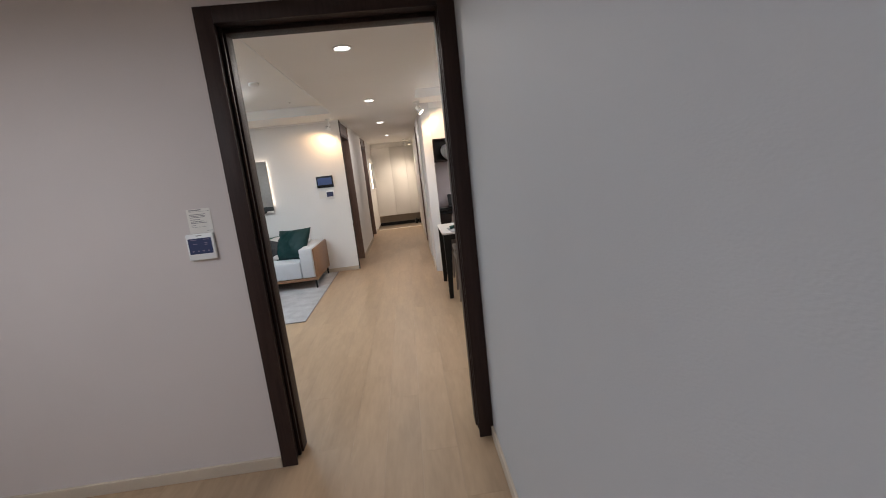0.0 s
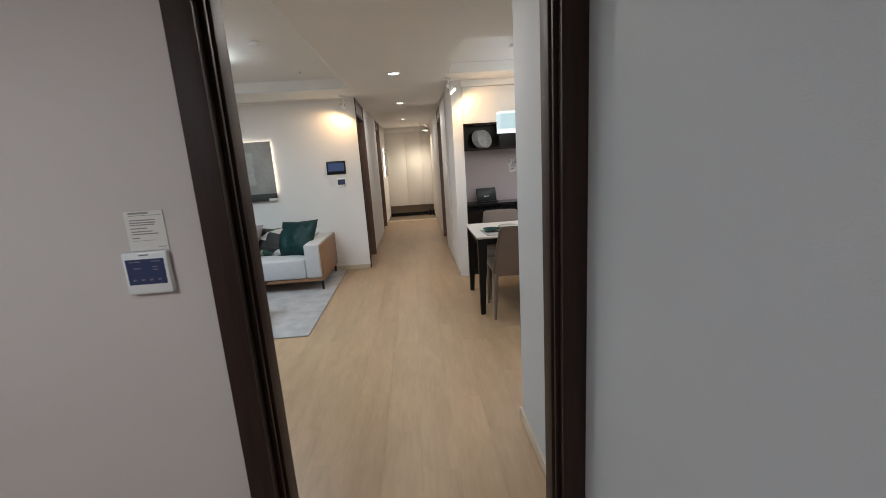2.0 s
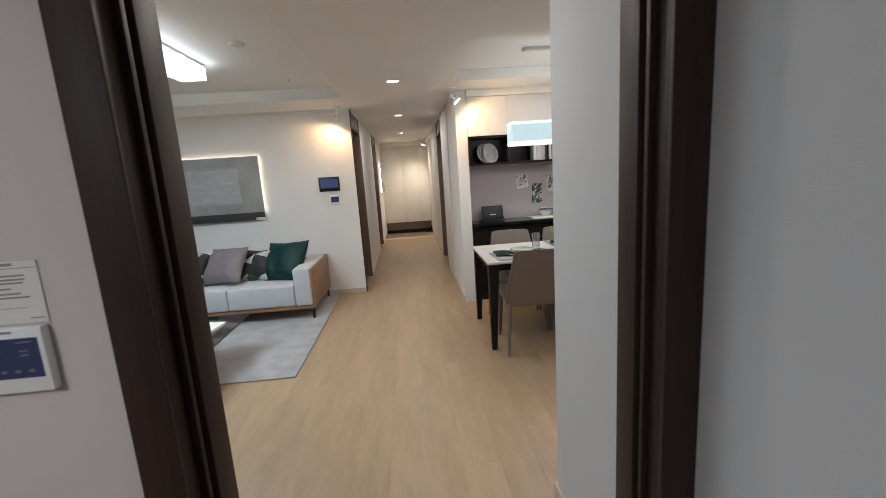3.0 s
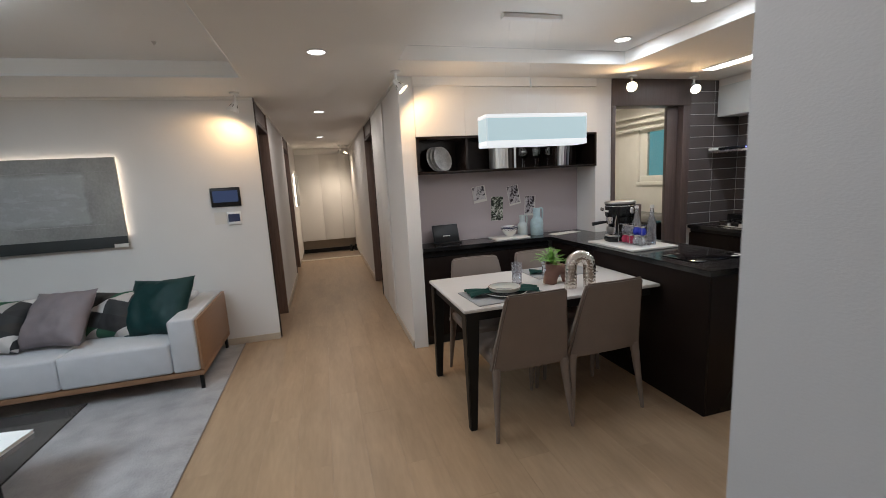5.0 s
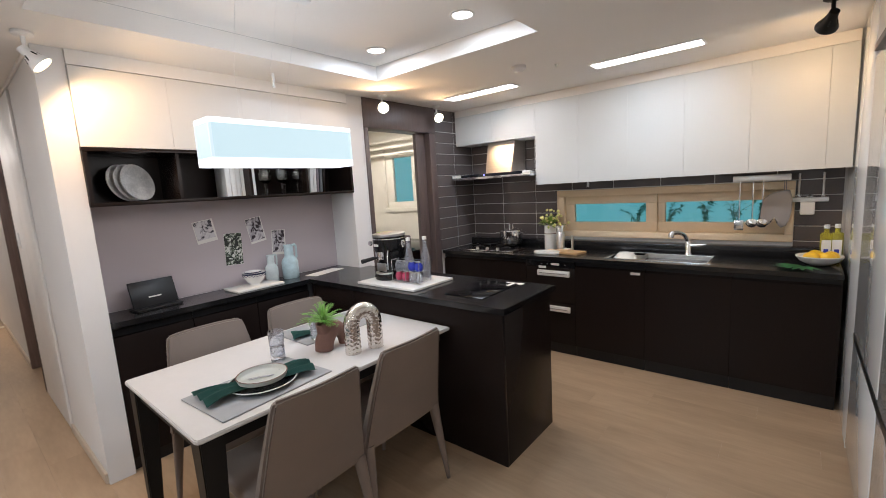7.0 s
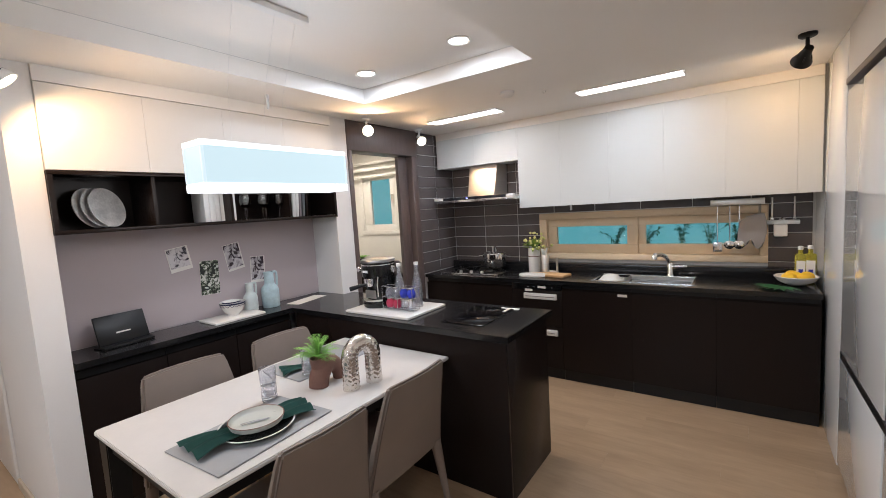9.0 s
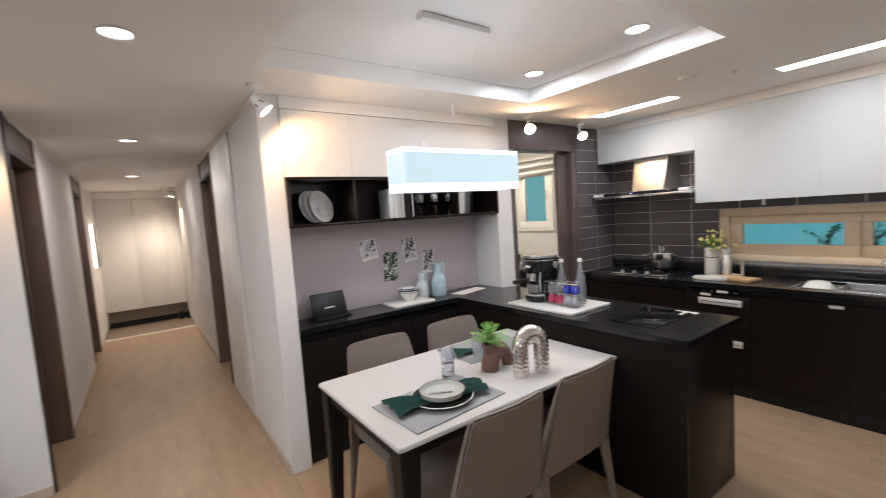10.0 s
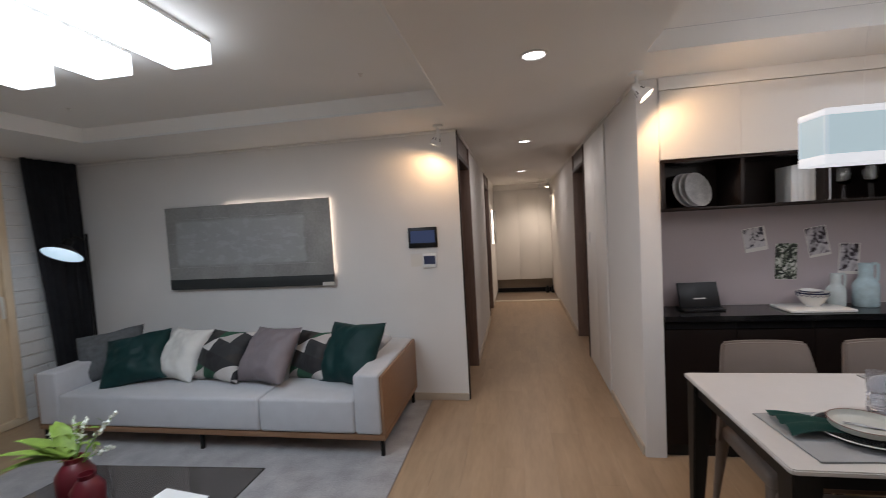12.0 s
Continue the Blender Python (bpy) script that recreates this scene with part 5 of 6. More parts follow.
def chair():
    """An upholstered chair that faces +y, its origin under the seat's middle."""
    t = thing("dining_chair", 0, 0, 0, "taupe leather dining chair with slim covered legs", "chair", "chairs round the table")
    part("seat", turned(boxes((-0.215, -0.20, 0.41, 0.215, 0.23, 0.475), bevel=0.02, seg=3), Matrix.Identity(4)), M_LEATHER, t)
    # the backrest is a slab that narrows and leans back towards its top, a little dished
    bm = bmesh.new()
    nu, nv = 10, 10
    def pt(u, v, side):
        z = 0.395 + 0.465 * v
        half = 0.232 - 0.062 * v - 0.004 * max(0, v - 0.9) * 10 * abs(u) ** 3
        lean = -0.19 - 0.10 * v - 0.02 * v * v
        dish = 0.022 * (u * u) * (0.4 + 0.6 * v)
        th = 0.05 - 0.022 * v
        zz = z - 0.005 * abs(u) ** 4 * (1 if v > 0.95 else 0)
        return (half * u, lean + dish + (th / 2 if side else -th / 2), zz)
    g = {}
    for s in (0, 1):
        for i in range(nu + 1):
            for j in range(nv + 1):
                g[s, i, j] = bm.verts.new(pt(2 * i / nu - 1, j / nv, s))
        for i in range(nu):
            for j in range(nv):
                q = (g[s, i, j], g[s, i + 1, j], g[s, i + 1, j + 1], g[s, i, j + 1])
                bm.faces.new(q if s == 0 else q[::-1])
    rim = [(i, 0) for i in range(nu)] + [(nu, j) for j in range(nv)] + [(i, nv) for i in range(nu, 0, -1)] + [(0, j) for j in range(nv, 0, -1)]
    for a, b in zip(rim, rim[1:] + rim[:1]):
        bm.faces.new((g[0, a[0], a[1]], g[1, a[0], a[1]], g[1, b[0], b[1]], g[0, b[0], b[1]]))
    bmesh.ops.recalc_face_normals(bm, faces=bm.faces)
    es = [e for e in bm.edges if len(e.link_faces) == 2 and e.calc_face_angle(0) > 1.0]
    bmesh.ops.bevel(bm, geom=es, offset=0.009, segments=2, affect="EDGES")
    back = part("backrest", bm, M_LEATHER, t, angle=60)
    part("seam", tube([pt(0.955, v, 0) for v in (0.02, 0.3, 0.6, 0.95)], 0.0022, 6), M_SEAM, back)
    part("seam", tube([pt(-0.955, v, 0) for v in (0.02, 0.3, 0.6, 0.95)], 0.0022, 6), M_SEAM, back)
    for sx in (-1, 1):
        part("leg", tube([(sx * 0.20, -0.195, 0.42), (sx * 0.226, -0.245, 0.002)], [0.026, 0.010], 12), M_LEATHER, t)
        part("leg", tube([(sx * 0.19, 0.20, 0.42), (sx * 0.205, 0.225, 0.002)], [0.024, 0.010], 12), M_LEATHER, t)
    return t


CH = chair()
WIDE = Matrix.Diagonal((1.05, 1, 1, 1))
CH.matrix_basis = pose(1.005, 4.355, 0) @ WIDE
copy_thing(CH, pose(1.498, 4.375, 0, 0, 0, 1) @ WIDE)
copy_thing(CH, pose(1.055, 4.90, 0, 0, 0, 179) @ WIDE)
copy_thing(CH, pose(1.60, 4.91, 0, 0, 0, 181) @ WIDE)

ZT = 0.7425
R = random.Random(11)


def place_setting(x, y, rz, full):
    t = thing("placemat", x, y, ZT, "grey rectangular placemat on the dining table", "placemat", "placemats", rz=rz)
    part("sheet", boxes((-0.24, -0.165, 0, 0.24, 0.165, 0.006), bevel=0.0015), M_MAT, t)
    if full:
        t = thing("plate", x + 0.01, y - 0.006, ZT + 0.0065, "shallow dark plate with a pale rim on a placemat", "plate", "plates on the table")
        part("body", lathe([(0, 0), (0.09, 0), (0.130, 0.010), (0.138, 0.018), (0.135, 0.0185), (0.095, 0.005), (0, 0.005)], 40), M_DARKPL, t)
        part("rim", lathe([(0.1335, 0.0175), (0.1385, 0.0185), (0.1385, 0.0212), (0.1335, 0.0212), (0.1335, 0.0175)], 40), M_PLATE, t, "pale rim of the plate")
    # the napkin is gathered under the small plate and spreads towards both ends
    half, lift = (0.225, 0.014) if full else (0.13, 0.004)
    m = Matrix.Translation((x if full else x - 0.10, y if full else y - 0.03, ZT + 0.007)) @ Matrix.Rotation(radians(rz - 14), 4, "Z")
    bm = bmesh.new()
    n, k = 28, 14
    vs = []
    for i in range(n + 1):
        u = 2 * i / n - 1
        w = (0.050 + 0.040 * abs(u) ** 1.3) * (1 if full else 0.75)
        drop = lift * (1 - max(0, (abs(u) - 0.6) / 0.4) ** 1.3)
        row = []
        for j in range(k + 1):
            v = 2 * j / k - 1
            fold = 0.015 * abs(math.sin(v * 4.2 + 0.5 * math.sin(u * 4))) * min(1, 0.25 + abs(u)) + 0.007 * (1 - v * v)
            row.append(bm.verts.new((u * half + 0.012 * v * u, v * w, drop + 0.002 + fold * (0.7 + 0.5 * abs(u)))))
        vs.append(row)
    for a, b in zip(vs, vs[1:]):
        for j in range(k):
            bm.faces.new((a[j], a[j + 1], b[j + 1], b[j]))
    bmesh.ops.solidify(bm, geom=bm.faces[:], thickness=0.005)
    ob = part("napkin", bm, M_NAPKIN, at=m, angle=80)
    tagged(ob, "dark green cloth napkin folded across a plate" if full else "dark green cloth napkin folded on a placemat", "napkin", "napkins")
    if full:
        t = thing("plate", x + 0.006, y - 0.014, ZT + 0.031, "small white plate on a green napkin", "plate", "plates on the table")
        part("body", lathe([(0, 0), (0.075, 0), (0.094, 0.006), (0.1, 0.024), (0.097, 0.0245), (0.091, 0.010), (0.085, 0.006), (0, 0.005)], 40), M_CELADON, t)
        part("rim", lathe([(0.0965, 0.0242), (0.1004, 0.0242), (0.1004, 0.0252), (0.0965, 0.0252)], 40), M_CLAY, t, "thin brown rim")
        t = thing("cutlery", x + 0.0, y - 0.012, ZT + 0.0355, "small fork and knife crossed on a plate", "cutlery", rz=-35)
        part("fork", tube([(-0.05, 0.0, 0.004), (0.0, 0.005, 0.006), (0.03, 0.005, 0.003), (0.05, 0.005, 0.005)], [0.003, 0.002, 0.006, 0.004], 8, flat=0.4), M_CUTLERY, t)
        part("knife", tube([(-0.045, -0.012, 0.004), (0.0, -0.004, 0.005), (0.04, 0.0, 0.006)], [0.003, 0.003, 0.004], 8, flat=0.4), M_CUTLERY, t)


place_setting(0.985, 4.475, 4, True)
place_setting(1.60, 4.875, 180, False)


def tumbler(x, y, h=0.15):
    t = thing("drinking_glass", x, y, ZT, "clear patterned drinking glass on the table", "glass", "drinking glasses")
    prof = [(0, 0), (0.03, 0), (0.033, 0.006)]
    for k in range(6):
        prof += [(0.034, 0.012 + k * 0.011), (0.031, 0.0175 + k * 0.011)]
    prof += [(0.034, 0.085), (0.036, h), (0.0345, h), (0.0325, 0.085), (0.028, 0.03), (0.0, 0.022)]
    part("glass", lathe(prof, 14), M_GLASSW, t)


tumbler(1.17, 4.66)
tumbler(1.44, 4.74, 0.14)


def clay_pot():
    t = thing("plant_pot", 1.44, 4.585, ZT, "brown clay arch-shaped pot with a feathery green plant", "potted plant", rz=2)
    pts = [(-0.065 * math.cos(a), 0, 0.075 * math.sin(a) * 1.25) for a in [math.pi * k / 10 for k in range(11)]]
    pts = [(pts[0][0], 0, 0.0)] + pts[1:-1] + [(pts[-1][0], 0, 0.0)]
    part("pot", tube(pts, [0.045, 0.046, 0.047, 0.047, 0.045, 0.042, 0.04, 0.037, 0.034, 0.032, 0.031], 18), M_CLAY, t)
    part("neck", turned(lathe([(0.0, 0.0), (0.04, 0), (0.036, 0.07), (0.03, 0.07), (0.03, 0.05), (0, 0.05)], 18), Matrix.Translation((-0.045, 0, 0.075)) @ Euler((0, radians(-14), 0)).to_matrix().to_4x4()), M_CLAY, t)
    bm = bmesh.new()
    for k in range(46):
        a, tl = R.uniform(0, 6.28), R.uniform(0.25, 1.4)
        d = Vector((math.cos(a) * math.cos(tl), math.sin(a) * math.cos(tl), math.sin(tl)))
        ln = R.uniform(0.10, 0.175)
        p = Vector((-0.055, 0, 0.14))
        leaf(bm, p, d, ln, 0.0045, 0.4)
        side = d.cross(Vector((0, 0, 1))).normalized()
        for q in range(16):
            f = 0.22 + 0.048 * q
            w = side if q % 2 else -side
            leaf(bm, p + d * ln * f + Vector((0, 0, -0.4 * ln * f * f)), d * 0.7 + w + Vector([R.uniform(-0.3, 0.3) for _ in range(3)]), 0.030 * (1.15 - 0.7 * f), 0.0042, 0.2)
    part("foliage", bm, M_LEAF, t, "feathery bright green leaves")


clay_pot()


def silver_vase():
    t = thing("arch_vase", 1.49, 4.405, ZT, "hammered silver arch-shaped vase on the table", "vase", rz=-12)
    bm = bmesh.new()
    n, seg = 116, 44
    path = []
    for k in range(n + 1):
        f = k / n
        if f < 0.28:
            path.append((-0.0615, 0.135 * f / 0.28))
        elif f > 0.72:
            path.append((0.0615, 0.135 * (1 - f) / 0.28))
        else:
            a = math.pi * (f - 0.28) / 0.44
            path.append((-0.0615 * math.cos(a), 0.135 + 0.068 * math.sin(a)))
    rings = []
    for k, (x, z) in enumerate(path):
        q, r = path[min(k + 1, n)], path[max(k - 1, 0)]
        dx, dz = q[0] - r[0], q[1] - r[1]
        ln = math.hypot(dx, dz)
        nx, nz = -dz / ln, dx / ln
        ring = []
        for j in range(seg):
            a = 2 * math.pi * j / seg
            rad = 0.038 + 0.0015 * math.sin(math.pi * k / 2.5) * math.cos(2 * math.pi * j * 12 / seg + k // 5 * 1.7) + 0.0007 * math.sin(math.pi * k / 2.5 + 1.3 * math.sin(j * 0.9))
            ring.append(bm.verts.new((x + nx * rad * math.cos(a), rad * 0.95 * math.sin(a), max(0.0, z + nz * rad * math.cos(a)))))
        rings.append(ring)
    for a, b in zip(rings, rings[1:]):
        for j in range(seg):
            bm.faces.new((a[j], a[(j + 1) % seg], b[(j + 1) % seg], b[j]))
    bm.faces.new(rings[0]), bm.faces.new(rings[-1])
    part("body", bm, M_SILVER, t, angle=75)


silver_vase()
# ---- kitchen run ----
ZC = 0.872
for a, b, drawers in ((2.552, 3.10, 0), (3.103, 3.65, 0), (3.653, 4.20, 0), (4.203, 4.66, 2), (4.663, 5.17, 1), (5.173, 5.625, 1)):
    t = thing("base_cabinet", 3.60, a, 0, "black brown kitchen base cabinet", "cabinet", "kitchen base cabinets")
    w = b - a
    part("body", boxes((0.02, 0.001, 0.09, 0.598, w, ZC - 0.034)), M_BLACKC, t)
    if drawers == 2:
        for z0, z1 in ((0.095, 0.46), (0.464, 0.775)):
            d = part("drawer_front", boxes((0, 0.001, z0, 0.018, w, z1), bevel=0.0015), M_BLACKC, t)
            h = part("handle", boxes((-0.024, 0.04, z1 - 0.074, -0.001, 0.34, z1 - 0.024), bevel=0.006), M_SATIN, d, "satin steel bar handle")
            part("groove", boxes((-0.0255, 0.06, z1 - 0.053, -0.0245, 0.32, z1 - 0.047)), M_INK, h)
    else:
        part("door", boxes((0, 0.0002, 0.095, 0.018, w + 0.0026, 0.79), bevel=0.0008, seg=1), M_BLACKC, t)
    if drawers == 2:
        panel = part("control_panel", boxes((0.002, 0.001, 0.779, 0.018, w, ZC - 0.035), bevel=0.001), M_BLACKG, t, "black glass control strip")
        for k in range(5):
            part("key", boxes((0.0008, 0.08 + 0.055 * k, 0.800, 0.0018, 0.092 + 0.055 * k, 0.806)), M_INK, panel)
    else:
        part("grip_rail", boxes((0.012, 0.001, 0.803, 0.019, w, ZC - 0.034)), M_BLACKP, t)
    part("plinth", boxes((0.02, 0.001, 0.0, 0.04, w, 0.09)), M_BLACKP, t)
for y, z in ((4.50, 0.765), (4.38, 0.795), (3.72, 0.765)):
    t = thing("label_card", 3.599, y, z, "small white label on the cabinet front", "label", "cabinet labels")
    part("card", boxes((-0.002, -0.035, 0, -0.0005, 0.035, 0.02)), M_PAPER, t)


def worktop_with_cutout():
    xs, ys_ = (3.575, 3.66, 4.06, XK - 0.001), (2.552, 3.24, 3.98, 5.628)
    bm = bmesh.new()
    vs = [[bm.verts.new((x, y, ZC)) for y in ys_] for x in xs]
    fs = [bm.faces.new((vs[i][j], vs[i + 1][j], vs[i + 1][j + 1], vs[i][j + 1])) for i in range(3) for j in range(3) if (i, j) != (1, 1)]
    for v in bmesh.ops.extrude_face_region(bm, geom=fs)["geom"]:
        if isinstance(v, bmesh.types.BMVert):
            v.co.z = ZC - 0.032
    tagged(part("worktop", bm, M_TOP, smooth=False), "long black polished stone kitchen worktop", "worktop")


worktop_with_cutout()
tagged(part("upstand", boxes((4.085, 2.552, ZC + 0.001, XK - 0.012, 5.615, ZC + 0.075), bevel=0.004), M_TOP), "black stone ledge at the back of the worktop", "upstand")


def kitchen_sink():
    t = thing("sink", 3.66, 3.24, ZC, "stainless steel sink with a drainer set in the worktop", "sink")
    bm = bmesh.new()
    w, d = 0.40, 0.74
    box(bm, 0, 0, -0.002, w, 0.02, 0.004), box(bm, 0, d - 0.02, -0.002, w, d, 0.004)
    box(bm, 0, 0.02, -0.002, 0.02, d - 0.02, 0.004), box(bm, w - 0.05, 0.02, -0.002, w, d - 0.02, 0.004)
    part("rim", bm, M_CHROME, t)
    part("bowl", boxes((0.02, 0.02, -0.18, 0.03, 0.5, -0.002), (w - 0.06, 0.02, -0.18, w - 0.05, 0.5, -0.002), (0.03, 0.02, -0.18, w - 0.06, 0.03, -0.002), (0.03, 0.49, -0.18, w - 0.06, 0.5, -0.002), (0.02, 0.02, -0.19, w - 0.05, 0.5, -0.18)), M_STEEL, t)
    part("drainer", boxes((0.02, 0.5, -0.03, w - 0.05, d - 0.02, -0.02)), M_STEEL, t)
    for k in range(7):
        part("drainer_rib", boxes((0.05, 0.53 + k * 0.026, -0.02, w - 0.08, 0.538 + k * 0.026, -0.013), bevel=0.002), M_STEEL, t)
    part("dish", lathe([(0, 0.034), (0.03, 0.033), (0.06, 0.022), (0.085, -0.006), (0.09, -0.013), (0.086, -0.013), (0.056, 0.018), (0, 0.03)], 28, at=(0.17, 0.62, 0)), M_PLATE, t, "white dish upside down in the drainer")
    f = thing("faucet", 4.03, 3.44, ZC, "chrome kitchen faucet with a pull-out head", "faucet")
    part("base", lathe([(0, 0.001), (0.03, 0.001), (0.028, 0.012), (0.022, 0.02), (0.022, 0.10), (0.018, 0.11), (0, 0.11)], 20), M_CHROME, f)
    part("lever", tube([(0, 0, 0.075), (0.0, -0.05, 0.078), (0.0, -0.12, 0.085)], [0.016, 0.014, 0.011], 10), M_CHROME, f)
    part("spout", tube([(0, 0, 0.10), (-0.01, 0.01, 0.13), (-0.03, 0.03, 0.165), (-0.07, 0.06, 0.185), (-0.11, 0.095, 0.185)], [0.015, 0.015, 0.015, 0.015, 0.017], 12), M_CHROME, f)
    part("spray_head", tube([(-0.105, 0.09, 0.197), (-0.115, 0.1, 0.17), (-0.118, 0.103, 0.15)], [0.014, 0.022, 0.02], 12), M_CHROME, f, "chrome spray head")


kitchen_sink()


def gas_hob():
    t = thing("gas_hob", 3.66, 4.83, ZC, "steel gas hob with black pan supports", "hob")
    part("plate", boxes((0.004, 0.004, 0.0005, 0.416, 0.636, 0.0115), bevel=0.003), M_BLACKG, t, "black glass hob plate")
    part("front_rim", boxes((0, 0, 0.0005, 0.0035, 0.64, 0.013), bevel=0.001), M_CHROME, t)
    for x, y, r in ((0.14, 0.16, 0.05), (0.14, 0.48, 0.06), (0.30, 0.32, 0.045)):
        b = part("burner", lathe([(0, 0.0125), (r, 0.0125), (r, 0.022), (r * 0.6, 0.03), (0, 0.03)], 20, at=(x, y, 0)), M_BLACKM, t)
        for k in range(4):
            a = math.pi / 4 + k * math.pi / 2
            c, s = math.cos(a), math.sin(a)
            part("pan_support", tube([(x + c * 0.11, y + s * 0.11, 0.0125), (x + c * 0.11, y + s * 0.11, 0.042), (x + c * 0.03, y + s * 0.03, 0.044)], 0.005, 6), M_BLACKM, b)
    for k in range(3):
        part("knob", lathe([(0, 0.0125), (0.018, 0.0125), (0.015, 0.034), (0, 0.034)], 16, at=(0.045, 0.2 + 0.12 * k, 0)), M_STEEL, t)


gas_hob()
t = thing("cooking_pot", 3.96, 5.02, ZC + 0.045, "steel cooking pot with a lid on the hob", "pot")
part("pot", lathe([(0, 0), (0.085, 0), (0.09, 0.006), (0.09, 0.105), (0.086, 0.105), (0, 0.10)], 28), M_CHROME, t)
part("lid", lathe([(0.092, 0.106), (0.09, 0.112), (0.05, 0.124), (0, 0.127)], 28), M_CHROME, t)
part("knob", tube([(-0.025, 0, 0.124), (-0.025, 0, 0.158), (0.025, 0, 0.158), (0.025, 0, 0.124)], 0.007, 8), M_CHROME, t)
for s in (-1, 1):
    part("handle", tube([(-0.03, s * 0.088, 0.085), (-0.03, s * 0.12, 0.088), (0.03, s * 0.12, 0.088), (0.03, s * 0.088, 0.085)], 0.006, 8), M_CHROME, t)

t = thing("flower_vase", 3.985, 4.60, ZC, "white stacked ceramic vase with yellow-green buds", "vase")
part("vase", lathe([(0, 0.001), (0.045, 0.001), (0.047, 0.01), (0.047, 0.12), (0.042, 0.125), (0.047, 0.13), (0.046, 0.19), (0.038, 0.19), (0.036, 0.14), (0, 0.13)], 24), M_PLATE, t)
part("groove_ring", lathe([(0.0425, 0.1235), (0.0462, 0.1235), (0.0462, 0.1285), (0.0425, 0.1285), (0.0425, 0.1235)], 24), M_CLAY, t, "brown line between the two parts")
gb, yb = bmesh.new(), bmesh.new()
R = random.Random(3)
for k in range(60):
    a, tl, ln = R.uniform(0, 6.28), R.uniform(0.2, 1.45), R.uniform(0.06, 0.15)
    d = Vector((math.cos(a) * math.cos(tl), math.sin(a) * math.cos(tl), math.sin(tl)))
    leaf(gb, Vector((0, 0, 0.17)) + d * ln * 0.45, d + Vector((0, 0, 0.2)), R.uniform(0.055, 0.095), 0.026, 0.5)
    if k % 2:
        bmesh.ops.create_icosphere(yb, subdivisions=1, radius=R.uniform(0.008, 0.014), matrix=Matrix.Translation(Vector((0, 0, 0.17)) + d * ln))
part("leaves", gb, M_LEAF2, t)
part("buds", yb, M_YBUD, t, "pale yellow buds")["kind"] = "stuff"

t = thing("cutting_board", 3.80, 4.36, ZC, "light wooden cutting board with a handle", "cutting board", rz=80)
part("board", slab([(-0.15, -0.08), (0.12, -0.08), (0.13, -0.03), (0.21, -0.025), (0.21, 0.025), (0.13, 0.03), (0.12, 0.08), (-0.15, 0.08)], 0.001, 0.02, 0.004), M_WOOD, t)
t = thing("trivet", 3.74, 4.52, ZC, "white rounded ceramic board beside the cutting board", "board")
part("plate", slab([(0.10 * math.cos(a) * 0.8, 0.13 * math.sin(a)) for a in [k * math.pi / 8 for k in range(16)]], 0.001, 0.022, 0.006), M_PLATE, t)
t = thing("knife_block", 3.90, 4.46, ZC, "round steel knife holder with knife handles on top", "knife block")
part("block", lathe([(0, 0.012), (0.030, 0.012), (0.032, 0.02), (0.032, 0.150), (0.028, 0.155), (0, 0.152)], 24), M_STEEL, t)
for dx, dy, h in ((-0.012, 0.012, 0.055), (0.010, 0.010, 0.048), (0.0, -0.012, 0.060)):
    part("knife_handle", tube([(dx, dy, 0.150), (dx * 1.2, dy * 1.2, 0.150 + h * 0.6), (dx * 1.5, dy * 1.6, 0.150 + h)], [0.007, 0.008, 0.006], 10, flat=1.5), M_SATIN, t)
part("sharpener", tube([(0.0, -0.035, 0.02), (0.0, -0.10, 0.02), (0.0, -0.10, 0.13)], 0.011, 8), M_STEEL, t)
part("foot", boxes((-0.04, -0.045, 0.001, 0.04, 0.04, 0.0115), bevel=0.003), M_STEEL, t)

t = thing("fruit_bowl", 3.86, 2.66, ZC, "white bowl of yellow lemons on the worktop", "bowl")
part("bowl", lathe([(0, 0.004), (0.05, 0.004), (0.10, 0.03), (0.122, 0.062), (0.119, 0.066), (0.095, 0.036), (0, 0.012)], 30), M_PLATE, t)
for x, y in ((0.0, 0.0), (0.06, 0.02), (-0.05, 0.04), (0.02, -0.06), (-0.04, -0.04)):
    bm = bmesh.new()
    bmesh.ops.create_uvsphere(bm, u_segments=14, v_segments=10, radius=0.036, matrix=Matrix.Translation((x, y, 0.058)) @ Matrix.Rotation(x * 40, 4, "Z") @ Matrix.Diagonal((1.25, 1, 0.95, 1)))
    part("lemon", bm, M_LEMON, t)
t = thing("green_leaves", 3.72, 2.74, ZC, "loose green leaves lying beside the bowl", "leaves")
bm = bmesh.new()
for k in range(9):
    leaf(bm, (0, 0, 0.012), (math.cos(1.2 + k * 0.32), math.sin(1.2 + k * 0.32), 0.05), 0.16, 0.035, 0.04)
part("blades", bm, M_DARKLEAF, t)
for y, h in ((2.625, 0.25), (2.572, 0.255)):
    t = thing("oil_bottle", 4.02, y, ZC, "square bottle of yellow oil with a label", "bottle", "oil bottles")
    part("glass", boxes((-0.032, -0.032, 0.001, 0.032, 0.032, h * 0.78), bevel=0.01, seg=3), M_OIL, t)
    part("label", boxes((-0.0335, -0.024, 0.03, -0.0325, 0.024, h * 0.6)), M_WHITEP, t, "white label with a blue field")
    part("mark", boxes((-0.0345, -0.012, 0.06, -0.0337, 0.012, 0.09)), M_BLUEPLAIN, t)
    part("neck", lathe([(0.014, h * 0.78), (0.013, h * 0.9), (0, h * 0.9)], 14), M_OIL, t)
    part("cap", lathe([(0, h * 0.9), (0.016, h * 0.9), (0.015, h), (0, h)], 14), M_WHITEP, t)

for name, k in (("cooking_pot", 1.25), ("flower_vase", 1.22), ("knife_block", 1.15)):
    bpy.data.objects[name].scale = (k, k, k)

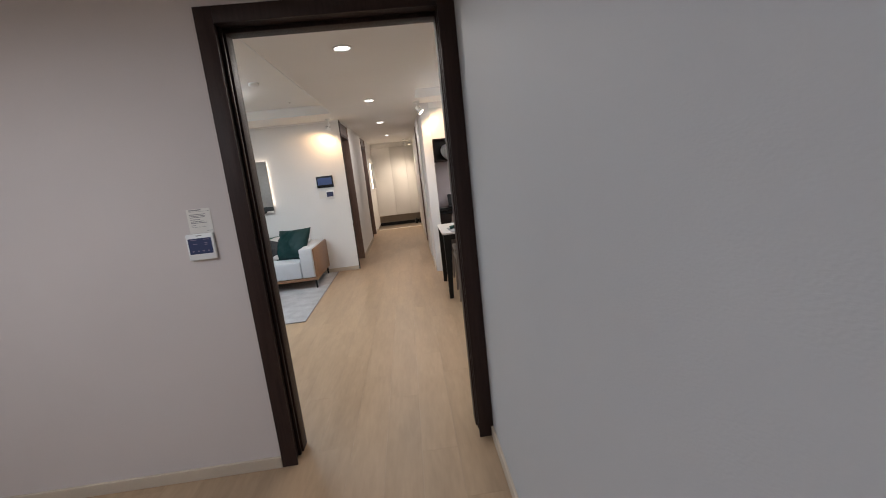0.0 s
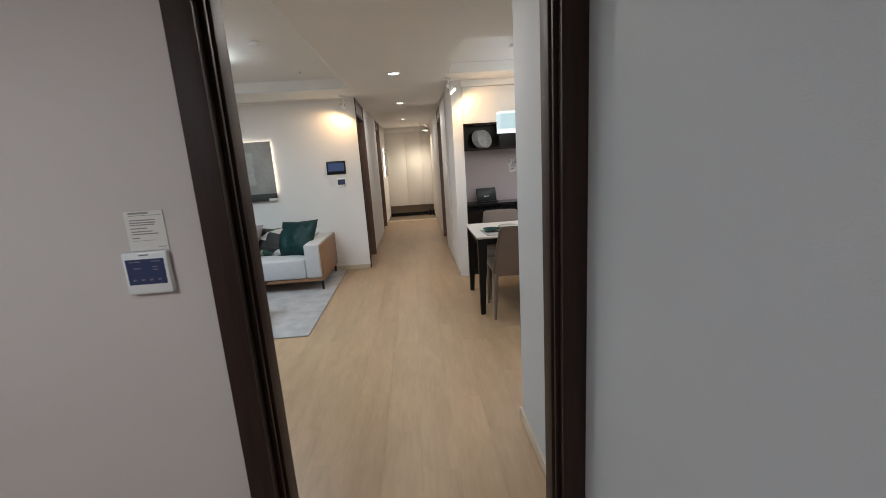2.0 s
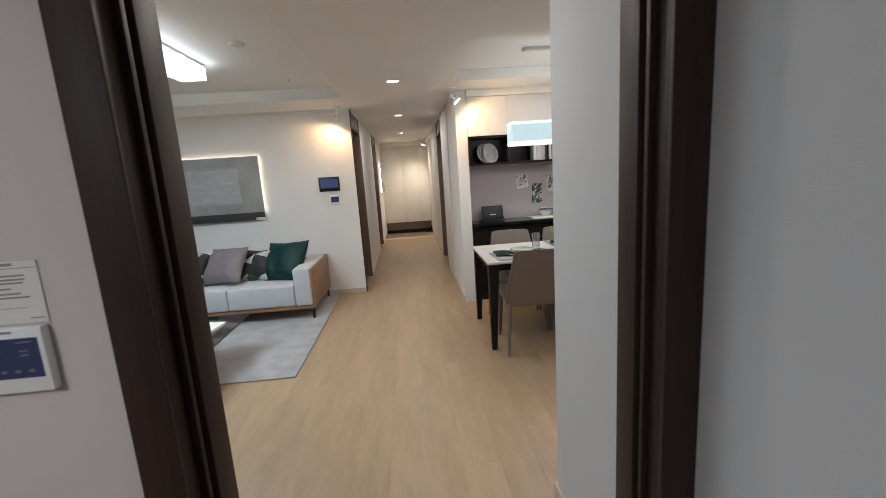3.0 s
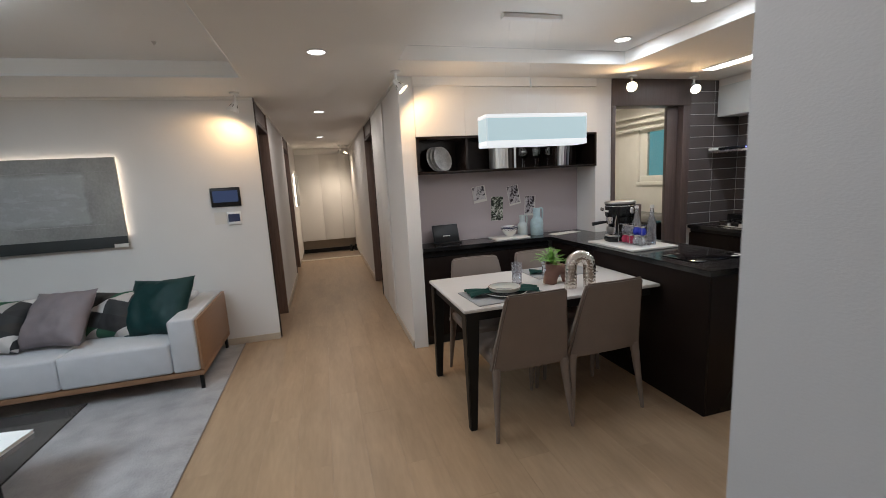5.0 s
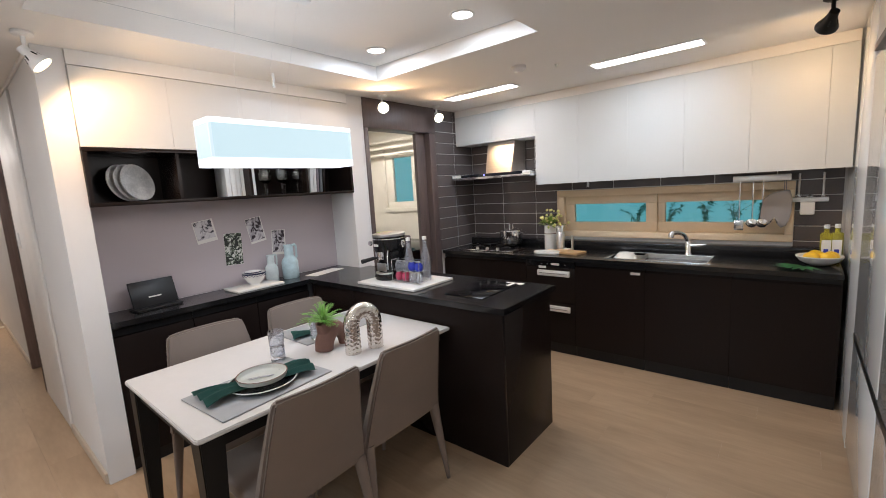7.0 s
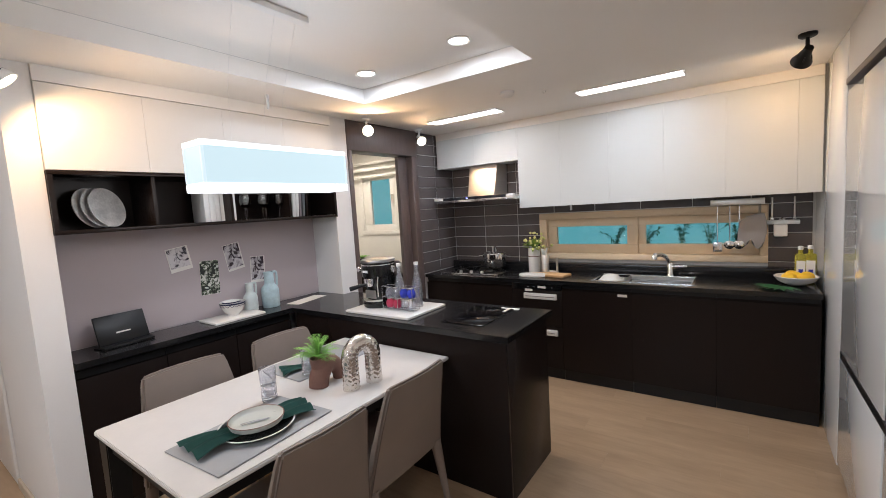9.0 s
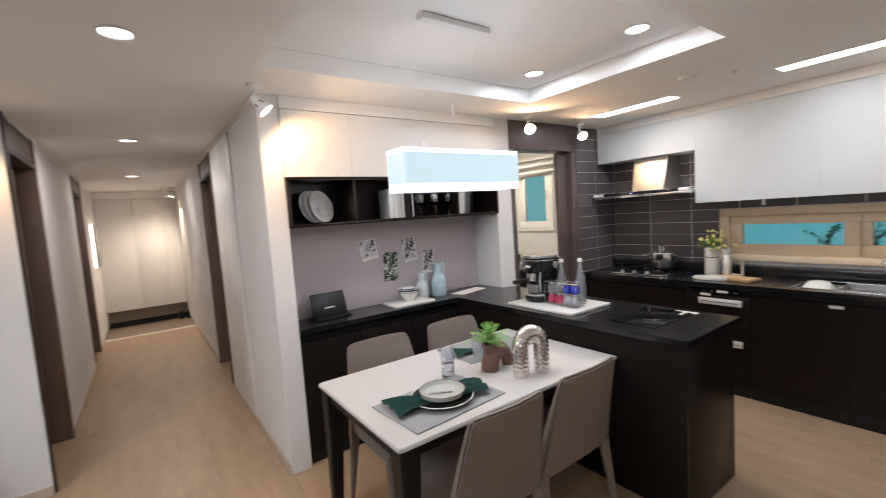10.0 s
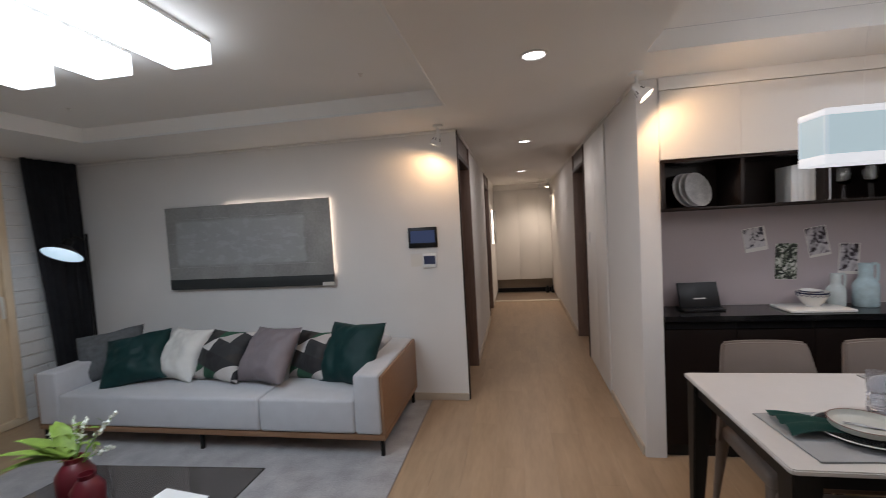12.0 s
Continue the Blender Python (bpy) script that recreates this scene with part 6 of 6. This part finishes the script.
# upper cabinets
XU = 3.895
ys = [2.532, 2.66, 3.06, 3.462, 3.87, 4.28, 4.69]
for a, b in zip(ys, ys[1:]):
    t = thing("wall_cabinet", XU, a, 1.495, "white gloss wall cabinet without handles", "cabinet", "kitchen wall cabinets")
    part("body", boxes((0.02, 0.001, 0.004, 0.296, b - a - 0.001, 0.745)), M_WHITEP, t)
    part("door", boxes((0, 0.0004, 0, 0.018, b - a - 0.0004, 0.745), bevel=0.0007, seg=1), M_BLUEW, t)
for a, b in ((4.69, 5.155), (5.155, 5.622)):
    t = thing("wall_cabinet", XU, a, 1.945, "short white wall cabinet above the cooker hood", "cabinet", "kitchen wall cabinets")
    part("body", boxes((0.02, 0.001, 0.004, 0.296, b - a - 0.001, 0.295)), M_WHITEP, t)
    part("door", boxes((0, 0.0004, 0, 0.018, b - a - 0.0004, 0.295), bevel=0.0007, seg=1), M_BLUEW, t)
structure("trim_cabinet_filler", boxes((XU + 0.006, 2.532, 2.243, XK - 0.012, 5.625, H - 0.001)), M_GLOSSW, "white filler above the wall cabinets")
t = thing("sensor", 3.95, 4.22, 1.494, "small white sensor under the wall cabinet", "sensor")
part("body", boxes((0, -0.008, -0.045, 0.02, 0.008, -0.001), bevel=0.003), M_WHITEP, t)


def cooker_hood():
    t = thing("cooker_hood", XK - 0.012, 4.70, 1.585, "steel cooker hood with a slanted chimney over the hob", "cooker hood")
    part("canopy", boxes((-0.40, 0, 0, 0, 0.915, 0.024), bevel=0.003), M_CHROME, t)
    part("front_strip", boxes((-0.402, 0.08, 0.0245, -0.36, 0.80, 0.05), bevel=0.002), M_SCREEN, t, "black control strip")
    for a, b in ((0.0, 0.079), (0.801, 0.915)):
        part("end_cap", boxes((-0.402, a, 0.0245, -0.36, b, 0.05), bevel=0.002), M_WHITEP, t)
    part("power_light", boxes((-0.4035, 0.50, 0.03, -0.402, 0.52, 0.042)), G_LED, t, "blue power light")
    part("lid", slab([(-0.36, 0.0), (-0.003, 0.0), (-0.003, 0.915), (-0.36, 0.915)], 0.0245, 0.04), M_STEEL, t)
    bm = bmesh.new()
    lo = [bm.verts.new(p) for p in ((-0.30, 0.26, 0.041), (-0.003, 0.26, 0.041), (-0.003, 0.56, 0.041), (-0.30, 0.56, 0.041))]
    hi = [bm.verts.new(p) for p in ((-0.22, 0.25, 0.358), (-0.003, 0.25, 0.358), (-0.003, 0.57, 0.358), (-0.22, 0.57, 0.358))]
    bm.faces.new(lo), bm.faces.new(hi)
    for i in range(4):
        bm.faces.new((lo[i], lo[(i + 1) % 4], hi[(i + 1) % 4], hi[i]))
    bmesh.ops.bevel(bm, geom=bm.edges[:], offset=0.004, segments=2, affect="EDGES")
    part("chimney", bm, M_STEEL, t)


cooker_hood()


def low_window():
    y0, y1, z0, z1 = 2.80, 4.615, 0.975, 1.42
    t = thing("window_2", XK, y0, z0, "long low cream-framed kitchen window", "window")
    t["kind"] = "structure"
    w, h = y1 - y0, z1 - z0
    o = -0.03
    part("frame", boxes((o, 0, 0, 0.10, w, 0.055), (o, 0, h - 0.06, 0.10, w, h), (o, 0, 0.055, 0.10, 0.05, h - 0.06), (o, w - 0.075, 0.055, 0.10, w, h - 0.06), bevel=0.004), M_CREAM, t)
    for x, a, b, low, high in ((0.01, w - 0.90, w - 0.075, 0.12, 0.10), (0.03, 0.05, w - 0.90 + 0.03, 0.12, 0.10)):
        c, d = 0.055, h - 0.06
        s = part("sash", boxes((x, a, c, x + 0.04, b, c + 0.085), (x, a, d - 0.075, x + 0.04, b, d), (x, a, c + 0.085, x + 0.04, a + 0.09, d - 0.075), (x, b - 0.09, c + 0.085, x + 0.04, b, d - 0.075), bevel=0.003), M_CREAM, t)
        p = part("pane", boxes((x + 0.016, a + 0.09, c + 0.085, x + 0.022, b - 0.09, d - 0.075)), M_PANE, s)
        p.visible_shadow = False


low_window()
tagged(part("backdrop", boxes((4.86, 2.0, 0.3, 4.88, 8.0, 2.6)), M_TEAL), "plain teal lit surface beyond the kitchen windows", "backdrop", kind="structure")
structure("ground_ledge", boxes((4.50, 2.0, 0.85, 4.85, 5.0, 0.949)), M_STONE, "stone ledge outside the kitchen window")
R = random.Random(8)
for y, s in ((4.0, 0.22), (3.72, 0.2), (3.42, 0.26), (3.2, 0.28), (3.0, 0.2), (2.85, 0.24)):
    t = thing("twig", 4.66, y, 0.95, "dark leafy twig outside the kitchen window", "twig", "twigs outside")
    st, lv = bmesh.new(), bmesh.new()
    for b in range(4):
        top = Vector((R.uniform(-0.05, 0.05), R.uniform(-0.16, 0.16), 0.10 + s * R.uniform(0.6, 1.1)))
        bend = Vector((0, -top.y * 0.35, 0.03))
        line = [Vector((0, 0, 0)), top * 0.35 + bend * 0.8, top * 0.7 + bend, top]
        tube(line, [0.004, 0.0032, 0.0022, 0.001], 6, st)
        for k in range(26):
            f = R.uniform(0.3, 1)
            p = top * f + bend * (4 * f * (1 - f))
            leaf(lv, p, (R.uniform(-0.5, 0.5), R.uniform(-1, 1), R.uniform(-0.3, 0.7)), R.uniform(0.025, 0.06), R.uniform(0.012, 0.022), 0.25)
    part("stem", st, M_SILH, t)
    part("leaves", lv, M_SILH, t)


def utensil_rail():
    t = thing("utensil_rail", 4.10, 2.825, 1.428, "grey rail under the wall cabinet with hanging utensils", "utensil rail")
    part("rail", boxes((-0.02, 0, 0, 0.02, 0.34, 0.045), bevel=0.004), M_STEEL, t)
    for k, y in enumerate((0.295, 0.215, 0.155)):
        part("ladle", tube([(0, y, 0.0), (0, y, -0.05), (0, y, -0.29)], [0.003, 0.006, 0.004], 8), M_CHROME, t)
        if k == 0:
            part("turner", boxes((-0.003, y - 0.03, -0.36, 0.003, y + 0.03, -0.285), bevel=0.002), M_CHROME, t)
        else:
            part("ladle_bowl", turned(lathe([(0, -0.03), (0.025, -0.022), (0.04, 0.0), (0.038, 0.0), (0.023, -0.019), (0, -0.026)], 18), Matrix.Translation((-0.02, y, -0.305)) @ Euler((0, radians(60), 0)).to_matrix().to_4x4()), M_CHROME, t)
    m = thing("oven_mitt", 4.085, 2.90, 1.24, "grey quilted oven mitt hanging from the rail", "oven mitt")
    outline = [(30, 50), (37, 22), (36, -10), (31, -35), (25, -55), (13, -62), (2, -48), (-3, -8), (-11, -46), (-26, -62), (-42, -53), (-42, -35), (-32, 0), (-33, 24), (-16, 40), (8, 48)]
    bm = slab([(-a * 0.0024, b * 0.0024) for a, b in outline], -0.016, 0.016, 0.009)
    part("cloth", turned(bm, Matrix(((0, 0, 1, 0), (1, 0, 0, 0), (0, 1, 0, 0), (0, 0, 0, 1)))), M_MITT, m)
    part("loop", tube([(0, -0.05, 0.11), (0, -0.05, 0.19), (0, -0.04, 0.19), (0, -0.04, 0.11)], 0.003, 6), M_MITT, m)
    t = thing("wall_rack", XK - 0.012, 2.62, 1.27, "small white wall rack with a holder on the tiles", "rack")
    part("bar", boxes((-0.06, 0, 0, -0.001, 0.20, 0.03), bevel=0.004), M_WHITEP, t)
    part("holder", boxes((-0.07, 0.07, -0.09, -0.005, 0.15, -0.001), bevel=0.008), M_WHITEP, t)
    for y in (0.03, 0.16):
        tool = part("hanger", tube([(-0.03, y, 0.05), (-0.03, y, 0.2)], 0.006, 8), M_STEEL, t)
        part("tip", lathe([(0, 0.03), (0.012, 0.034), (0.014, 0.045), (0.008, 0.056), (0, 0.058)], 14, at=(-0.03, y, 0)), M_CHROME, tool)
    part("tip", lathe([(0, 0.03), (0.018, 0.033), (0.02, 0.042), (0, 0.05)], 14, at=(-0.03, 0.10, 0)), M_CHROME, t)


utensil_rail()


# ---- tall units and fridge ----
def tall_units():
    y = 2.53
    t = thing("tall_panel", 3.17, 1.96, 0, "tall white gloss end panel beside the fridge", "panel")
    part("panel", boxes((0, 0.0, 0, 1.03, y - 1.96, H - 0.002), bevel=0.002), M_FRIDGE, t)
    t = thing("fridge", 1.42, 1.98, 0, "tall white glass fridge with dark gaps between its doors", "fridge")
    part("body", boxes((0.01, 0, 0.03, 1.73, 0.51, 2.03)), M_BLACKP, t)
    for a, b in ((0.02, 0.85), (0.88, 1.71)):
        part("upper_door", boxes((a, 0.512, 0.66, b, 0.553, 2.0), bevel=0.004), M_FRIDGE, t)
        part("lower_door", boxes((a, 0.512, 0.04, b, 0.553, 0.625), bevel=0.004), M_FRIDGE, t)
    part("grip_gap", boxes((0.015, 0.5125, 0.6255, 1.715, 0.5545, 0.6595)), M_BLACKP, t, "black grip gap between the doors")
    part("top_trim", boxes((0.0, 0.0, 2.032, 1.745, 0.558, 2.062), bevel=0.002), M_BROWNF, t, "dark trim above the doors")
    t = thing("upper_cabinet", 1.42, 1.98, 2.065, "white cabinet above the fridge", "cabinet")
    part("door", boxes((0, 0, 0, 1.745, 0.55, H - 2.068), bevel=0.002), M_GLOSSW, t)
    t = thing("tall_panel", 0.802, 1.96, 0, "tall white gloss cabinet panel beside the fridge", "panel")
    part("panel", boxes((0, 0, 0, 0.612, 0.56, H - 0.002), bevel=0.002), M_GLOSSW, t)


tall_units()


# ---- utility room doorway ----
def utility_doorway():
    t = thing("door_5", 2.64, YD, 0, "tall brown frame of the utility room doorway", "door frame")
    t["kind"] = "structure"
    part("frame_post", boxes((0.0, -0.008, 0, 0.045, 0.17, 2.065), bevel=0.003), M_BROWNF, t)
    part("frame_post", boxes((0.83, -0.008, 0, 0.92, 0.17, 2.065), bevel=0.003), M_BROWNF, t)
    part("header", boxes((0.0, -0.008, 2.066, 0.92, 0.17, H - 0.001), bevel=0.003), M_BROWNF, t)
    part("sliding_door", boxes((0.70, 0.06, 0.005, 0.829, 0.10, 2.06), bevel=0.003), M_BROWNF, t, "edge of the slid-back door")
    w = thing("window_3", XK - 0.02, 6.44, 1.245, "ivory tilting window of the utility room", "window")
    w["kind"] = "structure"
    part("frame", boxes((-0.02, 0, 0, 0.12, 0.66, 0.05), (-0.02, 0, 0.855, 0.12, 0.66, 0.905), (-0.02, 0, 0.05, 0.12, 0.05, 0.855), (-0.02, 0.61, 0.05, 0.12, 0.66, 0.855), bevel=0.004), M_IVORY, w)
    s = part("sash", boxes((0.0, 0.05, 0.05, 0.04, 0.61, 0.13), (0.0, 0.05, 0.70, 0.04, 0.61, 0.855), (0.0, 0.05, 0.13, 0.04, 0.14, 0.70), (0.0, 0.48, 0.13, 0.04, 0.61, 0.70), bevel=0.003), M_IVORY, w)
    p = part("pane", boxes((0.017, 0.14, 0.13, 0.023, 0.48, 0.70)), M_PANE, s)
    p.visible_shadow = False
    part("handle", tube([(-0.005, 0.10, 0.50), (-0.03, 0.10, 0.50), (-0.03, 0.10, 0.40)], 0.009, 8), M_IVORY, w)
    for z in (1.98, 2.06, 2.14):
        t = thing("drying_rack_bar", 4.10, 6.2, z, "ivory bar of a laundry drying rack", "drying rack", "drying rack bars")
        part("bar", boxes((-0.02, 0, 0, 0.02, 1.3, 0.03), bevel=0.004), M_IVORY, t)
    t = thing("utility_counter", 3.35, 5.85, 0, "black utility room counter with bottles on it", "counter")
    part("body", boxes((0, 0, 0, 0.82, 1.6, 0.86)), M_BLACKC, t)
    part("top", boxes((-0.02, -0.01, 0.861, 0.83, 1.6, 0.89), bevel=0.003), M_TOP, t)
    for x, y, h in ((3.50, 6.98, 0.22), (3.60, 6.96, 0.24), (3.56, 6.75, 0.16)):
        t = thing("bottle", x, y, 0.891, "small dark bottle on the utility counter", "bottle", "utility bottles")
        part("body", lathe([(0, 0), (0.03, 0), (0.03, h * 0.6), (0.014, h * 0.75), (0.014, h), (0, h)], 16), M_CLAY, t)
    t = thing("plant_pot", 3.75, 6.72, 0.891, "small plant in a black pot on the utility counter", "potted plant")
    part("pot", lathe([(0, 0), (0.05, 0), (0.065, 0.10), (0.058, 0.10), (0, 0.08)], 18), M_BLACKP, t)
    bm = bmesh.new()
    for k in range(22):
        a = k * 2.4
        leaf(bm, (0, 0, 0.09), (math.cos(a), math.sin(a), 0.9), 0.14, 0.02, 0.4)
    part("leaves", bm, M_LEAF, t)
    lamp("AREA", 3.4, 6.8, H - 0.01, 15.0, (1.0, 0.90, 0.76), 0.3, 0.3)
    t = thing("utility_lamp", 3.4, 6.8, H, "flat white utility room ceiling lamp, lit", "ceiling light")
    part("diffuser", boxes((-0.15, -0.15, -0.009, 0.15, 0.15, -0.001)), G_WHITE, t)


utility_doorway()

# ---- wall tiles ----
def tile_mesh(w, h, axis):
    bm = boxes((0, 0, 0, w, 0.003, h) if axis == "x" else (0, 0, 0, 0.003, w, h), bevel=0.001, seg=1)
    me = bpy.data.meshes.new("tile")
    bmesh.ops.recalc_face_normals(bm, faces=bm.faces)
    bm.to_mesh(me)
    bm.free()
    me.materials.append(M_TILE)
    return me


TW, TH, GAP = 0.385, 0.105, 0.0055
tile_cache = {}


def tile(parent, axis, x, y, z, w, h):
    key = (axis, round(w, 3), round(h, 3))
    if key not in tile_cache:
        tile_cache[key] = tile_mesh(w, h, axis)
    ob = new("tile", tile_cache[key])
    ob.parent, ob.location = parent, (x, y, z)


north, east = bpy.data.objects["wall_tiled"], bpy.data.objects["wall_kitchen_east"]
z = 0.875
while z < H - 0.01:
    h = min(TH, H - 0.002 - z)
    for a, b in ((3.562, 3.872), (3.872 + GAP, 4.2)):
        tile(north, "x", a, YD + 0.0085, z, b - a, h)
    if z < 1.99:
        y = 5.637
        while y > 2.56:
            w = min(TW, y - 2.545)
            a, b = y - w, y
            spans = [(a, b)]
            if z + h > 0.975 and z < 1.42:
                spans = [s for s in ((a, min(b, 2.798)), (max(a, 4.617), b)) if s[1] - s[0] > 0.015]
            if z > 1.5:
                spans = [(max(p, 4.70), q) for p, q in spans if q - max(p, 4.70) > 0.015]
            for p, q in spans:
                tile(east, "y", XK - 0.0035, p, z, q - p, h)
            y -= w + GAP
    z += TH + GAP

# ---- white bricks beside the balcony window ----
west = bpy.data.objects["wall_window_west"]
bm = boxes((0, 0, 0, 0.012, 0.196, 0.105), bevel=0.004, seg=1)
brick_me = bpy.data.meshes.new("brick")
bmesh.ops.recalc_face_normals(bm, faces=bm.faces)
bm.to_mesh(brick_me)
bm.free()
brick_me.materials.append(M_BRICK)
for k in range(20):
    for j in range(3):
        ob = new("brick", brick_me)
        ob.parent, ob.location = west, (-4.42, 5.835 + j * 0.206 + (0.0 if k % 2 else -0.09 if j else 0.0), 0.004 + k * 0.1145)

# ---- floor planks ----
PW, PL = 0.188, 1.20


def plank_mesh(length):
    bm = bmesh.new()
    box(bm, 0, 0, -0.010, PW - 0.0002, length - 0.0002, 0.0)
    for v in bm.verts:
        if v.co.z > -0.001:
            v.co.x += 0.0002 if v.co.x < PW / 2 else -0.0002
            v.co.y += 0.0002 if v.co.y < length / 2 else -0.0002
    bmesh.ops.recalc_face_normals(bm, faces=bm.faces)
    me = bpy.data.meshes.new("plank")
    bm.to_mesh(me)
    bm.free()
    me.materials.append(M_PLANK)
    return me


plank_me = plank_mesh(PL)
floor = bpy.data.objects["floor"]
rest_v, rest_f = [], []
shift = [0.0, 0.62, 0.27, 0.9, 0.45, 0.12, 0.75, 0.33]
for c in range(47):
    x = -4.45 + c * PW
    for r in range(13):
        y = -3.7 + shift[c % 8] + r * PL
        if y < -2.7 or y + PL > 10.95:
            if y > 10.9 or y + PL < -2.7:
                continue
        near = -1.2 < x < 3.5 and 0.2 < y < 10.2 - PL and (y < 6.2 or -0.8 < x < 0.7) and not (x > 0.75 and y < 1.3) and not (x < -0.75 and y < 1.0)
        if near:
            ob = new("plank", plank_me)
            ob.parent, ob.location = floor, (x, y, 0)
        else:
            y0, y1 = max(y, -2.75), min(y + PL, 10.95)
            i = len(rest_v)
            rest_v += [(x, y0, 0), (x + PW - 0.0004, y0, 0), (x + PW - 0.0004, y1 - 0.0004, 0), (x, y1 - 0.0004, 0),
                       (x, y0, -0.01), (x + PW - 0.0004, y0, -0.01), (x + PW - 0.0004, y1 - 0.0004, -0.01), (x, y1 - 0.0004, -0.01)]
            rest_f += [(i, i + 1, i + 2, i + 3), (i + 4, i + 7, i + 6, i + 5), (i, i + 4, i + 5, i + 1), (i + 1, i + 5, i + 6, i + 2), (i + 2, i + 6, i + 7, i + 3), (i + 3, i + 7, i + 4, i)]
me = bpy.data.meshes.new("planks")
me.from_pydata(rest_v, [], rest_f)
me.materials.append(M_PLANK2)
rest = new("planks", me)
rest.parent = floor
tagged(rest, kind="stuff")
